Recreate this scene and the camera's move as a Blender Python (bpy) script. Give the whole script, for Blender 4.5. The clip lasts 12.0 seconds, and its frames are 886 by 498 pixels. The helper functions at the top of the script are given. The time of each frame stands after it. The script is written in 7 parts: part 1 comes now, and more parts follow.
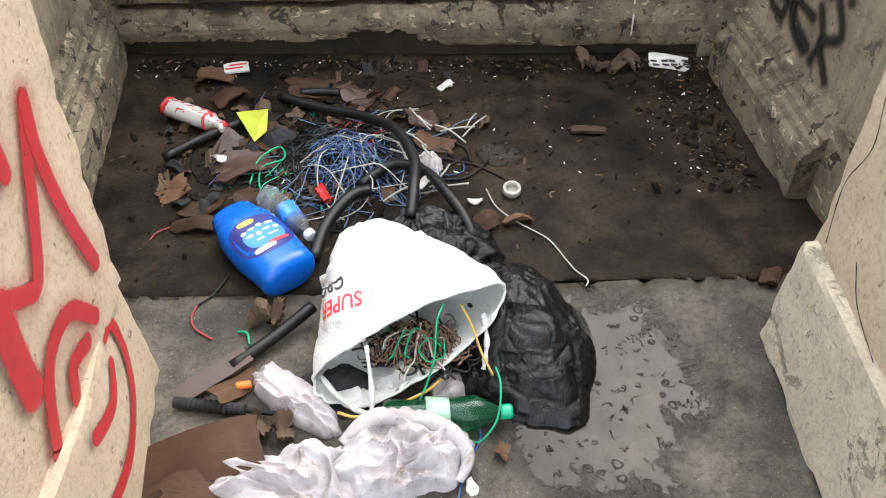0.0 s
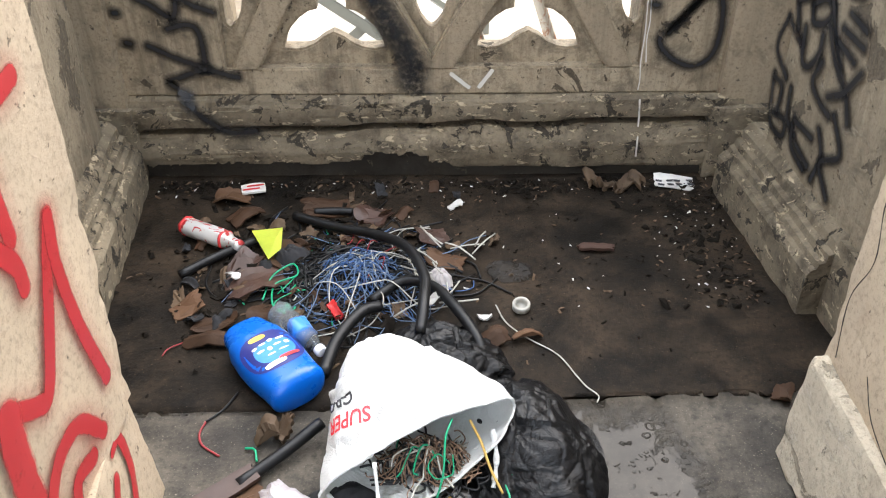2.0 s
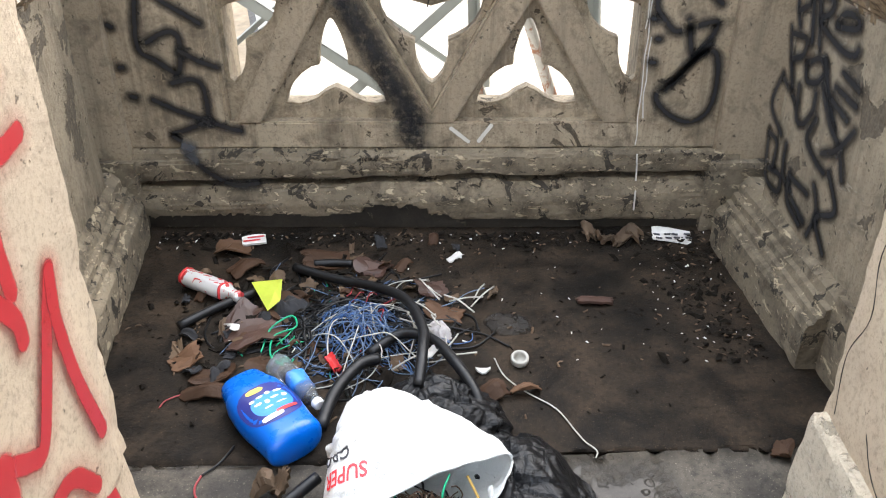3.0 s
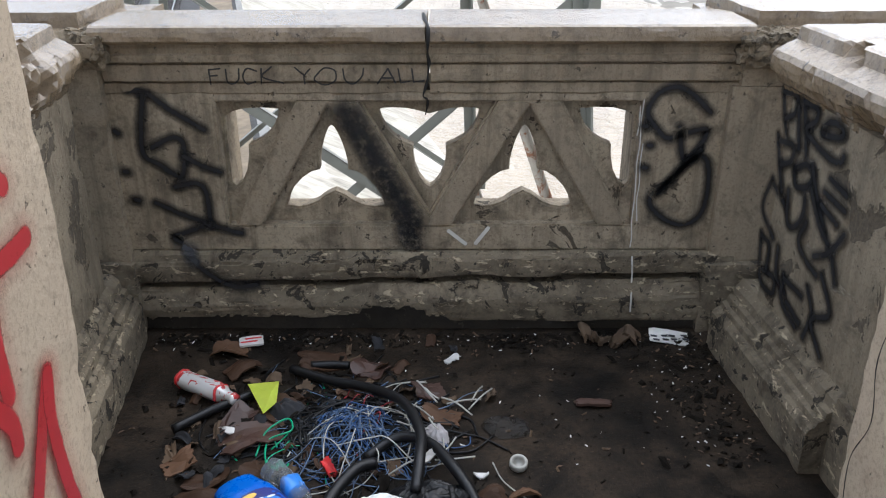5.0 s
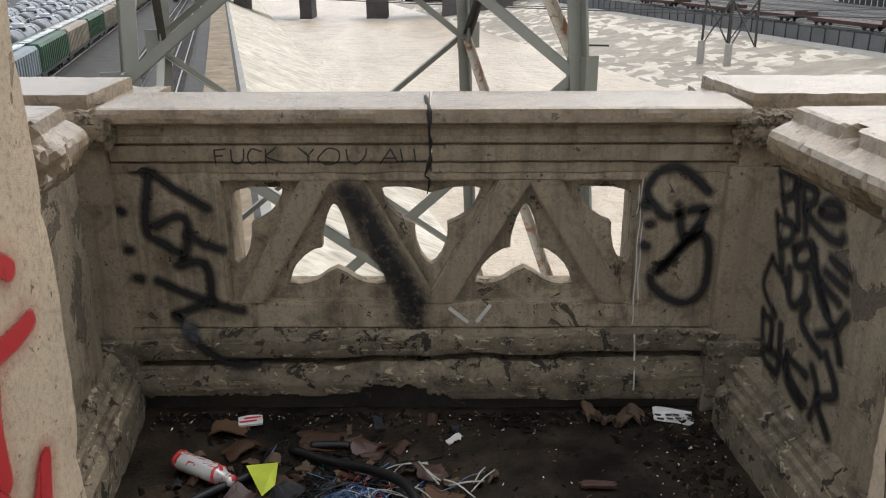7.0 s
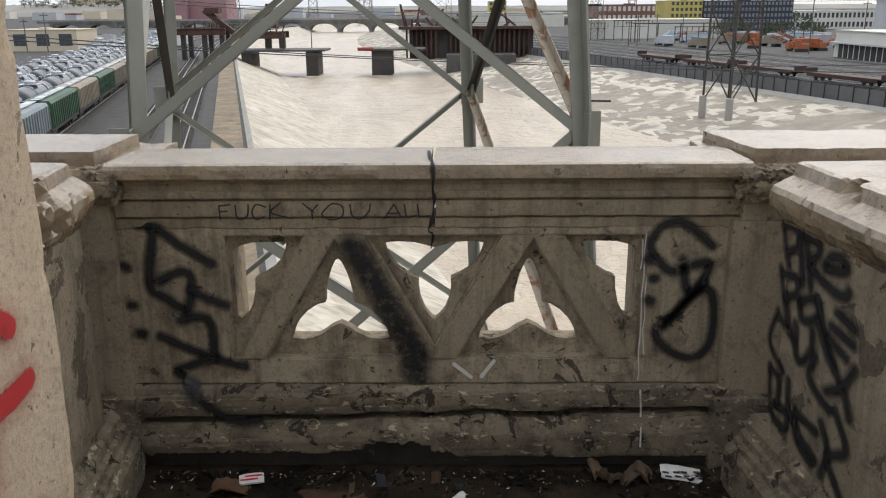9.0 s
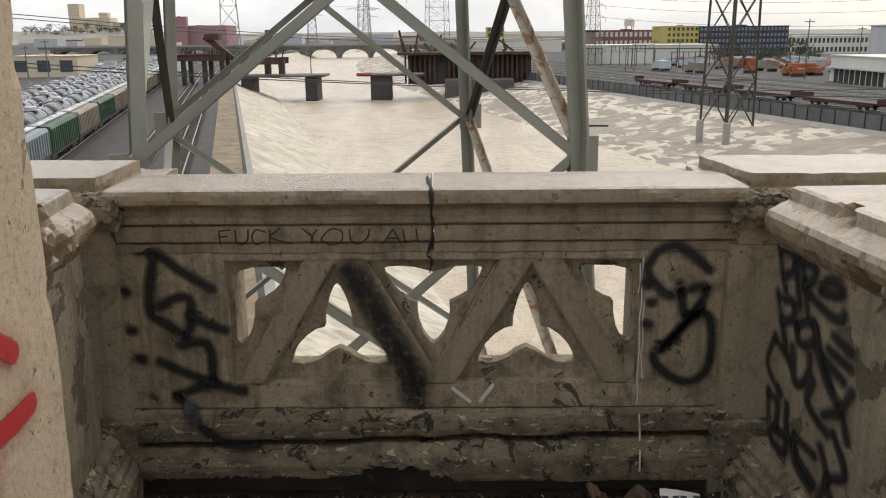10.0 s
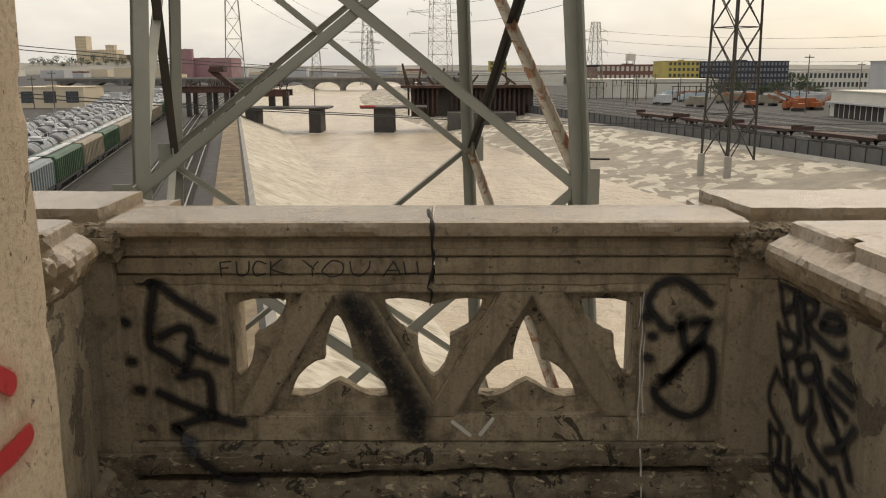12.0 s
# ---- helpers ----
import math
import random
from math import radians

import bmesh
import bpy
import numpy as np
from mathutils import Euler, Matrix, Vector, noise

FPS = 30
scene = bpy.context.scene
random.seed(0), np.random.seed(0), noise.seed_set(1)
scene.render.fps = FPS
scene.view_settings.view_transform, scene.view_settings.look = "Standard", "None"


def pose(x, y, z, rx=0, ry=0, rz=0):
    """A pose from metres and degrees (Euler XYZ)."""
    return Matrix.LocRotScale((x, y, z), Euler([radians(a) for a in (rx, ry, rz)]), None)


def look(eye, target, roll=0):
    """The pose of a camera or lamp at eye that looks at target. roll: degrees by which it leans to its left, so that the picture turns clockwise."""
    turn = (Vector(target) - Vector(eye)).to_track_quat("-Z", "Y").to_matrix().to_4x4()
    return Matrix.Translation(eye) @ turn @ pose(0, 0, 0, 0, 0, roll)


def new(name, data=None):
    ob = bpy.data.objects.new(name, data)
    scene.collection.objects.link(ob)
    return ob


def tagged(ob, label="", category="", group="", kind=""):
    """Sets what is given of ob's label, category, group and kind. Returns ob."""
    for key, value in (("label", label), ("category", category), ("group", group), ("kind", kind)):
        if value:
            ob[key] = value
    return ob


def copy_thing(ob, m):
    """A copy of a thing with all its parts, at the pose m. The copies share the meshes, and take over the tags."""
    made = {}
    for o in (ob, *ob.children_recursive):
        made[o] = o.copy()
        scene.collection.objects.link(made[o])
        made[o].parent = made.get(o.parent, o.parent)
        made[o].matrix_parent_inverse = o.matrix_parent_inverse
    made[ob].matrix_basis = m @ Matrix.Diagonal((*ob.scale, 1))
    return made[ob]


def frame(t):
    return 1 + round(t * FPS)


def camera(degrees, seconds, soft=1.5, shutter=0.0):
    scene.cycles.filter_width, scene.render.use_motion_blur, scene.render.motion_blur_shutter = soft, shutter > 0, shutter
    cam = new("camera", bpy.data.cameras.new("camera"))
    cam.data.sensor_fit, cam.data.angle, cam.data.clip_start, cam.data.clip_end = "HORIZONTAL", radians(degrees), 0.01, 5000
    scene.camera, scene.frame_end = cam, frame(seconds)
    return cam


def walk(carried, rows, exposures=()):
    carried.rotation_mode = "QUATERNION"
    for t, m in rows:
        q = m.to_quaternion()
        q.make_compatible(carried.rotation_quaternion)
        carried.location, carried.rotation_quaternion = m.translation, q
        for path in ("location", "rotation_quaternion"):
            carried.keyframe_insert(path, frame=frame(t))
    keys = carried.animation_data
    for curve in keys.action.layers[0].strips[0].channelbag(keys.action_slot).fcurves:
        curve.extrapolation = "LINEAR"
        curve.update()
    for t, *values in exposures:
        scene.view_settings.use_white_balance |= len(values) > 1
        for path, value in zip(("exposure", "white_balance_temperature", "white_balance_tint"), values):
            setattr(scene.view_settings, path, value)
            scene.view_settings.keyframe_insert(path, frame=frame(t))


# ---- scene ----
cam = camera(56.1, 12.0, 1.1)
PATH = [
    (0, (0.051, 0.259, 1.518), (0.063, 1.713, 0.145), 0.1),
    (0.5, (0.057, 0.252, 1.517), (0.059, 1.762, 0.205), -0.2),
    (1, (0.058, 0.244, 1.519), (0.05, 1.798, 0.261), -0.3),
    (1.5, (0.059, 0.242, 1.522), (0.045, 1.838, 0.317), -0.4),
    (2, (0.062, 0.234, 1.524), (0.042, 1.87, 0.374), -0.7),
    (2.5, (0.06, 0.234, 1.535), (0.041, 1.902, 0.432), -0.5),
    (3, (0.067, 0.23, 1.539), (0.046, 1.931, 0.488), -0.4),
    (5, (0.063, 0.218, 1.553), (0.051, 2.033, 0.712), -0.2),
    (5.5, (0.068, 0.209, 1.56), (0.051, 2.045, 0.767), -0.2),
    (6, (0.06, 0.211, 1.563), (0.047, 2.067, 0.817), -0.1),
    (6.5, (0.055, 0.218, 1.571), (0.047, 2.087, 0.86), -0.2),
    (7, (0.055, 0.22, 1.569), (0.045, 2.102, 0.891), -0.2),
    (9, (0.059, 0.224, 1.573), (0.038, 2.145, 1.017), -0.4),
    (9.5, (0.061, 0.215, 1.575), (0.043, 2.146, 1.054), -0.5),
    (10, (0.06, 0.208, 1.579), (0.042, 2.144, 1.079), -0.5),
    (10.5, (0.061, 0.203, 1.581), (0.042, 2.143, 1.092), -0.4),
    (11, (0.062, 0.204, 1.58), (0.044, 2.148, 1.11), -0.3),
    (11.5, (0.063, 0.207, 1.581), (0.044, 2.156, 1.132), -0.2),
    (12, (0.064, 0.204, 1.583), (0.042, 2.158, 1.157), -0.2),
]
walk(cam, [(t, look(eye, goal, roll)) for t, eye, goal, roll in PATH],
     exposures=((0, 1.50, 6550, 10), (3, 1.58, 6250, 10), (5, 0.58, 5850, 10), (6, 0.45, 6100, 10), (6.5, 0.22, 6250, 10), (7, 0.22, 6450, 10), (9, 0.08, 6500, 10), (10, 0.0, 6900, 10), (11, -0.06, 6950, 10), (11.5, -0.06, 7050, 10), (12, -0.32, 7900, 10)))
# ---- place ----

# ---- sky and sun: an overcast afternoon ----
world = bpy.data.worlds.new("overcast_sky")
scene.world = world
world.use_nodes = True


def socket(nt, value, target):
    """Joins a socket, or sets a plain value."""
    if isinstance(value, bpy.types.NodeSocket):
        nt.links.new(value, target)
    elif value is not None:
        if target.type == "RGBA" and len(value) == 3:
            value = (*value, 1)
        target.default_value = value


def coords(nt, kind="Object", scale=(1, 1, 1)):
    tc = nt.nodes.new("ShaderNodeTexCoord").outputs[kind]
    if tuple(scale) == (1, 1, 1):
        return tc
    mp = nt.nodes.new("ShaderNodeMapping")
    mp.inputs["Scale"].default_value = scale
    nt.links.new(tc, mp.inputs["Vector"])
    return mp.outputs[0]


def noise_tex(nt, vec, scale, detail=4, rough=0.55, dist=0.0):
    n = nt.nodes.new("ShaderNodeTexNoise")
    socket(nt, vec, n.inputs["Vector"])
    n.inputs["Scale"].default_value, n.inputs["Detail"].default_value = scale, detail
    n.inputs["Roughness"].default_value, n.inputs["Distortion"].default_value = rough, dist
    return n.outputs["Fac"]


def noise_colour(nt, vec, scale):
    n = nt.nodes.new("ShaderNodeTexNoise")
    socket(nt, vec, n.inputs["Vector"])
    n.inputs["Scale"].default_value = scale
    return n.outputs["Color"]


def ramp(nt, fac, lo, hi, a=(0, 0, 0), b=(1, 1, 1)):
    r = nt.nodes.new("ShaderNodeValToRGB")
    socket(nt, fac, r.inputs[0])
    e = r.color_ramp.elements
    e[0].position, e[0].color = lo, (*a, 1)
    e[1].position, e[1].color = hi, (*b, 1)
    return r.outputs[0]


def mix(nt, fac, a, b, blend="MIX"):
    n = nt.nodes.new("ShaderNodeMix")
    n.data_type, n.blend_type = "RGBA", blend
    socket(nt, fac, n.inputs[0]), socket(nt, a, n.inputs[6]), socket(nt, b, n.inputs[7])
    return n.outputs[2]


def calc(nt, op, a, b=None, clamp=False):
    n = nt.nodes.new("ShaderNodeMath")
    n.operation, n.use_clamp = op, clamp
    socket(nt, a, n.inputs[0])
    if b is not None:
        socket(nt, b, n.inputs[1])
    return n.outputs[0]


def bump(nt, height, strength, distance, normal=None):
    n = nt.nodes.new("ShaderNodeBump")
    n.inputs["Strength"].default_value, n.inputs["Distance"].default_value = strength, distance
    socket(nt, height, n.inputs["Height"])
    if normal is not None:
        nt.links.new(normal, n.inputs["Normal"])
    return n.outputs[0]


SUN_UP, SUN_TURN = 52.0, 30.0      # elevation, and degrees clockwise from ahead


def build_sky():
    nt = world.node_tree
    back = nt.nodes["Background"]
    sky = nt.nodes.new("ShaderNodeTexSky")
    sky.sky_type, sky.sun_disc = "NISHITA", False
    sky.sun_elevation, sky.sun_rotation = radians(SUN_UP), radians(SUN_TURN)
    sky.air_density, sky.dust_density = 1.0, 4.0
    way = coords(nt, "Generated")
    sep = nt.nodes.new("ShaderNodeSeparateXYZ")
    nt.links.new(way, sep.inputs[0])
    up = sep.outputs[2]
    # cloud deck: dimmer towards the horizon, as an overcast sky is
    flat = coords(nt, "Generated", (1, 1, 3.2))
    big = noise_tex(nt, flat, 2.6, 7, 0.55, 0.4)
    small = noise_tex(nt, flat, 7.0, 8, 0.6, 0.6)
    deck = mix(nt, ramp(nt, up, 0.0, 0.9), (0.87, 0.91, 0.975), (1.46, 1.54, 1.64))
    deck = mix(nt, ramp(nt, big, 0.36, 0.66), mix(nt, 1.0, deck, (0.74, 0.78, 0.84), "MULTIPLY"), deck)
    deck = mix(nt, calc(nt, "MULTIPLY", ramp(nt, small, 0.45, 0.7), 0.7), deck, mix(nt, 1.0, deck, (1.22, 1.2, 1.17), "MULTIPLY"))
    # a brighter, creamier strip low down to the east
    low = ramp(nt, calc(nt, "ABSOLUTE", calc(nt, "SUBTRACT", up, 0.03)), 0.0, 0.10, (1, 1, 1), (0, 0, 0))
    east = ramp(nt, sep.outputs[0], 0.15, 0.5)
    deck = mix(nt, calc(nt, "MULTIPLY", calc(nt, "MULTIPLY", low, east), 0.45), deck, (1.08, 1.0, 0.78))
    thin = mix(nt, 0.06, deck, sky.outputs[0])
    nt.links.new(thin, back.inputs[0])
    back.inputs[1].default_value = 1.0


build_sky()
sun = new("sun", bpy.data.lights.new("sun", "SUN"))
sun.data.energy, sun.data.angle, sun.data.color = 1.4, radians(75), (1, 0.95, 0.88)
sun.matrix_world = look((0, 0, 0), (-math.sin(radians(SUN_TURN)) * math.cos(radians(SUN_UP)), -math.cos(radians(SUN_TURN)) * math.cos(radians(SUN_UP)), -math.sin(radians(SUN_UP))))


# ---- materials ----
def material(name, colour=(0.5, 0.5, 0.5), rough=0.6, metal=0.0, spec=0.5):
    m = bpy.data.materials.new(name)
    m.use_nodes = True
    b = m.node_tree.nodes["Principled BSDF"]
    b.inputs["Base Color"].default_value = (*colour, 1)
    b.inputs["Roughness"].default_value, b.inputs["Metallic"].default_value = rough, metal
    b.inputs["Specular IOR Level"].default_value = spec
    return m, m.node_tree, b


def grained(name, colour, rough=0.6, metal=0.0, vary=0.3, scale=25, relief=0.002, spec=0.5):
    """A surface with colour variation at two scales and a fine relief."""
    m, nt, b = material(name, colour, rough, metal, spec)
    co = coords(nt)
    a, f = noise_tex(nt, co, scale * 0.18, 5, 0.6, 0.3), noise_tex(nt, co, scale, 6, 0.65)
    dark = tuple(c * (1 - vary) for c in colour)
    lite = tuple(min(1, c * (1 + vary * 0.6)) for c in colour)
    c = mix(nt, ramp(nt, a, 0.3, 0.7), dark, lite)
    c = mix(nt, calc(nt, "MULTIPLY", ramp(nt, f, 0.45, 0.7), 0.45), c, dark)
    socket(nt, c, b.inputs["Base Color"])
    socket(nt, calc(nt, "ADD", calc(nt, "MULTIPLY", f, 0.25), rough - 0.12), b.inputs["Roughness"])
    socket(nt, bump(nt, f, 0.6, relief), b.inputs["Normal"])
    return m


def concrete(name, base, alt, stain, under, peel=0.6, peel_scale=6.0, rough=0.85, streak=0.0, relief=0.004, stain_lo=0.52, lite=None, lite_lo=0.6, spec=0.3):
    """Old painted cement: blotches, grime, fine grit, flakes fallen off to the coat beneath, and scraps of paler coat."""
    m, nt, b = material(name, base, rough, 0, spec)
    co = coords(nt)
    big, mid = noise_tex(nt, co, 2.4, 8, 0.66, 0.3), noise_tex(nt, co, 10, 12, 0.74, 0.3)
    fine, grit = noise_tex(nt, co, 75, 6, 0.75), noise_tex(nt, co, 260, 3, 0.6)
    c = mix(nt, ramp(nt, big, 0.38, 0.62), base, alt)
    c = mix(nt, calc(nt, "MULTIPLY", ramp(nt, mid, stain_lo, stain_lo + 0.16), 0.8), c, stain)
    if streak:
        run = noise_tex(nt, coords(nt, "Object", (16, 16, 0.9)), 1.0, 8, 0.68, 0.2)
        c = mix(nt, calc(nt, "MULTIPLY", ramp(nt, run, 0.47, 0.66), streak), c, stain)
    c = mix(nt, calc(nt, "MULTIPLY", ramp(nt, fine, 0.50, 0.64), 0.6), c, tuple(k * 0.48 for k in base))
    c = mix(nt, calc(nt, "MULTIPLY", ramp(nt, grit, 0.60, 0.70), 0.5), c, tuple(k * 0.3 for k in base))
    spot = ramp(nt, noise_tex(nt, co, 34, 6, 0.65), 0.655, 0.67)
    c = mix(nt, calc(nt, "MULTIPLY", spot, 0.8), c, tuple(k * 0.35 for k in under))
    tear = noise_tex(nt, co, peel_scale, 12, 0.68, 0.6)
    flake = ramp(nt, tear, peel, peel + 0.008)
    lip = calc(nt, "SUBTRACT", ramp(nt, tear, peel - 0.012, peel - 0.004), flake)
    ragged = mix(nt, ramp(nt, fine, 0.4, 0.65), under, tuple(k * 0.55 for k in under))
    c = mix(nt, flake, c, ragged)
    c = mix(nt, calc(nt, "MULTIPLY", lip, 0.5), c, tuple(min(1, k * 1.5) for k in base))
    h = calc(nt, "ADD", calc(nt, "MULTIPLY", fine, 0.4), calc(nt, "MULTIPLY", mid, 0.6))
    h = calc(nt, "SUBTRACT", h, calc(nt, "MULTIPLY", calc(nt, "ADD", flake, spot), 0.7))
    if lite:
        coat = ramp(nt, noise_tex(nt, coords(nt, "Object", (1, 1, 2.2)), peel_scale * 1.3, 12, 0.7, 0.5), lite_lo, lite_lo + 0.012)
        c = mix(nt, calc(nt, "MULTIPLY", coat, 0.9), c, mix(nt, ramp(nt, fine, 0.35, 0.65), lite, tuple(k * 0.7 for k in lite)))
        h = calc(nt, "ADD", h, calc(nt, "MULTIPLY", coat, 0.5))
    socket(nt, c, b.inputs["Base Color"])
    socket(nt, bump(nt, h, 0.9, relief), b.inputs["Normal"])
    return m


PANEL = concrete("weathered_panel_cement", (0.315, 0.254, 0.174), (0.385, 0.315, 0.220), (0.088, 0.069, 0.047), (0.105, 0.084, 0.058), 0.61, 7, streak=0.65, relief=0.007, stain_lo=0.49, lite=(0.39, 0.32, 0.22), lite_lo=0.66)
FRIEZE = concrete("weathered_frieze_cement", (0.32, 0.256, 0.174), (0.27, 0.217, 0.150), (0.090, 0.070, 0.048), (0.15, 0.125, 0.088), 0.65, 7, streak=0.55, relief=0.006)
PLINTH = concrete("peeling_plinth_cement", (0.265, 0.214, 0.145), (0.15, 0.122, 0.083), (0.045, 0.036, 0.025), (0.05, 0.041, 0.029), 0.575, 14, relief=0.012, stain_lo=0.47, lite=(0.52, 0.425, 0.285), lite_lo=0.585)
# damp cement, blackened further for the fading light at the wall's bottom
BASE_WET_SHADE = concrete("damp_wall_foot_with_shade", (0.042, 0.035, 0.027), (0.028, 0.024, 0.019), (0.013, 0.011, 0.009), (0.09, 0.075, 0.055), 0.62, 12, rough=0.55)
COPING = concrete("worn_wet_coping_cement", (0.255, 0.186, 0.112), (0.205, 0.149, 0.090), (0.10, 0.071, 0.042), (0.13, 0.096, 0.060), 0.62, 26, rough=0.24, relief=0.007, stain_lo=0.50, spec=1.0)
DIE = concrete("flaking_cream_paint", (0.315, 0.255, 0.174), (0.255, 0.207, 0.141), (0.10, 0.079, 0.054), (0.145, 0.116, 0.080), 0.565, 5.0, streak=0.45, relief=0.016, lite=(0.40, 0.34, 0.25), lite_lo=0.64)
PILLAR = concrete("cream_pillar_paint", (0.485, 0.385, 0.270), (0.438, 0.348, 0.246), (0.32, 0.24, 0.166), (0.30, 0.234, 0.165), 0.66, 5.5, rough=0.75, relief=0.008, stain_lo=0.58)
PILLAR_BASE = concrete("crumbling_cream_plaster", (0.53, 0.455, 0.34), (0.47, 0.40, 0.30), (0.27, 0.225, 0.165), (0.33, 0.28, 0.205), 0.585, 7, rough=0.8, relief=0.016, stain_lo=0.54, lite=(0.62, 0.54, 0.42), lite_lo=0.60)
BROKEN = concrete("broken_aggregate", (0.185, 0.145, 0.095), (0.24, 0.19, 0.125), (0.075, 0.058, 0.038), (0.11, 0.088, 0.06), 0.55, 14, relief=0.012, stain_lo=0.45)
SIDEWALK = concrete("grey_sidewalk", (0.24, 0.225, 0.20), (0.19, 0.18, 0.16), (0.11, 0.10, 0.088), (0.15, 0.14, 0.12), 0.7, 5)
ASPHALT = grained("asphalt", (0.055, 0.055, 0.056), 0.75, 0, 0.4, 60)
GAP_DARK = grained("dark_gap", (0.02, 0.018, 0.016), 0.9)


def wet_floor(name, dry, damp, black, centre, reach, film=0.05, shore=0.06, spec=0.22):
    """Wet concrete: brown silt, black damp, and standing water about a low spot."""
    m, nt, b = material(name, damp, 0.4, 0, 0.35)
    co = coords(nt)
    big, mid = noise_tex(nt, co, 2.6, 9, 0.66, 0.15), noise_tex(nt, co, 7, 12, 0.74, 0.1)
    fine, grit = noise_tex(nt, co, 60, 6, 0.7), noise_tex(nt, co, 210, 3, 0.6)
    c = mix(nt, ramp(nt, big, 0.38, 0.62), damp, dry)
    c = mix(nt, calc(nt, "MULTIPLY", ramp(nt, mid, 0.42, 0.62), 0.85), c, black)
    c = mix(nt, calc(nt, "MULTIPLY", ramp(nt, grit, 0.63, 0.72), 0.5), c, tuple(min(1, k * 3.2) for k in dry))
    d = nt.nodes.new("ShaderNodeVectorMath")
    d.operation = "DISTANCE"
    mp = nt.nodes.new("ShaderNodeMapping")
    mp.inputs["Scale"].default_value = (1 / reach[0], 1 / reach[1], 0)
    nt.links.new(co, mp.inputs["Vector"])
    nt.links.new(mp.outputs[0], d.inputs[0])
    d.inputs[1].default_value = (centre[0] / reach[0], centre[1] / reach[1], 0)
    edge = calc(nt, "ADD", d.outputs["Value"], calc(nt, "MULTIPLY", noise_tex(nt, co, 6, 12, 0.68, 0.5), 1.3))
    pool = ramp(nt, calc(nt, "MULTIPLY", edge, 0.5), 0.60, 0.60 + shore, (1, 1, 1), (0, 0, 0))
    # scum rings and islets break the standing water
    cell = nt.nodes.new("ShaderNodeTexVoronoi")
    cell.inputs["Scale"].default_value = 26
    cell.inputs["Randomness"].default_value = 1.0
    socket(nt, mix(nt, 0.025, co, noise_colour(nt, co, 14)), cell.inputs["Vector"])
    away = calc(nt, "SUBTRACT", cell.outputs["Distance"], calc(nt, "MULTIPLY", noise_tex(nt, co, 16, 3), 0.5))
    scum = ramp(nt, calc(nt, "ABSOLUTE", calc(nt, "ADD", away, 0.02)), 0.02, 0.06, (1, 1, 1), (0, 0, 0))
    scum = calc(nt, "MULTIPLY", scum, ramp(nt, noise_tex(nt, co, 9, 3, 0.6), 0.47, 0.55))
    islet = ramp(nt, noise_tex(nt, co, 22, 10, 0.75, 0.3), 0.60, 0.63)
    whole = pool
    pool = calc(nt, "MULTIPLY", pool, calc(nt, "SUBTRACT", 1.0, calc(nt, "MAXIMUM", calc(nt, "MULTIPLY", scum, 0.8), calc(nt, "MULTIPLY", islet, 0.7))))
    c = mix(nt, calc(nt, "MULTIPLY", ramp(nt, fine, 0.5, 0.66), 0.55), c, black)
    c = mix(nt, calc(nt, "MULTIPLY", whole, 0.7), c, black)
    socket(nt, c, b.inputs["Base Color"])
    r = calc(nt, "ADD", calc(nt, "MULTIPLY", ramp(nt, mid, 0.35, 0.65, (1, 1, 1), (0, 0, 0)), 0.3), 0.48)
    socket(nt, mix(nt, pool, r, (film, film, film)), b.inputs["Roughness"])
    socket(nt, mix(nt, pool, (spec, spec, spec), (0.16, 0.16, 0.16)), b.inputs["Specular IOR Level"])
    h = calc(nt, "ADD", calc(nt, "MULTIPLY", fine, 0.5), calc(nt, "MULTIPLY", mid, 0.7))
    drop = nt.nodes.new("ShaderNodeTexVoronoi")
    drop.inputs["Scale"].default_value = 38
    socket(nt, co, drop.inputs["Vector"])
    ring = ramp(nt, drop.outputs["Distance"], 0.12, 0.24)
    rare = ramp(nt, noise_tex(nt, co, 12, 2), 0.54, 0.58)
    wave = calc(nt, "MULTIPLY", mix(nt, rare, (1, 1, 1), ring), 0.10)
    socket(nt, bump(nt, mix(nt, pool, h, wave), 0.7, 0.009), b.inputs["Normal"])
    return m


FLOOR_IN = wet_floor("wet_brown_floor", (0.048, 0.034, 0.0225), (0.0125, 0.0102, 0.0080), (0.0035, 0.0031, 0.0027), (0.24, 2.28), (0.11, 0.09), 0.22, spec=0.09)
FLOOR_OUT = wet_floor("wet_grey_floor", (0.125, 0.108, 0.084), (0.046, 0.040, 0.033), (0.014, 0.0125, 0.011), (0.42, 1.40), (0.34, 0.46), 0.05, 0.13)


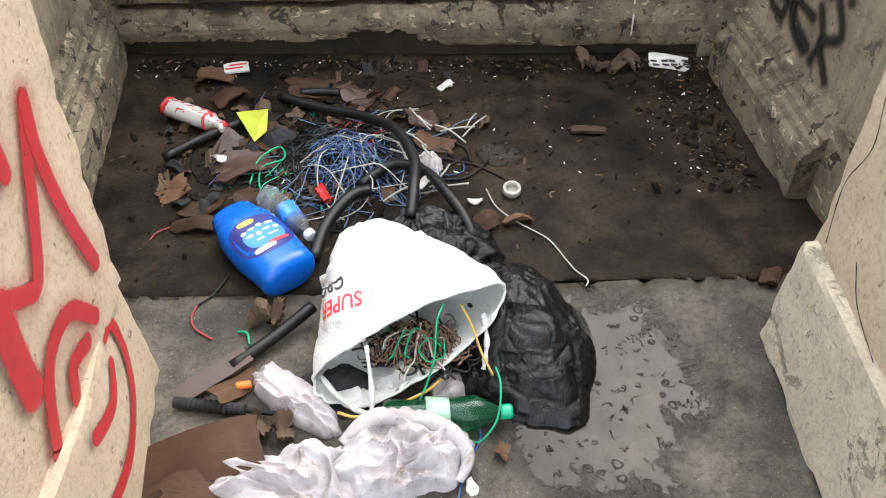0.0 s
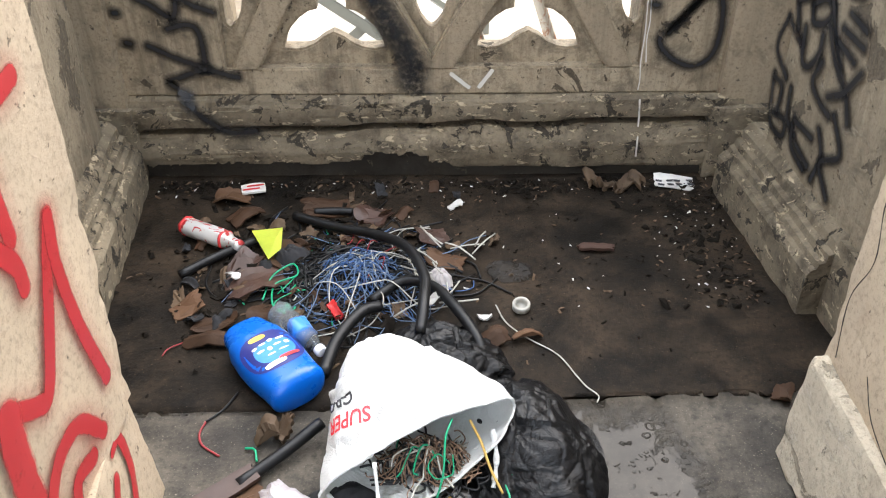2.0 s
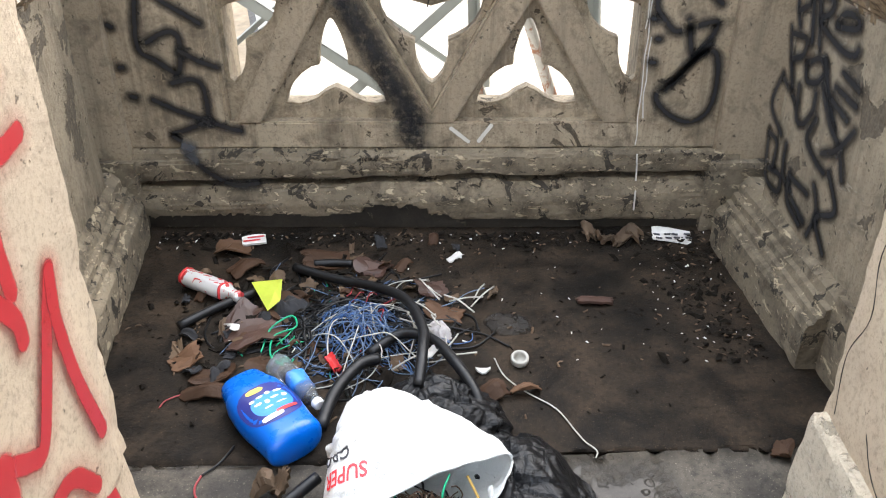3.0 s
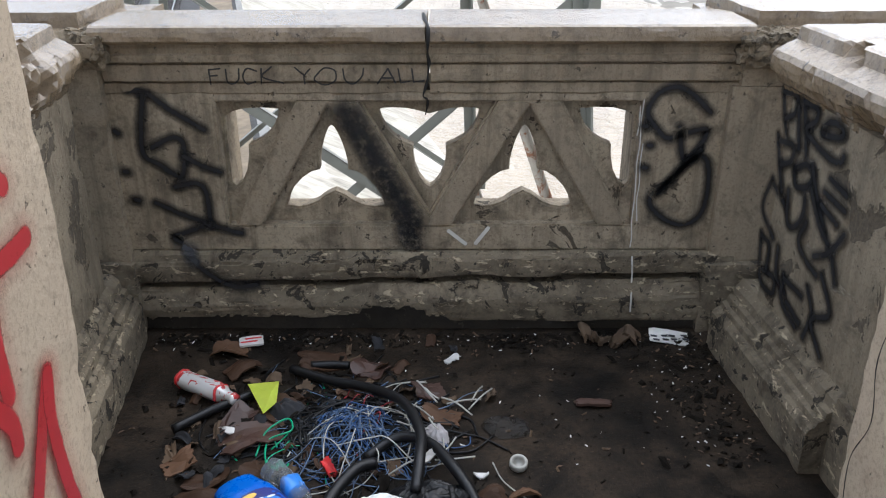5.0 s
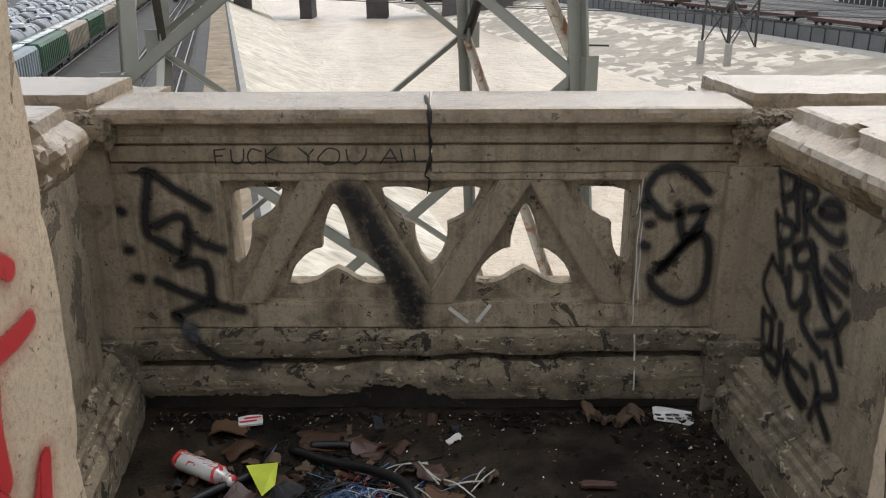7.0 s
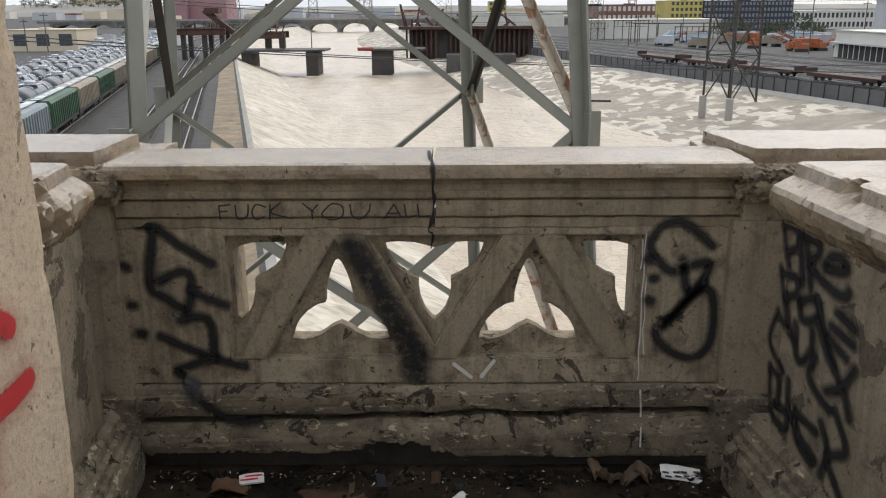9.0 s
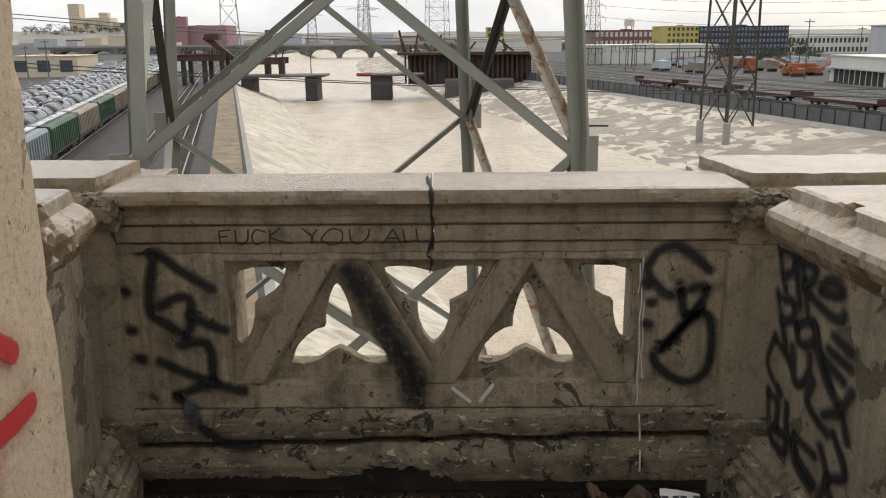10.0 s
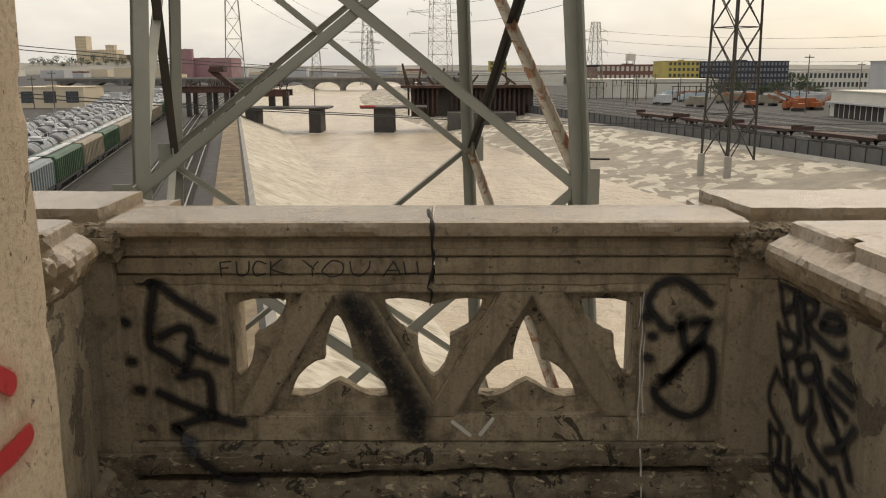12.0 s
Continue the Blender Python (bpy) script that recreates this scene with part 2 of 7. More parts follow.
def spray_paint(name, colour, density=1.0, soft=0.28, patchy=0.45):
    """Sprayed lacquer: dense down the middle of a stroke, dusty at its edges."""
    m, nt, b = material(name, colour, 0.55)
    out = nt.nodes["Material Output"]
    uv = nt.nodes.new("ShaderNodeSeparateXYZ")
    nt.links.new(coords(nt, "UV"), uv.inputs[0])
    co = coords(nt)
    across = calc(nt, "ABSOLUTE", calc(nt, "SUBTRACT", uv.outputs[1], 0.5))
    past = calc(nt, "MULTIPLY", calc(nt, "SUBTRACT", 1.0, uv.outputs[0]), 0.5)
    across = calc(nt, "SQRT", calc(nt, "ADD", calc(nt, "MULTIPLY", across, across), calc(nt, "MULTIPLY", past, past)))
    speck = noise_tex(nt, co, 420, 2, 0.6)
    thick = ramp(nt, calc(nt, "ADD", across, calc(nt, "MULTIPLY", calc(nt, "SUBTRACT", speck, 0.5), 0.22)), 0.5 - soft, 0.5, (1, 1, 1), (0, 0, 0))
    worn = ramp(nt, noise_tex(nt, co, 30, 9, 0.75), 0.30 + 0.25 * max(0, patchy - 0.45), 0.42 + 0.35 * max(0, patchy - 0.45))
    alpha = calc(nt, "MULTIPLY", thick, calc(nt, "MULTIPLY", calc(nt, "ADD", calc(nt, "MULTIPLY", worn, patchy), 1 - patchy), density))
    socket(nt, mix(nt, noise_tex(nt, co, 18, 4), colour, tuple(k * 0.75 for k in colour)), b.inputs["Base Color"])
    clear, blend = nt.nodes.new("ShaderNodeBsdfTransparent"), nt.nodes.new("ShaderNodeMixShader")
    nt.links.new(alpha, blend.inputs[0]), nt.links.new(clear.outputs[0], blend.inputs[1])
    nt.links.new(b.outputs[0], blend.inputs[2]), nt.links.new(blend.outputs[0], out.inputs[0])
    return m


SPRAY_BLACK = spray_paint("black_spray", (0.012, 0.012, 0.014), 0.97, 0.42)
SPRAY_DUST = spray_paint("black_spray_haze", (0.014, 0.013, 0.013), 0.82, 0.46, 0.75)
SPRAY_RED = spray_paint("red_spray", (0.42, 0.022, 0.025), 0.97, 0.12)
SPRAY_RED_HAZE = spray_paint("red_spray_haze", (0.50, 0.05, 0.045), 0.30, 0.5)
MARKER = spray_paint("black_marker", (0.02, 0.018, 0.016), 1.0, 0.06)
WHITE_DRIP = spray_paint("white_paint_drip", (0.70, 0.67, 0.6), 0.9, 0.1)
RED_BAG_INK = material("red_print", (0.62, 0.03, 0.04), 0.4)[0]
BLACK_INK = material("black_print", (0.03, 0.03, 0.035), 0.4)[0]


# ---- building helpers ----
def link_mesh(name, bm, mat, parent=None, label="", smooth=False):
    me = bpy.data.meshes.new(name)
    bmesh.ops.recalc_face_normals(bm, faces=bm.faces)
    bm.to_mesh(me)
    bm.free()
    for k in (mat if isinstance(mat, (list, tuple)) else [mat]):
        me.materials.append(k)
    if smooth:
        me.polygons.foreach_set("use_smooth", [True] * len(me.polygons))
    ob = new(name, me)
    if parent is not None:
        ob.parent = parent
    if label:
        ob["label"] = label
    return ob


def part(name, bm, mat, parent, label="", smooth=False):
    return link_mesh(name, bm, mat, parent, label, smooth)


def thing(name, label, category, group="", kind="", at=(0, 0, 0)):
    e = new(name)
    e.empty_display_size = 0.1
    e.location = at
    return tagged(e, label, category, group, kind)


def fbm(p, octaves=4):
    return noise.fractal(p, 0.9, 2.1, octaves)


def block(x0, x1, y0, y1, z0, z1, cell=0.05, amp=0.002, chip=0.0, freq=9.0, seed=0.0, bm=None, shape=None):
    """A cement block with an uneven skin and chipped arrises; shape(p) may move a point further."""
    bm = bm or bmesh.new()
    n = [max(1, min(120, round((b - a) / cell))) for a, b in ((x0, x1), (y0, y1), (z0, z1))]
    lo, hi, made = (x0, y0, z0), (x1, y1, z1), {}

    def vert(i, j, k):
        key = (i, j, k)
        if key not in made:
            idx = (i, j, k)
            p = Vector(lo[a] + (hi[a] - lo[a]) * idx[a] / n[a] for a in range(3))
            side = [(-1 if idx[a] == 0 else 1 if idx[a] == n[a] else 0) for a in range(3)]
            out = Vector(side)
            rim = sum(abs(s) for s in side)
            q = p + Vector((seed, seed * 1.7, -seed))
            d = amp * fbm(q * freq)
            if rim >= 2:
                d -= chip * max(0.08, 0.15 + fbm(q * 11 + Vector((3, 1, 7)), 5) * 0.9)
            p = p + out.normalized() * d
            if shape:
                p = shape(p)
            made[key] = bm.verts.new(p)
        return made[key]

    for a in range(3):
        b, c = (a + 1) % 3, (a + 2) % 3
        for s in (0, n[a]):
            for i in range(n[b]):
                for j in range(n[c]):
                    quad = []
                    for u, v in ((i, j), (i + 1, j), (i + 1, j + 1), (i, j + 1)):
                        idx = [0, 0, 0]
                        idx[a], idx[b], idx[c] = s, u, v
                        quad.append(vert(*idx))
                    bm.faces.new(quad)
    return bm


def box(bm, x0, x1, y0, y1, z0, z1, m=None):
    """A plain box added to bm."""
    r = bmesh.ops.create_cube(bm, size=1)["verts"]
    for v in r:
        v.co = Vector((x0 + (v.co.x + 0.5) * (x1 - x0), y0 + (v.co.y + 0.5) * (y1 - y0), z0 + (v.co.z + 0.5) * (z1 - z0)))
        if m is not None:
            v.co = m @ v.co
    return bm


def moulding(profile, a0, a1, step=0.03, amp=0.0015, chip=0.006, along="x", seed=0.0, bm=None, shape=None, jag=0.0, grain=0.025):
    """A closed profile of (depth, height) points swept along x or y, worn at its edges."""
    bm = bm or bmesh.new()
    fine, n = [], len(profile)
    for i in range(n):
        p, q, o = Vector(profile[i]), Vector(profile[(i + 1) % n]), Vector(profile[i - 1])
        d1, d2 = (p - o), (q - p)
        corner = 1.0 if d1.length > 1e-6 and d2.length > 1e-6 and d1.angle(d2) > 0.5 else 0.3
        steps = max(1, min(12, round((q - p).length / grain)))
        for k in range(steps):
            fine.append((p.lerp(q, k / steps), corner if k == 0 else 0.0))
    mid = sum((p for p, _ in fine), Vector((0, 0))) / len(fine)
    count = max(2, round(abs(a1 - a0) / step))
    rings = []
    for s in range(count + 1):
        a = a0 + (a1 - a0) * s / count
        ring = []
        for p, corner in fine:
            q = Vector((a, p.x, p.y)) if along == "x" else Vector((p.x, a, p.y))
            w = q + Vector((seed, -seed, seed * 0.3))
            d = amp * fbm(w * 8)
            inward = (mid - p)
            inward.normalize()
            c = corner * chip * max(0.0, fbm(w * 9 + Vector((5, 2, 9)), 5) + 0.12)
            off = inward * (c - d)
            if along == "x":
                q += Vector((0, off.x, off.y))
            else:
                q += Vector((off.x, 0, off.y))
            if jag and s in (0, count):
                j = jag * fbm(Vector((p.x * 30, p.y * 30, seed)), 3)
                q += Vector((j, 0, 0)) if along == "x" else Vector((0, j, 0))
            if shape:
                q = shape(q)
            ring.append(bm.verts.new(q))
        rings.append(ring)
    m = len(fine)
    for r, t in zip(rings, rings[1:]):
        for i in range(m):
            bm.faces.new((r[i], r[(i + 1) % m], t[(i + 1) % m], t[i]))
    for r in (rings[0], rings[-1]):
        bm.faces.new(r)
    return bm


def pierced_slab(outer, holes, y0, y1, bevel=0.008):
    """An upright slab between y0 and y1 from an outline of (x, z) points, with openings through it."""
    from mathutils.geometry import tessellate_polygon
    bm = bmesh.new()
    loops = [[Vector((x, z, 0)) for x, z in lp] for lp in (outer, *holes)]
    flat = [p for lp in loops for p in lp]
    front = [bm.verts.new((p.x, y0, p.y)) for p in flat]
    rear = [bm.verts.new((p.x, y1, p.y)) for p in flat]
    for t in tessellate_polygon(loops):
        bm.faces.new([front[i] for i in t])
        bm.faces.new([rear[i] for i in reversed(t)])
    rim, base = [], 0
    for lp in loops:
        k = len(lp)
        for i in range(k):
            a, b = base + i, base + (i + 1) % k
            bm.faces.new((front[a], front[b], rear[b], rear[a]))
            rim.append(bm.edges.get((front[a], front[b])))
        base += k
    bmesh.ops.recalc_face_normals(bm, faces=bm.faces)
    if bevel:
        bmesh.ops.bevel(bm, geom=[e for e in rim if e], offset=bevel, segments=2, affect="EDGES", clamp_overlap=True)
    return bm


def smooth_line(pts, per=8):
    """A Catmull-Rom line through the points."""
    pts = [Vector(p) for p in pts]
    if len(pts) == 2:
        return [pts[0].lerp(pts[1], i / per) for i in range(per + 1)]
    ext = [pts[0] * 2 - pts[1], *pts, pts[-1] * 2 - pts[-2]]
    out = []
    for i in range(1, len(ext) - 2):
        a, b, c, d = ext[i - 1:i + 3]
        for k in range(per):
            t = k / per
            out.append(0.5 * (2 * b + (c - a) * t + (2 * a - 5 * b + 4 * c - d) * t * t + (3 * b - a - 3 * c + d) * t ** 3))
    out.append(pts[-1])
    return out


def tube(bm, pts, r, sides=6, per=6, taper=None):
    """A round cable or rod through the points."""
    line = smooth_line([Vector(p) for p in pts], per)
    rings, side = [], None
    for i, p in enumerate(line):
        t = (line[min(i + 1, len(line) - 1)] - line[max(i - 1, 0)])
        if t.length < 1e-9:
            t = Vector((0, 0, 1))
        t.normalize()
        if side is None:
            side = t.orthogonal().normalized()
        else:
            side = (side - t * side.dot(t))
            side = side.normalized() if side.length > 1e-6 else t.orthogonal().normalized()
        up = t.cross(side)
        rad = r * (taper(i / (len(line) - 1)) if taper else 1)
        rings.append([bm.verts.new(p + (side * math.cos(k * math.tau / sides) + up * math.sin(k * math.tau / sides)) * rad) for k in range(sides)])
    for a, b in zip(rings, rings[1:]):
        for k in range(sides):
            bm.faces.new((a[k], a[(k + 1) % sides], b[(k + 1) % sides], b[k]))
    bm.faces.new(rings[0][::-1])
    bm.faces.new(rings[-1])
    return bm


def lathe(bm, profile, m, sides=24, dent=0.0, seed=0.0, squash=1.0):
    """A turned form from (radius, height) points, placed by m and dented."""
    rings = []
    for r, h in profile:
        ring = []
        for k in range(sides):
            a = k * math.tau / sides
            p = Vector((r * math.cos(a), r * math.sin(a) * squash, h))
            if dent:
                p += Vector((p.x, p.y, 0)) * dent * fbm(p * 28 + Vector((seed, 0, seed)), 3)
            ring.append(bm.verts.new(m @ p))
        rings.append(ring)
    for a, b in zip(rings, rings[1:]):
        for k in range(sides):
            bm.faces.new((a[k], a[(k + 1) % sides], b[(k + 1) % sides], b[k]))
    bm.faces.new(rings[0][::-1])
    bm.faces.new(rings[-1])
    return bm


def lying(a, b):
    """The pose of a turned form whose axis runs from a to b."""
    a, b = Vector(a), Vector(b)
    return Matrix.Translation(a) @ (b - a).to_track_quat("Z", "X").to_matrix().to_4x4()


def stroke(bm, pts, width, place):
    """A painted stroke: a ribbon through points of a plane, which place(u, v) puts into the world."""
    uv = bm.loops.layers.uv.verify()
    line = smooth_line([Vector((*p, 0)) for p in pts], 8)
    ends = (line[0] + (line[0] - line[1]).normalized() * width * 0.45, line[-1] + (line[-1] - line[-2]).normalized() * width * 0.45)
    line = [ends[0], *line, ends[1]]
    size = len(line) - 1
    run = [0.0]
    for a, b in zip(line, line[1:]):
        run.append(run[-1] + (b - a).length)
    rows = []
    for i, p in enumerate(line):
        t = line[min(i + 1, size)] - line[max(i - 1, 0)]
        n = Vector((-t.y, t.x, 0))
        n = n.normalized() * width * (0.5 + 0.05 * noise.noise(p * 40)) if n.length > 1e-9 else Vector((0, width / 2, 0))
        rows.append((bm.verts.new(place(p.x + n.x, p.y + n.y)), bm.verts.new(place(p.x - n.x, p.y - n.y)), min(1.0, min(run[i], run[-1] - run[i]) / (width * 0.5))))
    for (a, b, u), (c, d, v) in zip(rows, rows[1:]):
        f = bm.faces.new((a, b, d, c))
        for lp, (s, w) in zip(f.loops, ((u, 0), (u, 1), (v, 1), (v, 0))):
            lp[uv].uv = (s, w)
    return bm


def paint(name, strokes, width, place, mat, label):
    """Graffiti: one thing on one surface, with each of its strokes as a part."""
    tag = thing(name, label, "graffiti")
    for i, s in enumerate(strokes):
        bm = bmesh.new()
        stroke(bm, s, width, place)
        lift = (Vector(place(s[0][0], s[0][1])) - Vector((0, 0.5, place(s[0][0], s[0][1])[2])))
        face = Vector((-math.copysign(1, lift.x), 0, 0)) if abs(lift.x) > 0.5 and lift.y < 2.33 else Vector((0, -1, 0))
        me = bpy.data.meshes.new("stroke")
        bm.to_mesh(me)
        bm.free()
        me.materials.append(mat)
        ob = new("stroke", me)
        ob.location = face * 0.0004 * i
        ob.parent = tag
    return tag


# ---- the floor of the alcove, the sidewalk and the bridge ----
def floor_sheet(name, x0, x1, y0, y1, mat, cell=0.02, amp=0.004, tilt=0.0):
    bm = bmesh.new()
    nx, ny = round((x1 - x0) / cell), round((y1 - y0) / cell)
    rows = []
    for j in range(ny + 1):
        row = []
        for i in range(nx + 1):
            x, y = x0 + (x1 - x0) * i / nx, y0 + (y1 - y0) * j / ny
            yy = y + tilt * x if (j == 0 and tilt > 0) or (j == ny and tilt > 0) else y
            z = amp * (fbm(Vector((x * 3, yy * 3, 0))) * 0.7 + fbm(Vector((x * 17, yy * 17, 4))) * 0.3)
            row.append(bm.verts.new((x, yy, z - (0.012 if j in (0, ny) and i % 7 == 3 else 0.0))))
        rows.append(row)
    for r, t in zip(rows, rows[1:]):
        for i in range(nx):
            bm.faces.new((r[i], r[i + 1], t[i + 1], t[i]))
    rim = [e for e in bm.edges if e.is_boundary]
    new_v = [v for v in bmesh.ops.extrude_edge_only(bm, edges=rim)["geom"] if isinstance(v, bmesh.types.BMVert)]
    for v in new_v:
        v.co.z = -0.12
    return tagged(link_mesh(name, bm, mat, smooth=True), kind="structure")


floor_sheet("floor_inner", -1.16, 1.2, 1.728, 2.96, FLOOR_IN, tilt=0.055)["label"] = "wet brown concrete floor strewn with litter"
floor_sheet("floor_outer", -1.16, 1.2, 0.28, 1.718, FLOOR_OUT, tilt=0.055)["label"] = "wet grey concrete slab with a puddle"
tagged(link_mesh("bridge_deck", box(bmesh.new(), -60, 60, -13, 3.1, -1.2, -0.1), SIDEWALK), "concrete bridge deck under the alcove", kind="structure")
tagged(link_mesh("sidewalk", box(bmesh.new(), -60, 60, -2.2, 0.28, -0.1, -0.002), SIDEWALK), "grey concrete sidewalk along the bridge", kind="structure")
tagged(link_mesh("road", box(bmesh.new(), -60, 60, -12.6, -2.2, -0.1, -0.16 + 0.08), ASPHALT), "asphalt road over the bridge", kind="structure")
tagged(link_mesh("wall_far_side", block(-60, 60, -13, -12.6, -0.1, 1.05, 0.6), FRIEZE), "plain concrete parapet across the road", kind="structure")
for x in (-34, 34):
    tagged(link_mesh("bridge_pier", block(x - 1.4, x + 1.4, -12, 2.4, -20, -1.2, 1.2, 0.03, 0.05), SIDEWALK), "tall concrete pier under the bridge", "pier", "bridge piers")
for x0, x1 in ((-60, -1.56), (1.66, 60)):
    tagged(link_mesh("wall_parapet", block(x0, x1, 0.28, 0.62, -0.1, 1.05, 0.5, 0.003), DIE), "concrete parapet that runs on along the bridge", kind="structure")


# ---- the back parapet ----
parapet = thing("parapet_back", "cracked cement parapet pierced by pointed tracery openings", "parapet", kind="structure")


def foot(p):
    """The skirting's plaster has broken away along a ragged line."""
    if p.y < 2.95 and 0.10 < p.z < 0.29:
        p.z += 0.020 * (p.x + 0.2)
    if p.y < 2.95 and p.z < 0.15:
        line = 0.062 - 0.42 * min(0.14, max(0.0, p.x - 0.04)) + 0.022 * fbm(Vector((p.x * 2.6 + 4, 0, 0)), 3) + 0.012 * fbm(Vector((p.x * 19, 3, 0)), 3) + (0.028 if -0.25 < p.x < -0.02 else 0.0)
        if p.z < line:
            p.y = max(p.y, 2.90 + 0.006 * fbm(p * 20))
    elif p.y < 2.95 and 0.17 < p.z < 0.23:
        p.z += 0.014 * fbm(Vector((p.x * 4, 1, 0)), 4) + 0.005 * fbm(Vector((p.x * 40, 1, 0)), 2)
    return p


part("skirting", moulding([(3.17, 0.0), (2.885, 0.0), (2.885, 0.03), (2.855, 0.045), (2.85, 0.07), (2.846, 0.11), (2.849, 0.128), (2.866, 0.168), (2.874, 0.183), (2.94, 0.181), (2.94, 0.205), (2.866, 0.211), (2.864, 0.24), (2.868, 0.278), (2.892, 0.298), (2.904, 0.304), (3.17, 0.304)],
     -1.07, 1.07, 0.011, 0.004, 0.016, shape=foot, grain=0.008), PLINTH, parapet, "peeling skirting with a long open crack")
# damp wall foot; the recess's shade is painted into its near-black colour
part("wall_foot", block(-1.07, 1.07, 2.876, 2.95, -0.05, 0.14, 0.03, 0.006), BASE_WET_SHADE, parapet, "damp cement behind the broken skirting, its recess shade put into the colour")
FIELD = [(-0.705, 0.402), (0.705, 0.402), (0.705, 0.842), (-0.705, 0.842)]
part("panel", pierced_slab([(-1.07, 0.304), (1.07, 0.304), (1.07, 0.88), (-1.07, 0.88)], [FIELD], 2.905, 3.16, 0.006), PANEL, parapet)


def both(half, cx):
    """A symmetric outline from its right half, top to bottom."""
    return [(cx + x, z) for x, z in half] + [(cx - x, z) for x, z in reversed(half) if x > 0.0005]


TREFOIL = [(0, 0.749), (0.009, 0.743), (0.019, 0.724), (0.031, 0.695), (0.041, 0.66), (0.048, 0.625), (0.049, 0.59), (0.078, 0.583), (0.112, 0.56), (0.142, 0.528), (0.163, 0.49), (0.172, 0.458), (0.135, 0.452), (0.10, 0.458), (0.065, 0.473), (0.034, 0.496), (0, 0.512)]
HEART = [(0, 0.788), (0.03, 0.797), (0.07, 0.807), (0.12, 0.81), (0.155, 0.808), (0.172, 0.803), (0.164, 0.772), (0.147, 0.738), (0.118, 0.708), (0.085, 0.688), (0.055, 0.675), (0.057, 0.645), (0.052, 0.605), (0.036, 0.563), (0.014, 0.534), (0, 0.526)]
SIDE = [(0.692, 0.78), (0.665, 0.797), (0.62, 0.808), (0.56, 0.81), (0.507, 0.805), (0.512, 0.782), (0.53, 0.745), (0.56, 0.713), (0.592, 0.692), (0.622, 0.68), (0.624, 0.64), (0.635, 0.59), (0.655, 0.548), (0.678, 0.532), (0.692, 0.545)]
part("tracery", pierced_slab([(-0.72, 0.385), (0.72, 0.385), (0.72, 0.86), (-0.72, 0.86)],
     [both(TREFOIL, -0.333), both(TREFOIL, 0.325), both(HEART, 0.0), SIDE, [(-x, z) for x, z in reversed(SIDE)]], 2.950, 3.000, 0.012), PANEL, parapet, "pointed tracery cut through the wall")


def rib(apex, side, grow, y0, y1):
    """A slanting bar of a gable: it leaves the apex, narrows downwards and dies into the sill of the field."""
    def centre(z):
        return apex + side * (0.057 + 0.577 * (0.827 - z))
    top, low = 0.055 + grow, 0.046 + grow
    return pierced_slab([(centre(0.846) - top, 0.846), (centre(0.846) + top, 0.846), (centre(0.398) + low, 0.398), (centre(0.398) - low, 0.398)], [], y0, y1, 0.006)


for apex, side, d in ((-0.336, -1, 0.0), (-0.336, 1, 0.003), (0.332, -1, 0.0), (0.332, 1, 0.003)):
    part("rib", rib(apex, side, 0.0, 2.899 + d, 2.984), FRIEZE, parapet)
    part("rib_edge", rib(apex, side, 0.007, 2.922 + d, 2.982), PANEL, parapet)
for s in (-1, 1):
    part("jamb", pierced_slab([(s * 0.735 - 0.028, 0.39), (s * 0.735 + 0.028, 0.39), (s * 0.735 + 0.028, 0.846), (s * 0.735 - 0.028, 0.846)], [], 2.898, 2.96, 0.008), PANEL, parapet)


FRIEZE_LINE = [(3.17, 0.862), (2.908, 0.864), (2.900, 0.874), (2.898, 0.905), (2.908, 0.908), (2.908, 0.913), (2.888, 0.916), (2.887, 0.968), (2.898, 0.971), (2.898, 0.977), (2.876, 0.980), (2.873, 1.001), (2.884, 1.006), (2.886, 1.022), (2.880, 1.044), (3.17, 1.044)]
COPING_LINE = [(3.24, 1.040), (3.245, 1.086), (3.10, 1.099), (2.90, 1.099), (2.855, 1.0985), (2.846, 1.093), (2.843, 1.05), (2.852, 1.040)]
for a, b, s in ((-1.06, -0.007, 1.0), (0.004, 1.02, 2.0)):
    part("frieze", moulding(FRIEZE_LINE, a, b, 0.02, 0.0015, 0.006, seed=s, jag=0.012), FRIEZE, parapet, "moulded frieze band broken in the middle")
    part("coping", moulding(COPING_LINE, a, b, 0.014, 0.0016, 0.006, seed=s + 4, jag=0.006, grain=0.015), COPING, parapet, "worn cream coping, wet on top")
part("crack", tube(bmesh.new(), [(-0.018, 3.06, 1.099), (-0.012, 2.95, 1.1), (-0.001, 2.87, 1.098), (0.001, 2.842, 1.085), (0.0, 2.845, 1.04), (-0.002, 2.86, 1.01), (0.002, 2.876, 0.98), (0.0, 2.884, 0.95), (-0.004, 2.886, 0.915), (-0.012, 2.897, 0.885), (-0.018, 2.90, 0.862), (-0.004, 2.91, 0.848), (-0.008, 2.934, 0.81), (-0.012, 2.936, 0.79)], 0.0055, 5, 5, lambda t: 1.1 - 0.5 * t + 0.3 * math.sin(t * 31)), GAP_DARK, parapet, "black crack down from the coping")


# ---- the side parapets with their corner posts ----
def mirrored(profile, s):
    return [(s * x, z) for x, z in profile]


PLINTH_LINE = [(1.5, 0.0), (1.03, 0.0), (1.03, 0.05), (1.031, 0.136), (1.039, 0.152), (1.052, 0.158), (1.056, 0.176), (1.070, 0.182), (1.074, 0.204), (1.090, 0.210), (1.096, 0.236), (1.122, 0.262), (1.5, 0.262)]
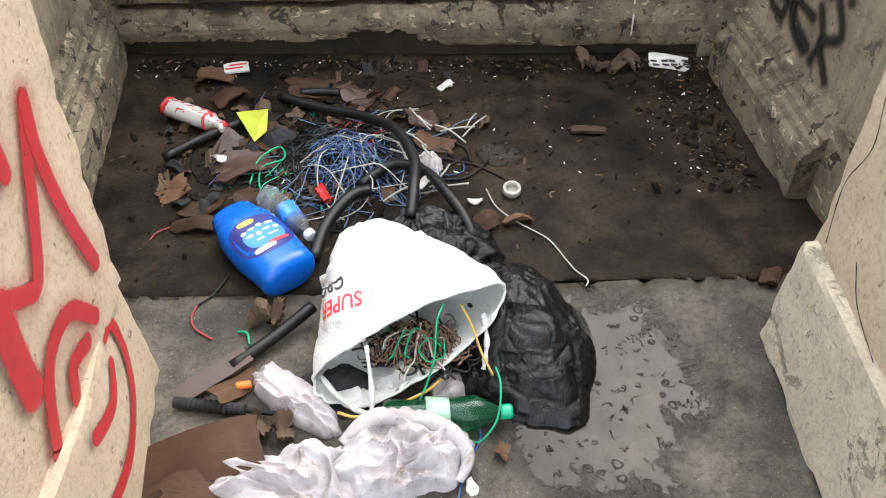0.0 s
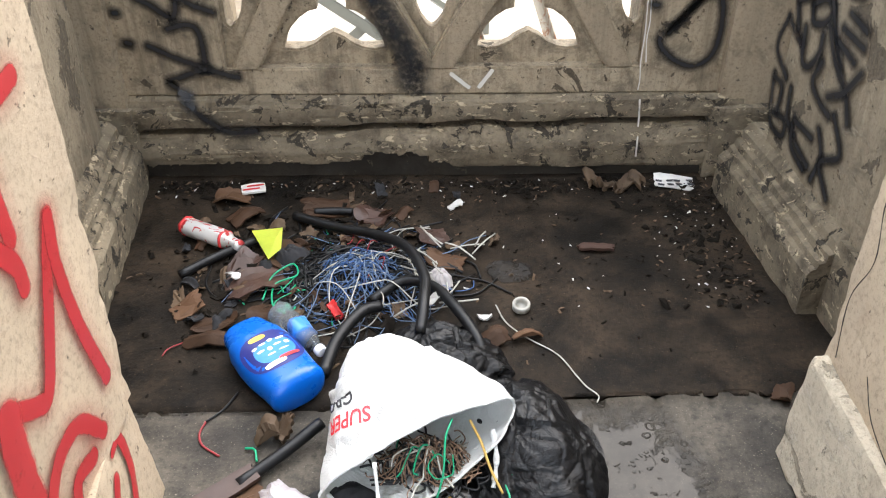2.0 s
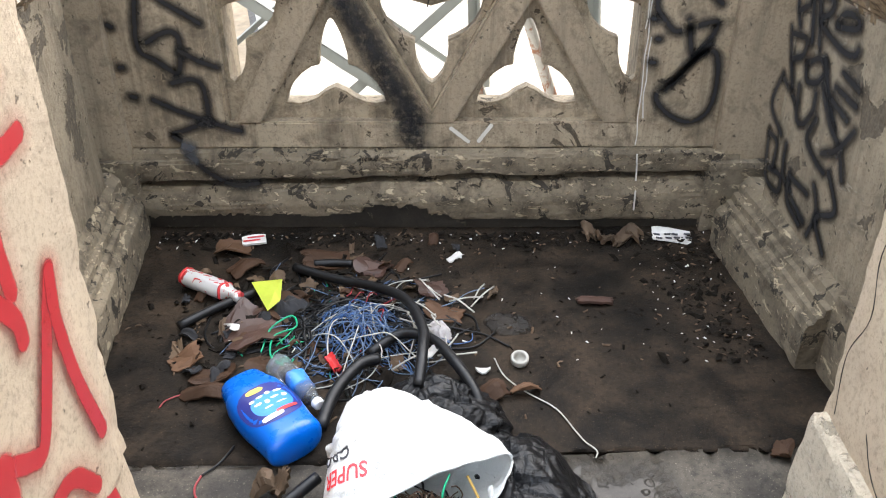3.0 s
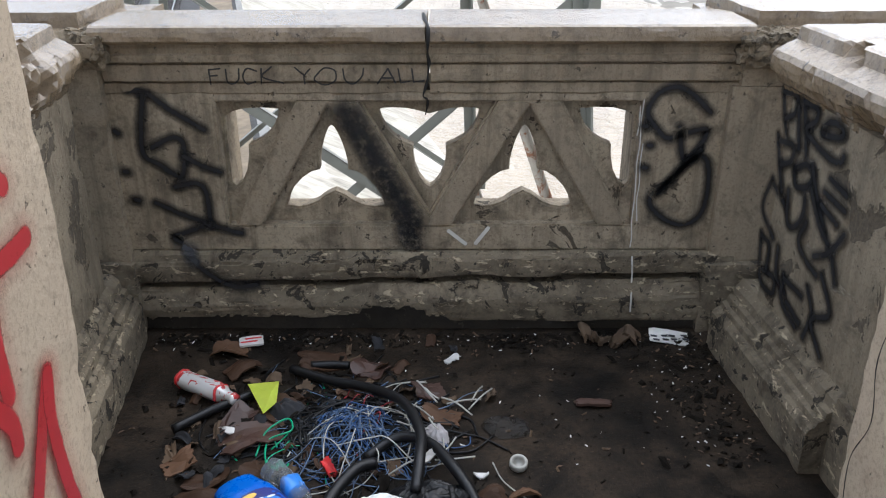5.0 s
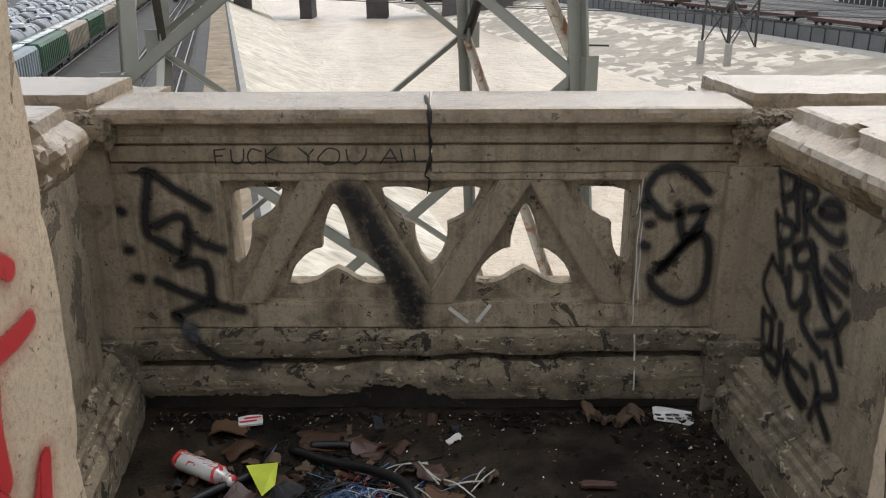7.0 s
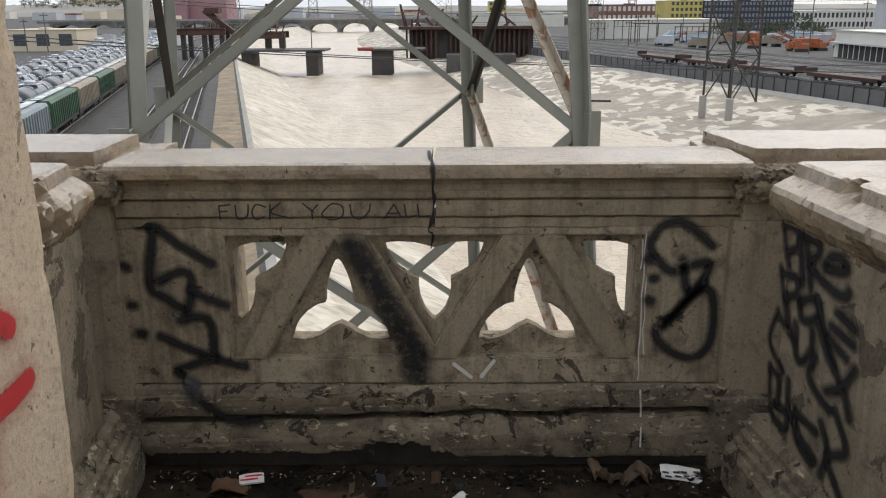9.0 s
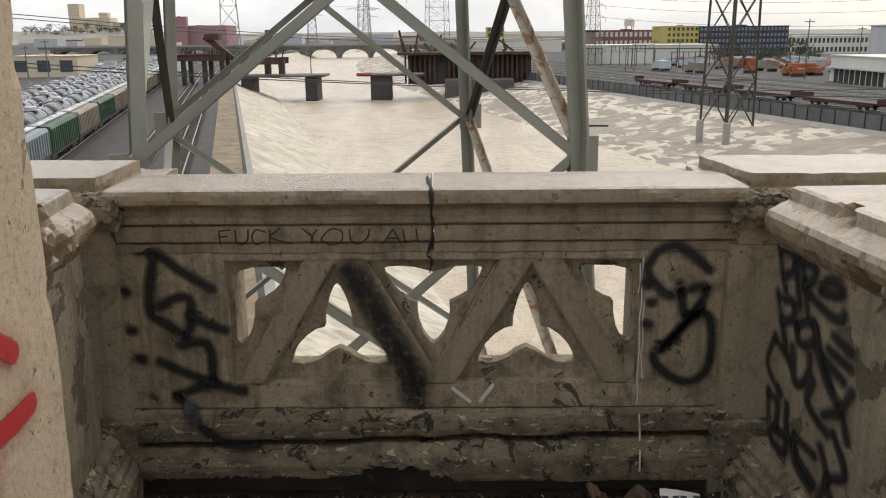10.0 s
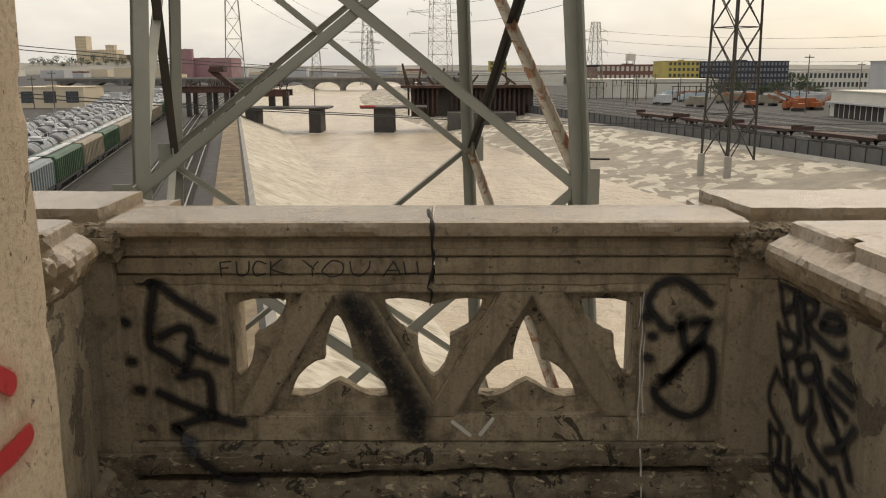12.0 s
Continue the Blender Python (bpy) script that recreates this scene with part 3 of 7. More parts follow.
SIDE_COPE = [(1.5, 0.925), (1.12, 0.925), (1.108, 0.94), (1.085, 0.955), (1.08, 0.978), (1.06, 0.986), (1.056, 1.03), (1.066, 1.046), (1.122, 1.076), (1.13, 1.112), (1.145, 1.117), (1.5, 1.12)]


def slant(p):
    """The side parapets stand a little out of square with the back one."""
    if p.x < 0:
        p.x += 0.02 + 0.13 * (2.74 - p.y)
    else:
        p.x += 0.085 * (2.7 - p.y) - 0.045
    return p


def ragged(seed, amount):
    def move(p):
        if p.z > 0.93:
            k = max(0.0, fbm(Vector((p.y * 9 + seed, p.x * 9, p.z * 9)), 5))
            end = max(0.0, min(1.0, ((2.52 if p.x > 0 else 2.60) - p.y) / 0.14))
            p.x += math.copysign(amount * k * (0.06 + 1.3 * end), p.x)
            p.z += 0.012 - amount * k * 0.7 * end
        return slant(p)
    return move


for s, side in ((1, "right"), (-1, "left")):
    wall = thing("wall_" + side, "cement side parapet with a stepped plinth and flaking paint", "parapet", kind="structure")
    part("plinth", moulding(mirrored(PLINTH_LINE, s), 2.07, 2.76 if s > 0 else 2.80, 0.02, 0.003, 0.009, "y", seed=s * 3.0, shape=slant), PLINTH, wall, "stepped plinth with peeling plaster")
    part("die", block(*sorted((s * 1.12, s * 1.5)), 1.98, 2.64 if s > 0 else 2.71, 0.25, 0.94, 0.03, 0.003, 0.006, seed=s, shape=slant), DIE, wall)
    part("pilaster", block(*sorted((s * 1.088, s * 1.5)), 1.5, 2.068, 0.0, 0.262, 0.03, 0.004, 0.012, seed=s * 2, shape=slant), PLINTH, wall)
    part("pilaster", block(*sorted((s * 1.104, s * 1.5)), 1.5, 2.055, 0.262, 0.93, 0.03, 0.004, 0.008, seed=s * 5, shape=slant), DIE, wall)
    part("coping", moulding(mirrored(SIDE_COPE, s), 2.02, 2.68 if s > 0 else 2.72, 0.012, 0.0015, 0.009, "y", seed=s * 9.0, shape=ragged(s * 4, 0.085 if s > 0 else 0.09)), COPING, wall, "broken two-step coping")
    part("wall_end", block(*sorted((s * 1.10, s * 1.5)), 1.2, 2.05, 0.93, 1.06, 0.04, 0.005, 0.02, seed=s, shape=slant), COPING, wall)
    post = thing("post_" + side, "square cement corner post with a chipped cap", "post", kind="structure")
    xi = 0.968 if s > 0 else 1.05
    part("shaft", block(*sorted((s * (xi + 0.012), s * 1.6)), 2.868, 3.4, 0.26, 0.97 if s < 0 else 0.90, 0.025, 0.002, 0.012, seed=s * 7), FRIEZE, post)
    part("foot", block(*sorted((s * (xi - 0.006), s * 1.6)), 2.842, 3.4, 0.0, 0.275, 0.02, 0.005, 0.018, seed=s * 8), PLINTH, post)
    part("neck", moulding([(3.4, 0.95), (2.866, 0.955), (2.852, 0.97), (2.848, 0.992), (2.836, 1.002), (2.83, 1.045), (3.4, 1.05)], *sorted((s * (xi - 0.012 if s < 0 else 1.003), s * 1.6)), 0.02, 0.003, 0.015, seed=s), FRIEZE, post)
    if s > 0:
        part("shaft_head", block(1.008, 1.6, 2.872, 3.4, 0.90, 0.97, 0.02, 0.002, 0.008, seed=4), FRIEZE, post)
        xi = 1.015

    def smash(p, s=s):
        """Where the coping meets the post the cement is smashed to rubble."""
        return p + Vector((0.016 * fbm(p * 30, 6), 0.020 * fbm(p * 30 + Vector((9, 0, 0)), 6), 0.016 * fbm(p * 30 + Vector((0, 9, 0)), 6)))

    part("broken_corner", block(*sorted((s * (xi - 0.035), s * (xi + 0.13))), 2.836, 3.05, 0.975, 1.072, 0.0075, 0.008, 0.02, 22, s, shape=smash), BROKEN, post, "smashed corner showing rough aggregate")
    part("bed", block(*sorted((s * (xi - 0.03), s * 1.7)), 2.92, 3.48, 1.02, 1.074, 0.03, 0.005, 0.016, seed=s), COPING, post)
    x2 = 1.045 if s > 0 else 1.115

    def skew(p, s=s):
        p.x -= s * 0.12 * (p.y - 2.97)
        return p

    part("cap", block(*sorted((s * (x2 + 0.02), s * 1.9)), 2.965, 3.39, 1.07, 1.122, 0.025, 0.002, 0.01, seed=s * 6, shape=skew if s > 0 else None), COPING, post, "flat wet cap stone")


# ---- the two near pillars ----
def worn_edge(p):
    """The far arris of the shaft has crumbled low down."""
    if p.x > -0.62 and p.y > 1.40 and p.z < 0.8:
        k = max(0.0, 0.8 - p.z) / 0.5
        p.x -= (0.022 * k + 0.018 * max(0, fbm(p * 8))) * min(1, (p.y - 1.40) / 0.05)
    return p


left = thing("pillar_left", "cream painted cement pillar with red graffiti and chips", "pillar", kind="structure")
part("shaft", block(-1.5, -0.587, 0.28, 1.482, 0.28, 3.3, 0.03, 0.004, 0.010, 6, 1, shape=worn_edge), PILLAR, left)
part("base", block(-1.5, -0.562, 0.28, 1.462, 0.0, 0.318, 0.018, 0.004, 0.016, 8, 2, shape=lambda p: Vector((p.x - (0.05 * max(0, p.y - 1.1) / 0.36 if p.x > -1 else 0) + (0.022 * (0.32 - p.z) / 0.32 if p.x > -1 else 0), p.y, p.z))), PILLAR, left)
right = thing("pillar_right", "cream painted cement pillar with crumbling plaster base", "pillar", kind="structure")
part("shaft", block(0.862, 1.6, 0.28, 1.572, 0.28, 3.3, 0.03, 0.006, 0.012, 6, 3), PILLAR, right)
part("base", block(0.834, 1.6, 0.28, 1.566, 0.0, 0.312, 0.018, 0.005, 0.018, 8, 4, shape=lambda p: Vector((p.x - (0.016 * (0.31 - p.z) / 0.31 if p.x < 1.2 else 0), p.y, p.z))), PILLAR_BASE, right, "peeling plaster pillar base")

# hairline cracks in the near pillars
for pts in ([(0.858, 1.50, 0.86), (0.857, 1.53, 0.72), (0.856, 1.50, 0.60), (0.857, 1.54, 0.48), (0.858, 1.52, 0.34)], [(0.857, 1.40, 0.40), (0.857, 1.34, 0.34), (0.85, 1.22, 0.318)]):
    part("crack", tube(bmesh.new(), pts, 0.0011, 4, 6, lambda t: 0.6 + 0.5 * math.sin(t * 17) ** 2), GAP_DARK, right)


# ---- graffiti ----
def on_back(x, z):
    return Vector((x, 2.8955 if -0.79 < x < -0.68 else 2.9005 if z > 0.31 else 2.857, z))


def on_frieze(x, z):
    return Vector((x, 2.8865, z))


def on_right(y, z):
    return Vector((1.299 - 0.085 * y, y, z))


def on_pillar(y, z):
    return Vector((-0.5815, y, z))


def on_base(y, z):
    return Vector((-0.556 - 0.05 * max(0, y - 1.1) / 0.36 + 0.022 * (0.32 - min(z, 0.32)) / 0.32, y, min(z, 0.316)))


TAG_LEFT = [
    [(-0.988, 0.886), (-0.924, 0.872), (-0.858, 0.818), (-0.749, 0.75)],
    [(-0.94, 0.868), (-0.961, 0.759), (-0.966, 0.663), (-0.916, 0.626), (-0.852, 0.583), (-0.83, 0.649), (-0.831, 0.709), (-0.869, 0.721), (-0.938, 0.686)],
    [(-0.834, 0.658), (-0.774, 0.625), (-0.709, 0.602)],
    [(-0.877, 0.546), (-0.805, 0.56), (-0.771, 0.527), (-0.769, 0.403)],
    [(-0.952, 0.489), (-0.857, 0.441), (-0.769, 0.408), (-0.663, 0.372)],
    [(-0.769, 0.408), (-0.852, 0.379), (-0.903, 0.355), (-0.839, 0.312)],
    [(-1.052, 0.746), (-1.039, 0.737)], [(-1.043, 0.602), (-1.028, 0.602)], [(-1.023, 0.501), (-1.005, 0.497)]]
TAG_LOW = [[(-0.85, 0.296), (-0.771, 0.223), (-0.7, 0.185), (-0.617, 0.192)]]
TAG_RIGHT = [
    [(0.93, 0.806), (0.867, 0.865), (0.813, 0.892), (0.752, 0.872), (0.722, 0.807), (0.763, 0.747), (0.798, 0.72), (0.867, 0.74), (0.924, 0.747), (0.899, 0.679), (0.856, 0.652), (0.832, 0.76)],
    [(0.912, 0.679), (0.83, 0.583), (0.758, 0.506), (0.797, 0.441), (0.874, 0.405), (0.937, 0.441), (0.953, 0.541), (0.935, 0.645), (0.877, 0.638), (0.783, 0.52)],
    [(0.71, 0.763), (0.723, 0.76)], [(0.733, 0.696), (0.746, 0.693)], [(0.722, 0.618), (0.738, 0.615)]]
paint("black_tag", TAG_LEFT, 0.055, on_back, SPRAY_BLACK, "jagged black spray tag on the back parapet")
paint("black_tag", TAG_LOW, 0.058, lambda x, z: Vector((x, 2.853 if z < 0.29 else 2.88, z)), SPRAY_BLACK, "tail of the black spray tag over the skirting")
paint("black_tag", TAG_RIGHT, 0.052, lambda x, z: Vector((x, 2.8945, z)), SPRAY_BLACK, "looping black spray tag on the back parapet")
paint("black_smear", [[(-0.285, 0.815), (-0.225, 0.72), (-0.15, 0.58), (-0.085, 0.47), (-0.045, 0.40)], [(-0.262, 0.80), (-0.19, 0.66), (-0.115, 0.51)], [(-0.08, 0.46), (-0.095, 0.39), (-0.09, 0.34)]], 0.125, lambda x, z: Vector((x, 2.8965, z)), SPRAY_DUST, "sooty black spray smear down a tracery rib")
paint("black_smear", [[(-0.21, 0.74), (-0.13, 0.58), (-0.07, 0.47)]], 0.17, lambda x, z: Vector((x, 2.9465, z)), SPRAY_DUST, "sooty black overspray beside the tracery rib")
paint("black_smear", [[(-0.07, 0.41), (-0.06, 0.36), (-0.045, 0.315)]], 0.10, lambda x, z: Vector((x, 2.8985, z)), SPRAY_DUST, "sooty black smear under the tracery")
paint("scrawl", [
    [(-0.708, 0.953), (-0.706, 0.906)], [(-0.708, 0.953), (-0.671, 0.957)], [(-0.707, 0.933), (-0.682, 0.935)],
    [(-0.653, 0.955), (-0.651, 0.916), (-0.635, 0.908), (-0.615, 0.921), (-0.61, 0.957)],
    [(-0.553, 0.949), (-0.584, 0.957), (-0.599, 0.931), (-0.588, 0.908), (-0.559, 0.915)],
    [(-0.538, 0.957), (-0.541, 0.908)], [(-0.504, 0.963), (-0.536, 0.931), (-0.47, 0.91)],
    [(-0.43, 0.961), (-0.4, 0.934)], [(-0.38, 0.957), (-0.4, 0.934), (-0.4, 0.908)]], 0.0055, on_frieze, MARKER, "hand-scrawled black marker words on the frieze")
paint("scrawl", [
    [(-0.349, 0.949), (-0.369, 0.921), (-0.337, 0.904), (-0.302, 0.917), (-0.301, 0.949), (-0.33, 0.959), (-0.349, 0.949)],
    [(-0.275, 0.955), (-0.269, 0.919), (-0.243, 0.907), (-0.215, 0.93), (-0.208, 0.957)],
    [(-0.165, 0.907), (-0.13, 0.956)], [(-0.13, 0.956), (-0.107, 0.911)], [(-0.15, 0.926), (-0.112, 0.926)],
    [(-0.097, 0.956), (-0.09, 0.911)], [(-0.09, 0.911), (-0.061, 0.915)], [(-0.053, 0.956), (-0.048, 0.913)], [(-0.048, 0.913), (-0.014, 0.917)]], 0.0055, on_frieze, MARKER, "hand-scrawled black marker words on the frieze")
WALL_TAG_TOP = [
    [(2.684, 0.936), (2.657, 0.873), (2.629, 0.820)], [(2.683, 0.932), (2.596, 0.936), (2.596, 0.889), (2.647, 0.857)], [(2.579, 0.913), (2.538, 0.797)],
    [(2.554, 0.938), (2.520, 0.867), (2.491, 0.794)], [(2.551, 0.935), (2.474, 0.932), (2.472, 0.900), (2.511, 0.861), (2.390, 0.828), (2.319, 0.831), (2.303, 0.853)],
    [(2.434, 0.880), (2.400, 0.917), (2.344, 0.921), (2.328, 0.900), (2.385, 0.882), (2.430, 0.879)],
    [(2.669, 0.803), (2.629, 0.718), (2.588, 0.645)], [(2.653, 0.788), (2.567, 0.797), (2.566, 0.752), (2.623, 0.721)]]
WALL_TAG_MID = [
    [(2.544, 0.734), (2.482, 0.769), (2.434, 0.759), (2.458, 0.711), (2.518, 0.691), (2.543, 0.730)], [(2.450, 0.781), (2.398, 0.708), (2.326, 0.628)],
    [(2.347, 0.777), (2.254, 0.760)], [(2.363, 0.731), (2.247, 0.719)], [(2.367, 0.693), (2.269, 0.671)], [(2.657, 0.664), (2.689, 0.554), (2.591, 0.491)],
    [(2.647, 0.652), (2.551, 0.614)], [(2.550, 0.668), (2.528, 0.579), (2.487, 0.572), (2.448, 0.623), (2.450, 0.679)],
    [(2.427, 0.716), (2.357, 0.642), (2.271, 0.589), (2.223, 0.520)], [(2.418, 0.616), (2.441, 0.549), (2.387, 0.515), (2.314, 0.498)], [(2.224, 0.664), (2.278, 0.586), (2.348, 0.543)]]
WALL_TAG_LOW = [
    [(2.673, 0.475), (2.654, 0.383), (2.625, 0.322), (2.543, 0.321), (2.547, 0.372), (2.631, 0.363)], [(2.670, 0.466), (2.611, 0.456), (2.605, 0.378)],
    [(2.554, 0.477), (2.535, 0.391), (2.468, 0.361)], [(2.491, 0.413), (2.477, 0.331), (2.376, 0.296)], [(2.487, 0.403), (2.370, 0.403)],
    [(2.446, 0.344), (2.356, 0.319)], [(2.349, 0.445), (2.304, 0.381), (2.322, 0.291)], [(2.293, 0.513), (2.218, 0.429), (2.297, 0.362), (2.219, 0.290)]]
for rows in (WALL_TAG_TOP, WALL_TAG_MID, WALL_TAG_LOW):
    paint("black_tag", rows, 0.050, on_right, SPRAY_BLACK, "stacked black spray letters on the side parapet")
RED = [
    [(1.345, 0.814), (1.298, 0.747), (1.243, 0.657), (1.185, 0.578), (1.142, 0.59), (1.088, 0.628), (1.0, 0.66)],
    [(1.343, 0.81), (1.324, 0.728), (1.331, 0.594), (1.363, 0.445)],
    [(1.294, 0.374), (1.23, 0.458), (1.152, 0.467), (1.091, 0.426), (1.043, 0.338), (1.035, 0.325)],
    [(1.238, 0.368), (1.173, 0.383), (1.14, 0.332)],
    [(1.17, 1.05), (1.237, 1.037), (1.317, 1.034), (1.372, 1.040)],
    [(1.19, 1.09), (1.239, 1.001), (1.23, 0.934), (1.229, 0.845)],
    [(1.26, 1.18), (1.30, 1.163), (1.341, 1.134)], [(1.18, 0.86), (1.217, 0.806), (1.219, 0.764)]]
paint("red_tag", RED, 0.040, on_pillar, SPRAY_RED, "bold red spray lettering on the cream pillar")
paint("red_tag", [[(1.07, 0.64), (1.06, 0.598), (1.051, 0.519), (1.049, 0.467)]], 0.075, lambda y, z: Vector((-0.5772, y, z)), SPRAY_RED, "thick red spray bar on the cream pillar")
paint("red_overspray", RED, 0.10, lambda y, z: Vector((-0.5818, y, z)), SPRAY_RED_HAZE, "pale red overspray round the lettering")
paint("red_tag", [[(1.30, 0.315), (1.345, 0.30), (1.344, 0.211), (1.286, 0.138), (1.184, 0.11), (1.086, 0.128), (1.0, 0.14)], [(1.272, 0.263), (1.219, 0.227), (1.158, 0.24), (1.1, 0.27)]], 0.036, on_base, SPRAY_RED, "red spray loops running over the pillar base")
paint("white_drip", [[(0.706, 0.85), (0.703, 0.78), (0.706, 0.70), (0.702, 0.633), (0.706, 0.52), (0.704, 0.423), (0.709, 0.36), (0.707, 0.32)], [(0.716, 0.70), (0.713, 0.63), (0.717, 0.56), (0.714, 0.50), (0.722, 0.42)], [(0.695, 0.83), (0.697, 0.77), (0.693, 0.73)]], 0.0045, lambda x, z: Vector((x, 2.8945, z)), WHITE_DRIP, "white paint drips down the panel")
paint("white_drip", [[(0.709, 0.30), (0.714, 0.24), (0.716, 0.2)], [(0.716, 0.165), (0.718, 0.09)]], 0.007, lambda x, z: Vector((x, 2.842 if z < 0.17 else 2.856, z)), WHITE_DRIP, "white paint drips over the skirting")
paint("white_mark", [[(0.065, 0.381), (0.125, 0.331)], [(0.204, 0.392), (0.161, 0.333)]], 0.016, lambda x, z: Vector((x, 2.899, z)), WHITE_DRIP, "two white brush marks under the tracery")


# ---- outside: the river channel, the yards and the city ----
NEARBY = set(bpy.data.objects)
def river_x(w, s):
    """The channel runs off to one side and bends back far away: w across it, s along it."""
    return w - 0.25 * s + 0.00035 * max(0.0, s - 300) ** 2


BALLAST = grained("rail_ballast", (0.040, 0.036, 0.031), 0.9, 0, 0.5, 3.5, 0.05)
WATER, wnt, wb = material("silty_flood_water", (0.33, 0.27, 0.20), 0.2)
wco = coords(wnt)
wave = calc(wnt, "ADD", noise_tex(wnt, coords(wnt, "Object", (1, 0.5, 1)), 0.9, 6, 0.6, 0.6), calc(wnt, "MULTIPLY", noise_tex(wnt, wco, 0.22, 4, 0.6), 1.4))
socket(wnt, mix(wnt, ramp(wnt, noise_tex(wnt, coords(wnt, "Object", (1, 0.25, 1)), 0.12, 8, 0.65, 0.8), 0.35, 0.65), (0.27, 0.205, 0.135), (0.44, 0.355, 0.25)), wb.inputs["Base Color"])
socket(wnt, bump(wnt, wave, 1.0, 0.6), wb.inputs["Normal"])
wb.inputs["Roughness"].default_value, wb.inputs["Specular IOR Level"].default_value = 0.32, 0.3


def bank_concrete(name, low, high, scale, share, cover):
    """Sloped channel lining: pale cement in pours, with blocks of covering paint in off-white and buff."""
    m, nt, b = material(name, (0.42, 0.39, 0.33), 0.8, 0, 0.3)
    co = coords(nt)
    c = mix(nt, ramp(nt, noise_tex(nt, co, 0.35, 7, 0.65, 0.5), 0.35, 0.65), low, high)
    vo = nt.nodes.new("ShaderNodeTexVoronoi")
    vo.distance = "CHEBYCHEV"
    vo.inputs["Scale"].default_value = scale
    mp = coords(nt, "Object", (1.0, 0.55, 1))
    socket(nt, mp, vo.inputs["Vector"])
    pick = nt.nodes.new("ShaderNodeSeparateColor")
    nt.links.new(vo.outputs["Color"], pick.inputs[0])
    patch = calc(nt, "MULTIPLY", ramp(nt, pick.outputs[0], share, share + 0.02), ramp(nt, noise_tex(nt, co, 0.10, 3, 0.5), 0.42, 0.5))
    c = mix(nt, calc(nt, "MULTIPLY", patch, cover), c, mix(nt, pick.outputs[1], (0.50, 0.45, 0.37), (0.42, 0.37, 0.29)))
    run = noise_tex(nt, coords(nt, "Object", (0.25, 1.6, 1)), 1.2, 6, 0.6)
    c = mix(nt, calc(nt, "MULTIPLY", ramp(nt, run, 0.5, 0.72), 0.75), c, (0.13, 0.11, 0.085))
    socket(nt, c, b.inputs["Base Color"])
    return m


BANK = bank_concrete("channel_lining", (0.30, 0.265, 0.20), (0.46, 0.41, 0.325), 0.45, 0.55, 0.85)
BANK_FAR = bank_concrete("patched_channel_lining", (0.185, 0.16, 0.125), (0.26, 0.225, 0.175), 0.62, 0.50, 0.95)
CURB = grained("pale_curb", (0.30, 0.275, 0.235), 0.8, 0, 0.2, 2)


def build_ground():
    prof = [(-7000, -12, 0), (-2500, -12, 0), (-900, -12, 0), (-300, -12, 0), (-90, -12, 0), (-40, -12, 0), (-16, -12, 0), (-2.5, -12, 0), (1.2, -12, 2), (1.8, -11.6, 2), (2.4, -12, 1), (8, -14.3, 1), (14, -16.6, 1), (20, -19, 1), (54, -19, 1), (60, -16.7, 1), (74, -14.6, 1), (88, -12.4, 2), (88.8, -11.8, 2), (90, -12, 0), (110, -12, 0), (160, -12, 0), (300, -12, 0), (900, -12, 0), (2500, -12, 0), (7000, -12, 0)]
    runs = [-300, -120, -60, -30, 0, 25, 50, 75, 100, 125, 150, 175, 200, 230, 260, 300, 350, 400, 460, 530, 600, 700, 800, 950, 1150, 1400, 1800, 2400, 3300, 4800]
    bm = bmesh.new()
    rows = [[bm.verts.new((river_x(w, s), s, z + (0.15 * noise.noise(Vector((w, s, 0)) * 0.1) if kind == 0 and abs(w) < 300 else 0))) for w, z, kind in prof] for s in runs]
    for a, b in zip(rows, rows[1:]):
        for i in range(len(prof) - 1):
            f = bm.faces.new((a[i], a[i + 1], b[i + 1], b[i]))
            f.material_index = max(prof[i][2], prof[i + 1][2]) if min(prof[i][2], prof[i + 1][2]) > 0 else 0
            if f.material_index == 2 and not (prof[i][2] == 2 and prof[i + 1][2] == 2):
                f.material_index = 1
            if f.material_index == 1 and prof[i][0] >= 54:
                f.material_index = 3
    tagged(link_mesh("ground", bm, [BALLAST, BANK, CURB, BANK_FAR]), "gravelled rail yards either side of a sloped concrete river channel", kind="structure")
    bm = bmesh.new()
    rows = [[bm.verts.new((river_x(w, s), s, -16.6)) for w in (12.5, 24, 37, 50, 61)] for s in runs]
    for a, b in zip(rows, rows[1:]):
        for i in range(4):
            bm.faces.new((a[i], a[i + 1], b[i + 1], b[i]))
    tagged(link_mesh("water", bm, WATER), "brown silty flood water running between concrete banks", kind="structure")


build_ground()
RAIL = grained("worn_rail", (0.24, 0.23, 0.21), 0.4, 0.3, 0.2, 4)
TIE = grained("dark_timber_tie", (0.06, 0.05, 0.042), 0.9, 0, 0.4, 8)


def strip(bm, w, s0, s1, z0, z1, wide, step=20):
    """A long bar that follows the river's line."""
    n = max(1, round((s1 - s0) / step))
    rows = []
    for i in range(n + 1):
        s = s0 + (s1 - s0) * i / n
        rows.append([bm.verts.new((river_x(w + dx, s), s, z)) for dx, z in ((-wide / 2, z0), (wide / 2, z0), (wide / 2, z1), (-wide / 2, z1))])
    for a, b in zip(rows, rows[1:]):
        for k in range(4):
            bm.faces.new((a[k], a[(k + 1) % 4], b[(k + 1) % 4], b[k]))
    return bm


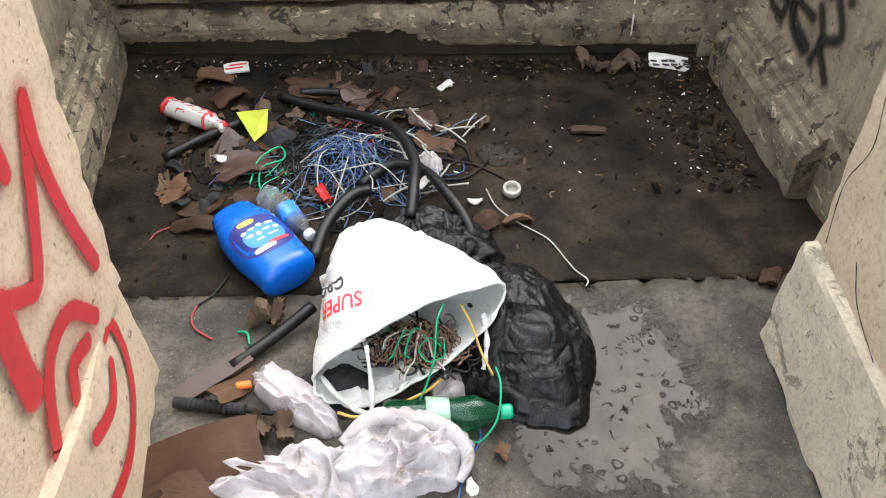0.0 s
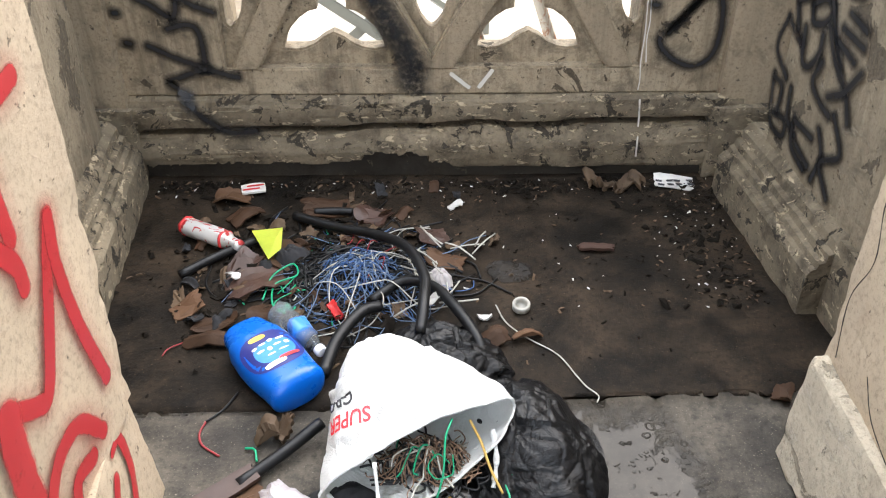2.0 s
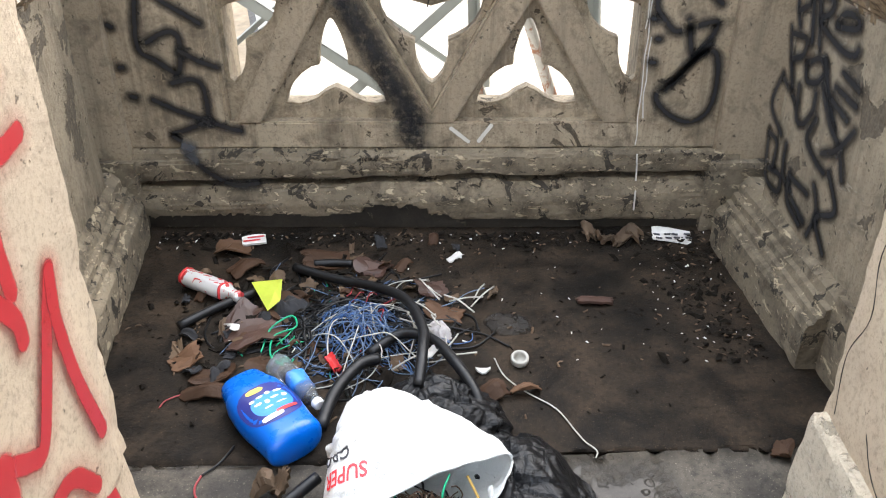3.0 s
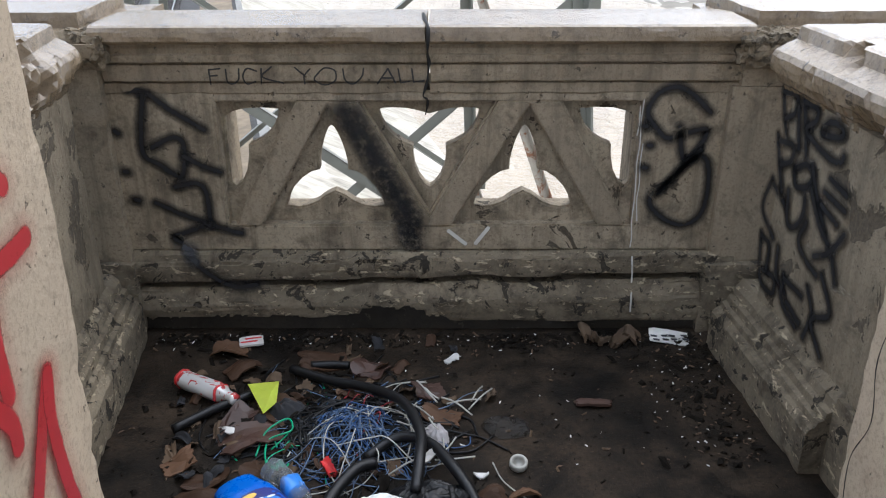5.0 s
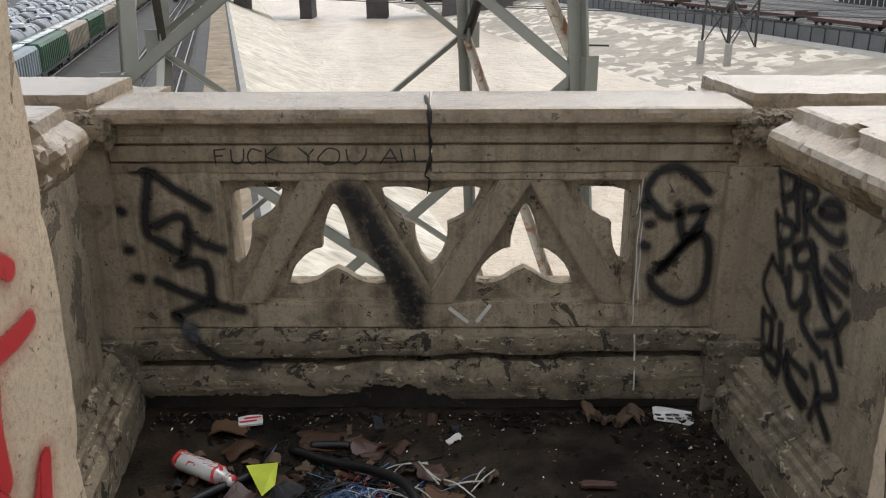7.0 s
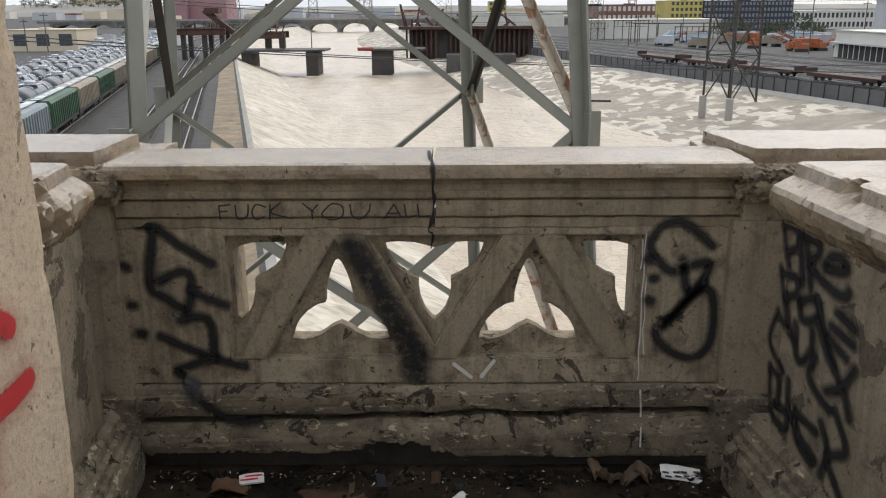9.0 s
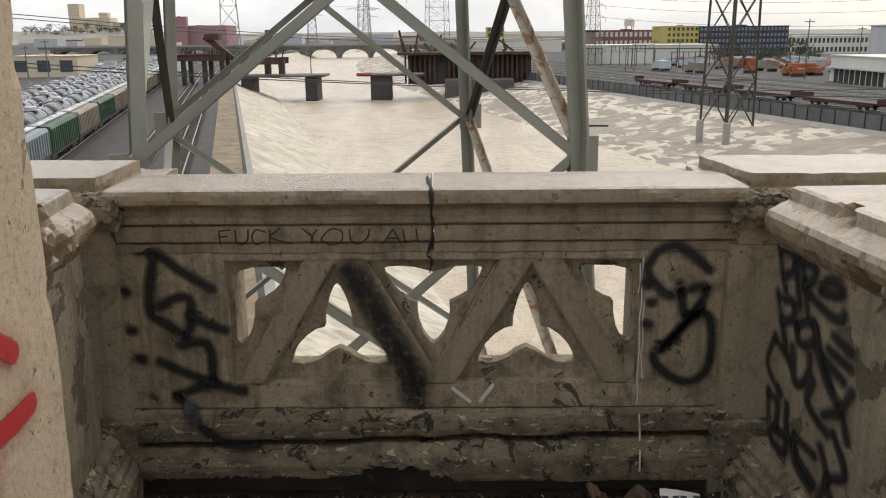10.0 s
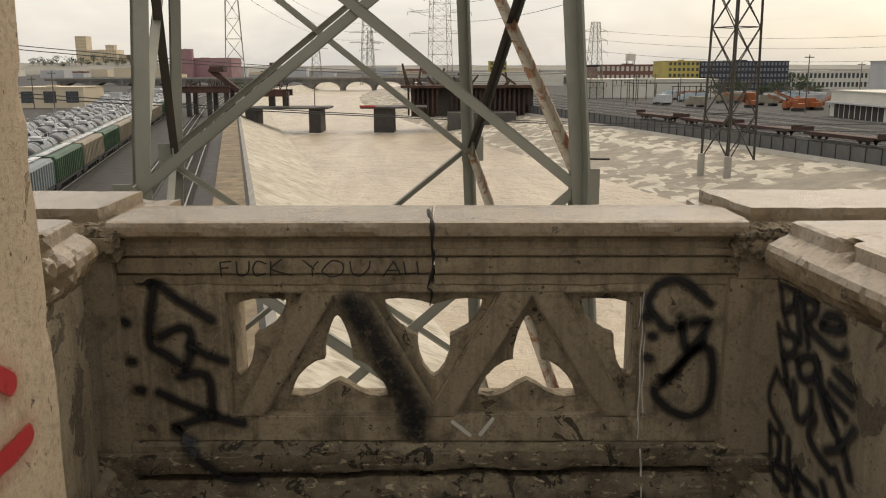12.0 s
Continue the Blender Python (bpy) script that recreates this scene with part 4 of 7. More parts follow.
def track(w, s0, s1, ties=True):
    t = thing("railway_track", "pair of steel rails on ballast beside the river", "track", "railway tracks", "structure")
    part("roadbed", strip(bmesh.new(), w, s0, s1, -12.1, -11.93, 3.2), BALLAST, t)
    for d in (-0.72, 0.72):
        part("rail", strip(bmesh.new(), w + d, s0, s1, -11.8, -11.62, 0.12), RAIL, t)
    if ties:
        bm, s = bmesh.new(), s0
        while s < min(s1, 260):
            x = river_x(w, s)
            box(bm, x - 1.3, x + 1.3, s, s + 0.24, -11.95, -11.82)
            s += 0.62
        tagged(part("tie", bm, TIE, t), kind="stuff")


for w in (-6.0, -10.6):
    track(w, 60, 700)
for w in (-20.5, -25.5, -30.5, -35.5):
    track(w, 60, 600, False)
for w in (97, 103, 109, 116, 124, 132, 142, 156):
    track(w, 40, 520, False)

GRAVEL = grained("tan_gravel", (0.19, 0.142, 0.088), 0.95, 0, 0.5, 2.5, 0.04)
tagged(link_mesh("gravel_path", strip(bmesh.new(), -0.9, 20, 420, -12.1, -11.9, 3.4), GRAVEL), "tan gravel path between tracks and channel", kind="structure")
# ---- freight cars on the near side ----
TANK_BLACK = grained("black_tank_paint", (0.02, 0.021, 0.022), 0.12, 0, 0.4, 1.2)
TANK_WET = grained("wet_dark_tank_paint", (0.045, 0.046, 0.048), 0.18, 0, 0.45, 1.0)
TANK_WHITE = grained("wet_grey_paint", (0.40, 0.40, 0.40), 0.2, 0, 0.45, 1.0)
CAR_GREEN = grained("faded_green_paint", (0.03, 0.07, 0.035), 0.6, 0, 0.5, 1.2)
CAR_TAN = grained("dirty_tan_paint", (0.22, 0.185, 0.135), 0.7, 0, 0.3, 1.2)
CAR_GREY = grained("blue_grey_paint", (0.16, 0.185, 0.19), 0.6, 0, 0.25, 1.2)
UNDER = grained("black_running_gear", (0.03, 0.028, 0.026), 0.8)
RUSTY = grained("rusty_steel", (0.07, 0.033, 0.022), 0.85, 0, 0.5, 1.5, 0.01)
TURN = math.atan(0.25)


def bogies(parent):
    for y in (-6.2, 6.2):
        bm = box(bmesh.new(), -1.2, 1.2, y - 1.5, y + 1.5, 0.55, 0.85)
        for dy in (-0.9, 0.9):
            for x in (-0.8, 0.8):
                lathe(bm, [(0.46, -0.07), (0.46, 0.07)], lying((x - 0.07, y + dy, 0.46), (x + 0.07, y + dy, 0.46)), 14)
        part("bogie", bm, UNDER, parent)


def hopper_car(paint_mat, label):
    e = thing("hopper_car", label, "freight car", "parked freight cars")
    bm = bmesh.new()
    sec = [(-1.55, 1.5), (-1.55, 3.9), (-1.35, 4.2), (1.35, 4.2), (1.55, 3.9), (1.55, 1.5), (0.5, 0.8), (-0.5, 0.8)]
    rings = [[bm.verts.new((x, y, z)) for x, z in sec] for y in (-8, 8)]
    for i in range(8):
        bm.faces.new((rings[0][i], rings[0][(i + 1) % 8], rings[1][(i + 1) % 8], rings[1][i]))
    bm.faces.new(rings[0]), bm.faces.new(rings[1])
    part("body", bm, paint_mat, e)
    for i in range(15):
        y = -7.7 + i * 1.1
        part("side_rib", box(bmesh.new(), 1.55, 1.66, y - 0.06, y + 0.06, 1.5, 3.9), paint_mat, e)
    part("roof_walk", box(bmesh.new(), -0.45, 0.45, -8.1, 8.1, 4.32, 4.38), TANK_WHITE, e)
    for y in (-5.6, -1.9, 1.9, 5.6):
        part("hatch", box(bmesh.new(), -0.35, 0.35, y - 1.2, y + 1.2, 4.2, 4.42), TANK_WHITE, e)
    part("sill", box(bmesh.new(), -1.4, 1.4, -8.4, 8.4, 1.0, 1.35), UNDER, e)
    bogies(e)
    return e


def tank_car(paint_mat, label):
    e = thing("tank_car", label, "freight car", "parked freight cars")
    prof = [(0.3, -7.6), (1.0, -7.45), (1.4, -7.1), (1.52, -6.6), (1.52, 6.6), (1.4, 7.1), (1.0, 7.45), (0.3, 7.6)]
    part("tank", lathe(bmesh.new(), prof, Matrix.Translation((0, 0, 2.75)) @ Matrix.Rotation(radians(-90), 4, "X"), 22), paint_mat, e, smooth=True)
    part("dome", lathe(bmesh.new(), [(0.75, 4.1), (0.75, 4.65), (0.55, 4.78)], Matrix.Identity(4), 14), TANK_WHITE, e)
    for y in (-3.4, 3.4):
        part("band", lathe(bmesh.new(), [(1.55, -0.12), (1.57, 0), (1.55, 0.12)], Matrix.Translation((0, y, 2.75)) @ Matrix.Rotation(radians(-90), 4, "X"), 22), UNDER, e)
    part("walkway", box(bmesh.new(), -1.2, 1.2, -1.3, 1.3, 4.3, 4.36), TANK_WHITE, e)
    for x in (-1.2, 1.2):
        part("railing", tube(bmesh.new(), [(x, -1.3, 4.3), (x, -1.3, 5.2), (x, 1.3, 5.2), (x, 1.3, 4.3)], 0.03, 4, 1), TANK_WHITE, e)
    part("sill", box(bmesh.new(), -1.2, 1.2, -8.3, 8.3, 0.95, 1.3), UNDER, e)
    bogies(e)
    return e


def park(first, w, places):
    for i, s in enumerate(places):
        m = pose(river_x(w, s), s, -11.62, 0, 0, math.degrees(TURN))
        if i == 0:
            first.matrix_basis = m
        else:
            copy_thing(first, m)


green, tan, grey = hopper_car(CAR_GREEN, "faded green covered hopper car on the siding"), hopper_car(CAR_TAN, "dirty tan covered hopper car on the siding"), hopper_car(CAR_GREY, "blue-grey covered hopper car on the siding")
black, white = tank_car(TANK_BLACK, "black tank car with white dome on the siding"), tank_car(TANK_WET, "wet grey tank car on the siding")
park(green, -20.5, (95, 129, 180, 231))
park(tan, -20.5, (112, 146, 163, 197, 214))
park(grey, -20.5, (78, 248, 265))
park(white, -25.5, [90 + 17.2 * i for i in range(0, 14)])
park(black, -30.5, [104 + 17.2 * i for i in range(0, 14)])
park(copy_thing(white, Matrix.Identity(4)), -35.5, [122 + 17.2 * i for i in range(0, 12)])

# ---- the steel lattice mast just beyond the parapet ----
STEEL = grained("grey_green_steel", (0.225, 0.215, 0.17), 0.55, 0.2, 0.22, 3, 0.001)
STEEL_RUST, rnt, rb = material("rust_streaked_steel", (0.3, 0.24, 0.17), 0.7, 0.0, 0.3)
rco = coords(rnt)
scab = ramp(rnt, noise_tex(rnt, coords(rnt, "Object", (2.5, 2.5, 0.8)), 2.2, 8, 0.7, 0.5), 0.50, 0.58)
rcol = mix(rnt, scab, mix(rnt, noise_tex(rnt, rco, 9, 4), (0.33, 0.28, 0.205), (0.22, 0.18, 0.13)), mix(rnt, noise_tex(rnt, rco, 14, 5), (0.24, 0.095, 0.035), (0.10, 0.045, 0.022)))
socket(rnt, rcol, rb.inputs["Base Color"])
socket(rnt, bump(rnt, noise_tex(rnt, rco, 30, 6, 0.7), 0.5, 0.004), rb.inputs["Normal"])
# darker brown copy of the steel, with shade put into its colour
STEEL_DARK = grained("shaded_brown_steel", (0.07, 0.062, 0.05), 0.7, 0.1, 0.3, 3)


def angle_bar(bm, a, b, wide, hint=(0, 1, 0), thick=0.014):
    """A rolled steel angle from a to b."""
    a, b = Vector(a), Vector(b)
    t = (b - a).normalized()
    u = (Vector(hint) - t * Vector(hint).dot(t)).normalized()
    v = t.cross(u)
    for p, q in ((u, v), (v, u)):
        ring = [[bm.verts.new(c + p * i * wide + q * j * thick) for i, j in ((0, 0), (1, 0), (1, 1), (0, 1))] for c in (a, b)]
        for k in range(4):
            bm.faces.new((ring[0][k], ring[0][(k + 1) % 4], ring[1][(k + 1) % 4], ring[1][k]))
        bm.faces.new(ring[0]), bm.faces.new(ring[1])
    return bm


def near_mast():
    e = thing("lattice_mast", "grey-green riveted steel lattice mast beside the bridge", "mast")
    ax, ay = Vector((0.972, 0.233)), Vector((-0.233, 0.972))
    mid = Vector((-3.19, 9.2)) + (ax + ay) * 2.475

    def corner(i, j, z):
        h = 2.60 + (0.25 - z) * 0.055
        p = mid + ax * i * h + ay * j * h
        return Vector((p.x, p.y, z))

    legs = ((-1, -1), (1, -1), (1, 1), (-1, 1))
    for i, j in legs:
        part("leg", angle_bar(bmesh.new(), corner(i, j, -12.3), corner(i, j, 13), 0.185, (-i * 0.972, -i * 0.233, 0), 0.03), STEEL, e)
        part("footing", block(corner(i, j, -12).x - 0.5, corner(i, j, -12).x + 0.5, corner(i, j, -12).y - 0.5, corner(i, j, -12).y + 0.5, -12.6, -11.5, 0.3, 0.01), CURB, e)
    levels = (-8.3, -4.05, 0.15, 4.1, 8.1, 12.1)
    for z0, z1 in zip(levels, levels[1:]):
        for n, (p, q) in enumerate(zip(legs, legs[1:] + legs[:1])):
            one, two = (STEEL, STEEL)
            # side faces: some braces take the darker copy, their shade painted in
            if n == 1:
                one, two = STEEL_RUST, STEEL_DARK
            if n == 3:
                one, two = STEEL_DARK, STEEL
            inw = (mid - Vector(corner(p[0] + q[0], p[1] + q[1], 0).xy))
            hint = (inw.x, inw.y, 0)
            wide = 0.105 if n == 2 else 0.125
            drop, rise = (Vector((0, 0, -0.18)), Vector((0, 0, 0.14))) if n == 2 else (Vector(), Vector())
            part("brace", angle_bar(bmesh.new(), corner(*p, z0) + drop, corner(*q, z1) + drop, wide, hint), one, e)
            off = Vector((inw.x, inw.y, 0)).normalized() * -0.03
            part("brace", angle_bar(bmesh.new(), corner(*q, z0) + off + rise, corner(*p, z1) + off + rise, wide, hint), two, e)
            for k in (p, q):
                c = corner(*k, z0)
                part("gusset", box(bmesh.new(), -0.2, 0.2, -0.012, 0.012, -0.22, 0.22, Matrix.Translation(c - off * 1.4) @ Matrix.Rotation(math.atan2(inw.x, -inw.y) + math.pi, 4, "Z")), STEEL, e)
    for z, reach in ((0.5, 0.3), (1.6, 0.22)):
        part("ladder_bolt", tube(bmesh.new(), [corner(1, -1, z), corner(1, -1, z) + Vector((reach, -0.05, 0))], 0.012, 5, 1), UNDER, e)
    return e


near_mast()


def pylon(x, y, z, high, base, top, arms=(), turn=0.0, label="distant steel transmission tower with cross arms", bar=0.16, panels=9, mat=None):
    """A tapering lattice tower for power lines."""
    mat = mat or STEEL
    e = thing("transmission_tower", label, "pylon", "transmission towers", at=(x, y, z))
    e.rotation_euler = (0, 0, radians(turn))

    def c(i, j, h):
        r = base / 2 + (top - base) / 2 * min(1, h / (high * 0.8))
        return Vector((i * r, j * r, h))

    legs = ((-1, -1), (1, -1), (1, 1), (-1, 1))
    for i, j in legs:
        part("leg", angle_bar(bmesh.new(), c(i, j, 0), c(i, j, high), bar * 1.3, (-i, 0, 0), bar * 0.4), mat, e)
    hs = [high * (1 - (1 - k / panels) ** 1.25) for k in range(panels + 1)]
    for h0, h1 in zip(hs, hs[1:]):
        bm = bmesh.new()
        for p, q in zip(legs, legs[1:] + legs[:1]):
            angle_bar(bm, c(*p, h0), c(*q, h1), bar * 0.7, (0, 0, 1), bar * 0.3)
            angle_bar(bm, c(*q, h0), c(*p, h1), bar * 0.7, (0, 0, 1), bar * 0.3)
            angle_bar(bm, c(*p, h1), c(*q, h1), bar * 0.7, (0, 0, 1), bar * 0.3)
        tagged(part("bracing", bm, mat, e), kind="stuff")
    for h, reach in arms:
        for s in (-1, 1):
            bm = bmesh.new()
            tip = Vector((s * reach, 0, h))
            for j in (-1, 1):
                angle_bar(bm, c(s, j, h), tip, bar * 0.8, (0, 1, 0), bar * 0.4)
                angle_bar(bm, c(s, j, h + 1.4), tip, bar * 0.6, (0, 1, 0), bar * 0.3)
            part("cross_arm", bm, mat, e)
            part("insulator", tube(bmesh.new(), [tip, tip + Vector((0, 0, -1.6))], 0.1, 5, 1), mat, e)
    return e


river_tower = pylon(43.5, 128, -12.3, 44, 5.4, 4.3, ((28, 9), (34, 8), (40, 7)), 28, "dark steel transmission tower standing on the river bank", 0.2, 8, STEEL_DARK)
for i, j in ((-1, -1), (-1, 1)):
    part("footing", lathe(bmesh.new(), [(0.55, -4.5), (0.55, 0.7), (0.45, 0.8)], Matrix.Translation((i * 2.7, j * 2.7, 0)), 14), CURB, river_tower)
pylon(-81, 330, -12, 62, 8.5, 3.2, ((44, 9), (50, 9), (56, 9)), 14)
pylon(-2, 420, -12, 66, 11, 7.2, ((30, 15), (40, 16), (50, 15)), 14, panels=12)
pylon(-63, 700, -12, 56, 11, 6, ((34, 14), (42, 14)), 14, bar=0.25)
pylon(67, 380, -12, 33, 7, 3, ((20, 6), (25, 6), (29, 6)), 14)
pylon(-150, 1000, -12, 60, 12, 6, ((36, 14), (44, 14)), 14, bar=0.3)
pylon(-95, 1100, -12, 60, 12, 6, ((36, 14), (44, 14)), 14, bar=0.3)
CABLE = grained("black_cable", (0.03, 0.03, 0.032), 0.6)


def cable(a, b, sag, r):
    a, b = Vector(a), Vector(b)
    pts = [a.lerp(b, k / 10) - Vector((0, 0, sag * 4 * (k / 10) * (1 - k / 10))) for k in range(11)]
    tagged(link_mesh("power_line", tube(bmesh.new(), pts, r, 5, 2), CABLE), "thin black power cable strung across the river", "cable", "power lines")


cable((-60, 62, 6.5), (34, 170, 1.4), 2.6, 0.045)
cable((-60, 63, 6.1), (34, 171, 1.0), 2.6, 0.045)
cable((-60, 70, 1.0), (75, 96, -6.0), 1.2, 0.05)
cable((-60, 88, 0.4), (90, 150, -8.2), 2.0, 0.06)
for z, dx in ((16, -9), (22, -8), (28, -7)):
    cable((43.5 + dx, 128, z), (-2 - 15, 420, z + 14), 7, 0.06)
    cable((43.5 - dx, 128, z), (140, 60, z + 1), 1.0, 0.045)
for z in (32, 38, 44):
    cable((-81, 330, z), (-63, 700, z - 6), 9, 0.07)
    cable((-72, 330, z), (-30, 40, z + 2), 7, 0.05)
for z in (8, 13, 17):
    cable((73, 380, z), (190, 300, z - 3), 3, 0.06)

# ---- the half-demolished bridge ----
DECK_GREY = grained("dirty_deck_concrete", (0.17, 0.16, 0.145), 0.85, 0, 0.35, 0.8)
RUIN_DECK = grained("sooty_deck_concrete", (0.075, 0.066, 0.058), 0.8, 0, 0.4, 0.8)
PIER_DARK = grained("wet_pier_concrete", (0.045, 0.037, 0.031), 0.8, 0, 0.4, 0.8)


def ruin_left():
    e = thing("ruined_bridge", "half-demolished bridge span with rusty girders over the river", "bridge", "ruined bridge spans")
    part("deck", block(-62, -33, 240, 252, -9.9, -9.3, 1.5, 0.08, 0.3), RUIN_DECK, e)
    part("pier", block(-38.8, -35.4, 241, 251, -20, -9.9, 1.0, 0.06, 0.12), PIER_DARK, e)
    part("pier", block(-57, -54, 241, 251, -20, -9.9, 1.0, 0.06, 0.12), PIER_DARK, e)
    for x, z in ((-50.5, 0), (-46.5, 1)):
        part("column", block(x, x + 1.6, 243, 245, -9.1, -5, 0.6, 0.04), PIER_DARK, e)
    for y in (241, 246, 251):
        for x0, x1, lift in ((-75.5, -61, 0.0), (-57, -45, -1.1)):
            part("girder", box(bmesh.new(), x0, x1, y, y + 0.5, -5.2 + lift, -3.6 + lift), RUSTY, e)
            part("girder_flange", box(bmesh.new(), x0, x1, y - 0.3, y + 0.8, -3.6 + lift, -3.4 + lift), RUSTY, e)
    for x in (-74, -68, -63):
        for y in (242, 249):
            part("trestle", box(bmesh.new(), x, x + 1.2, y, y + 1.2, -12, -5.2), PIER_DARK, e)
    part("chute", box(bmesh.new(), -1, 1, -5, 5, -0.7, 0.7, Matrix.Translation((-63.5, 245, -1.6)) @ Matrix.Rotation(radians(90), 4, "Z") @ Matrix.Rotation(radians(38), 4, "X")), RUSTY, e)
    part("hopper_bin", box(bmesh.new(), -67, -63, 243, 247, 0.6, 2.2), RUSTY, e)
    part("machine", box(box(bmesh.new(), -50.5, -47, 243, 247, -3.4, 0.4), -50, -48, 244, 246, 0.4, 3.2), RUSTY, e)
    random.seed(4)
    bm = bmesh.new()
    for _ in range(40):
        x, a = random.choice((random.uniform(-75, -61), random.uniform(-57, -45))), random.uniform(-0.5, 0.5)
        box(bm, -0.12, 0.12, -0.12, 0.12, 0, random.uniform(0.8, 2.2), Matrix.Translation((x, random.uniform(240, 252), -3.5 if x < -60 else -4.6)) @ Matrix.Rotation(a, 4, "Y"))
    tagged(part("rubble", bm, RUSTY, e), kind="stuff")


def ruin_right():
    e = thing("ruined_bridge", "half-demolished bridge pier with a wall of rusty steel columns", "bridge", "ruined bridge spans")
    part("pier", block(-20.2, -14.4, 241, 250, -20, -9.8, 1.0, 0.08, 0.15), PIER_DARK, e)
    part("deck", block(-24, -5, 240, 251, -9.8, -9.2, 1.6, 0.08, 0.3), RUIN_DECK, e)
    part("red_beam", box(bmesh.new(), -24, -19.5, 239.3, 239.9, -9.3, -8.8), grained("red_lead_paint", (0.42, 0.06, 0.04), 0.7, 0, 0.3, 1), e)
    part("abutment", block(1, 21, 244, 256, -18, -11.2, 1.2, 0.1, 0.2), RUIN_DECK, e)
    part("back_wall", block(-10, 27, 256, 258, -13, -4.4, 1.4, 0.08), PIER_DARK, e)
    for i in range(26):
        x = -11 + i * 1.45
        if i not in (7, 8, 16):
            part("column", box(bmesh.new(), x, x + 0.55, 254.2, 254.9, -12.5, -4.4), RUSTY, e)
    part("top_deck", block(-13, 28, 252, 260, -4.4, -3.5, 1.4, 0.08, 0.25), RUSTY, e)
    random.seed(9)
    for i in range(16):
        x, a, ln = random.uniform(-12, 22), random.uniform(-1.2, 1.2), random.uniform(2, 7)
        part("bent_beam", box(bmesh.new(), -0.3, 0.3, -0.25, 0.25, 0, ln, Matrix.Translation((x, random.uniform(253, 259), -3.6)) @ Matrix.Rotation(a, 4, "Y") @ Matrix.Rotation(random.uniform(-0.3, 0.3), 4, "X")), RUSTY, e)
    part("guard_rail", box(box(bmesh.new(), -13, 28, 252, 252.1, -2.5, -2.4), -13, 28, 252, 252.1, -3.0, -2.9), RUSTY, e)


ruin_left()
ruin_right()
FOAM = grained("churned_foam", (0.50, 0.44, 0.36), 0.8, 0, 0.35, 1.5, 0.1)
random.seed(12)
foam = bmesh.new()
for px, py in ((-37, 240), (-17.3, 240), (2, 243), (10, 243)):
    for _ in range(60):
        x, y, r = px + random.gauss(0, 3.2), py - abs(random.gauss(0, 4)), random.uniform(0.2, 0.9)
        foam.faces.new([foam.verts.new((x + r * 2 * math.cos(k), y + r * 0.7 * math.sin(k), -16.56 + random.uniform(0, 0.06))) for k in (0, 1, 2, 3, 4, 5)])
tagged(link_mesh("foam", foam, FOAM), "pale foam churned up round the bridge piers", "foam", kind="stuff")


def arch_bridge():
    e = thing("arch_bridge", "far concrete arch bridge over the river", "bridge")
    part("deck", box(bmesh.new(), -330, 170, 700, 716, -8.2, -6.6), DECK_GREY, e)
    part("parapet", box(bmesh.new(), -330, 170, 699.5, 700, -6.6, -5.4), CURB, e)
    for i in range(19):
        x = -320 + i * 26
        part("pier", box(bmesh.new(), x, x + 3, 700, 716, -22, -8), DECK_GREY, e)
    for i in range(18):
        x0, pts = -317 + i * 26, []
        for k in range(13):
            a = math.pi * k / 12
            pts.append((x0 + 11.5 - 11.5 * math.cos(a), -16 + 6.5 * math.sin(a)))
        part("arch", pierced_slab(pts + [(x0 + 23, -8), (x0, -8)], [], 701, 715, 0), DECK_GREY, e)


arch_bridge()


# ---- buildings ----
def building(name, label, x0, x1, y0, y1, z1, wall_mat, storeys=0, bays=0, glass=None, roof=None, z0=-12.2, cap=0.8, side=0):
    e = thing(name, label, "building", at=(0, 0, 0))
    part("wall", box(bmesh.new(), x0, x1, y0, y1, z0, z1), wall_mat, e)
    part("roof", box(box(bmesh.new(), x0 - 0.3, x1 + 0.3, y0 - 0.3, y1 + 0.3, z1, z1 + 0.25), x0 + (x1 - x0) * 0.4, x0 + (x1 - x0) * 0.55, y0 + 3, y0 + 6, z1, z1 + cap), roof or wall_mat, e)
    if storeys and bays:
        fh, bw = (z1 - z0) / storeys, (x1 - x0) / bays
        pane = bmesh.new()
        box(pane, -bw * 0.28, bw * 0.28, -0.12, 0.2, -fh * 0.27, fh * 0.27)
        me = bpy.data.meshes.new("window")
        pane.to_mesh(me)
        pane.free()
        me.materials.append(glass or WINDOW)
        for f in range(storeys):
            for b in range(bays):
                o = new("window", me)
                o.location = (x0 + (b + 0.5) * bw, y0, z0 + (f + 0.55) * fh)
                o.parent = e
    return e


WINDOW = grained("dark_window", (0.05, 0.055, 0.06), 0.25, 0, 0.3, 1)
# far windows in beige: distance haze is painted into the glass colour
HAZED_GLASS = grained("hazy_window", (0.40, 0.31, 0.20), 0.5, 0, 0.1, 0.1)
YELLOW = grained("yellow_sheathing", (0.40, 0.32, 0.08), 0.7, 0, 0.2, 0.5)
NAVY = grained("dark_blue_wrap", (0.028, 0.031, 0.043), 0.7, 0, 0.25, 0.4)
OFFWHITE = grained("offwhite_render", (0.55, 0.52, 0.45), 0.8, 0, 0.15, 0.3)
BRICK_FAR = grained("far_brick", (0.20, 0.095, 0.07), 0.85, 0, 0.2, 0.4)
# beige render, lightened to carry some distance haze in its colour
BEIGE = grained("beige_render", (0.54, 0.45, 0.33), 0.8, 0, 0.12, 0.1)
GREY_CLAD = grained("grey_cladding", (0.42, 0.42, 0.42), 0.6, 0, 0.15, 0.4)
PINKRED = grained("red_cladding", (0.30, 0.16, 0.165), 0.7, 0, 0.2, 0.1)
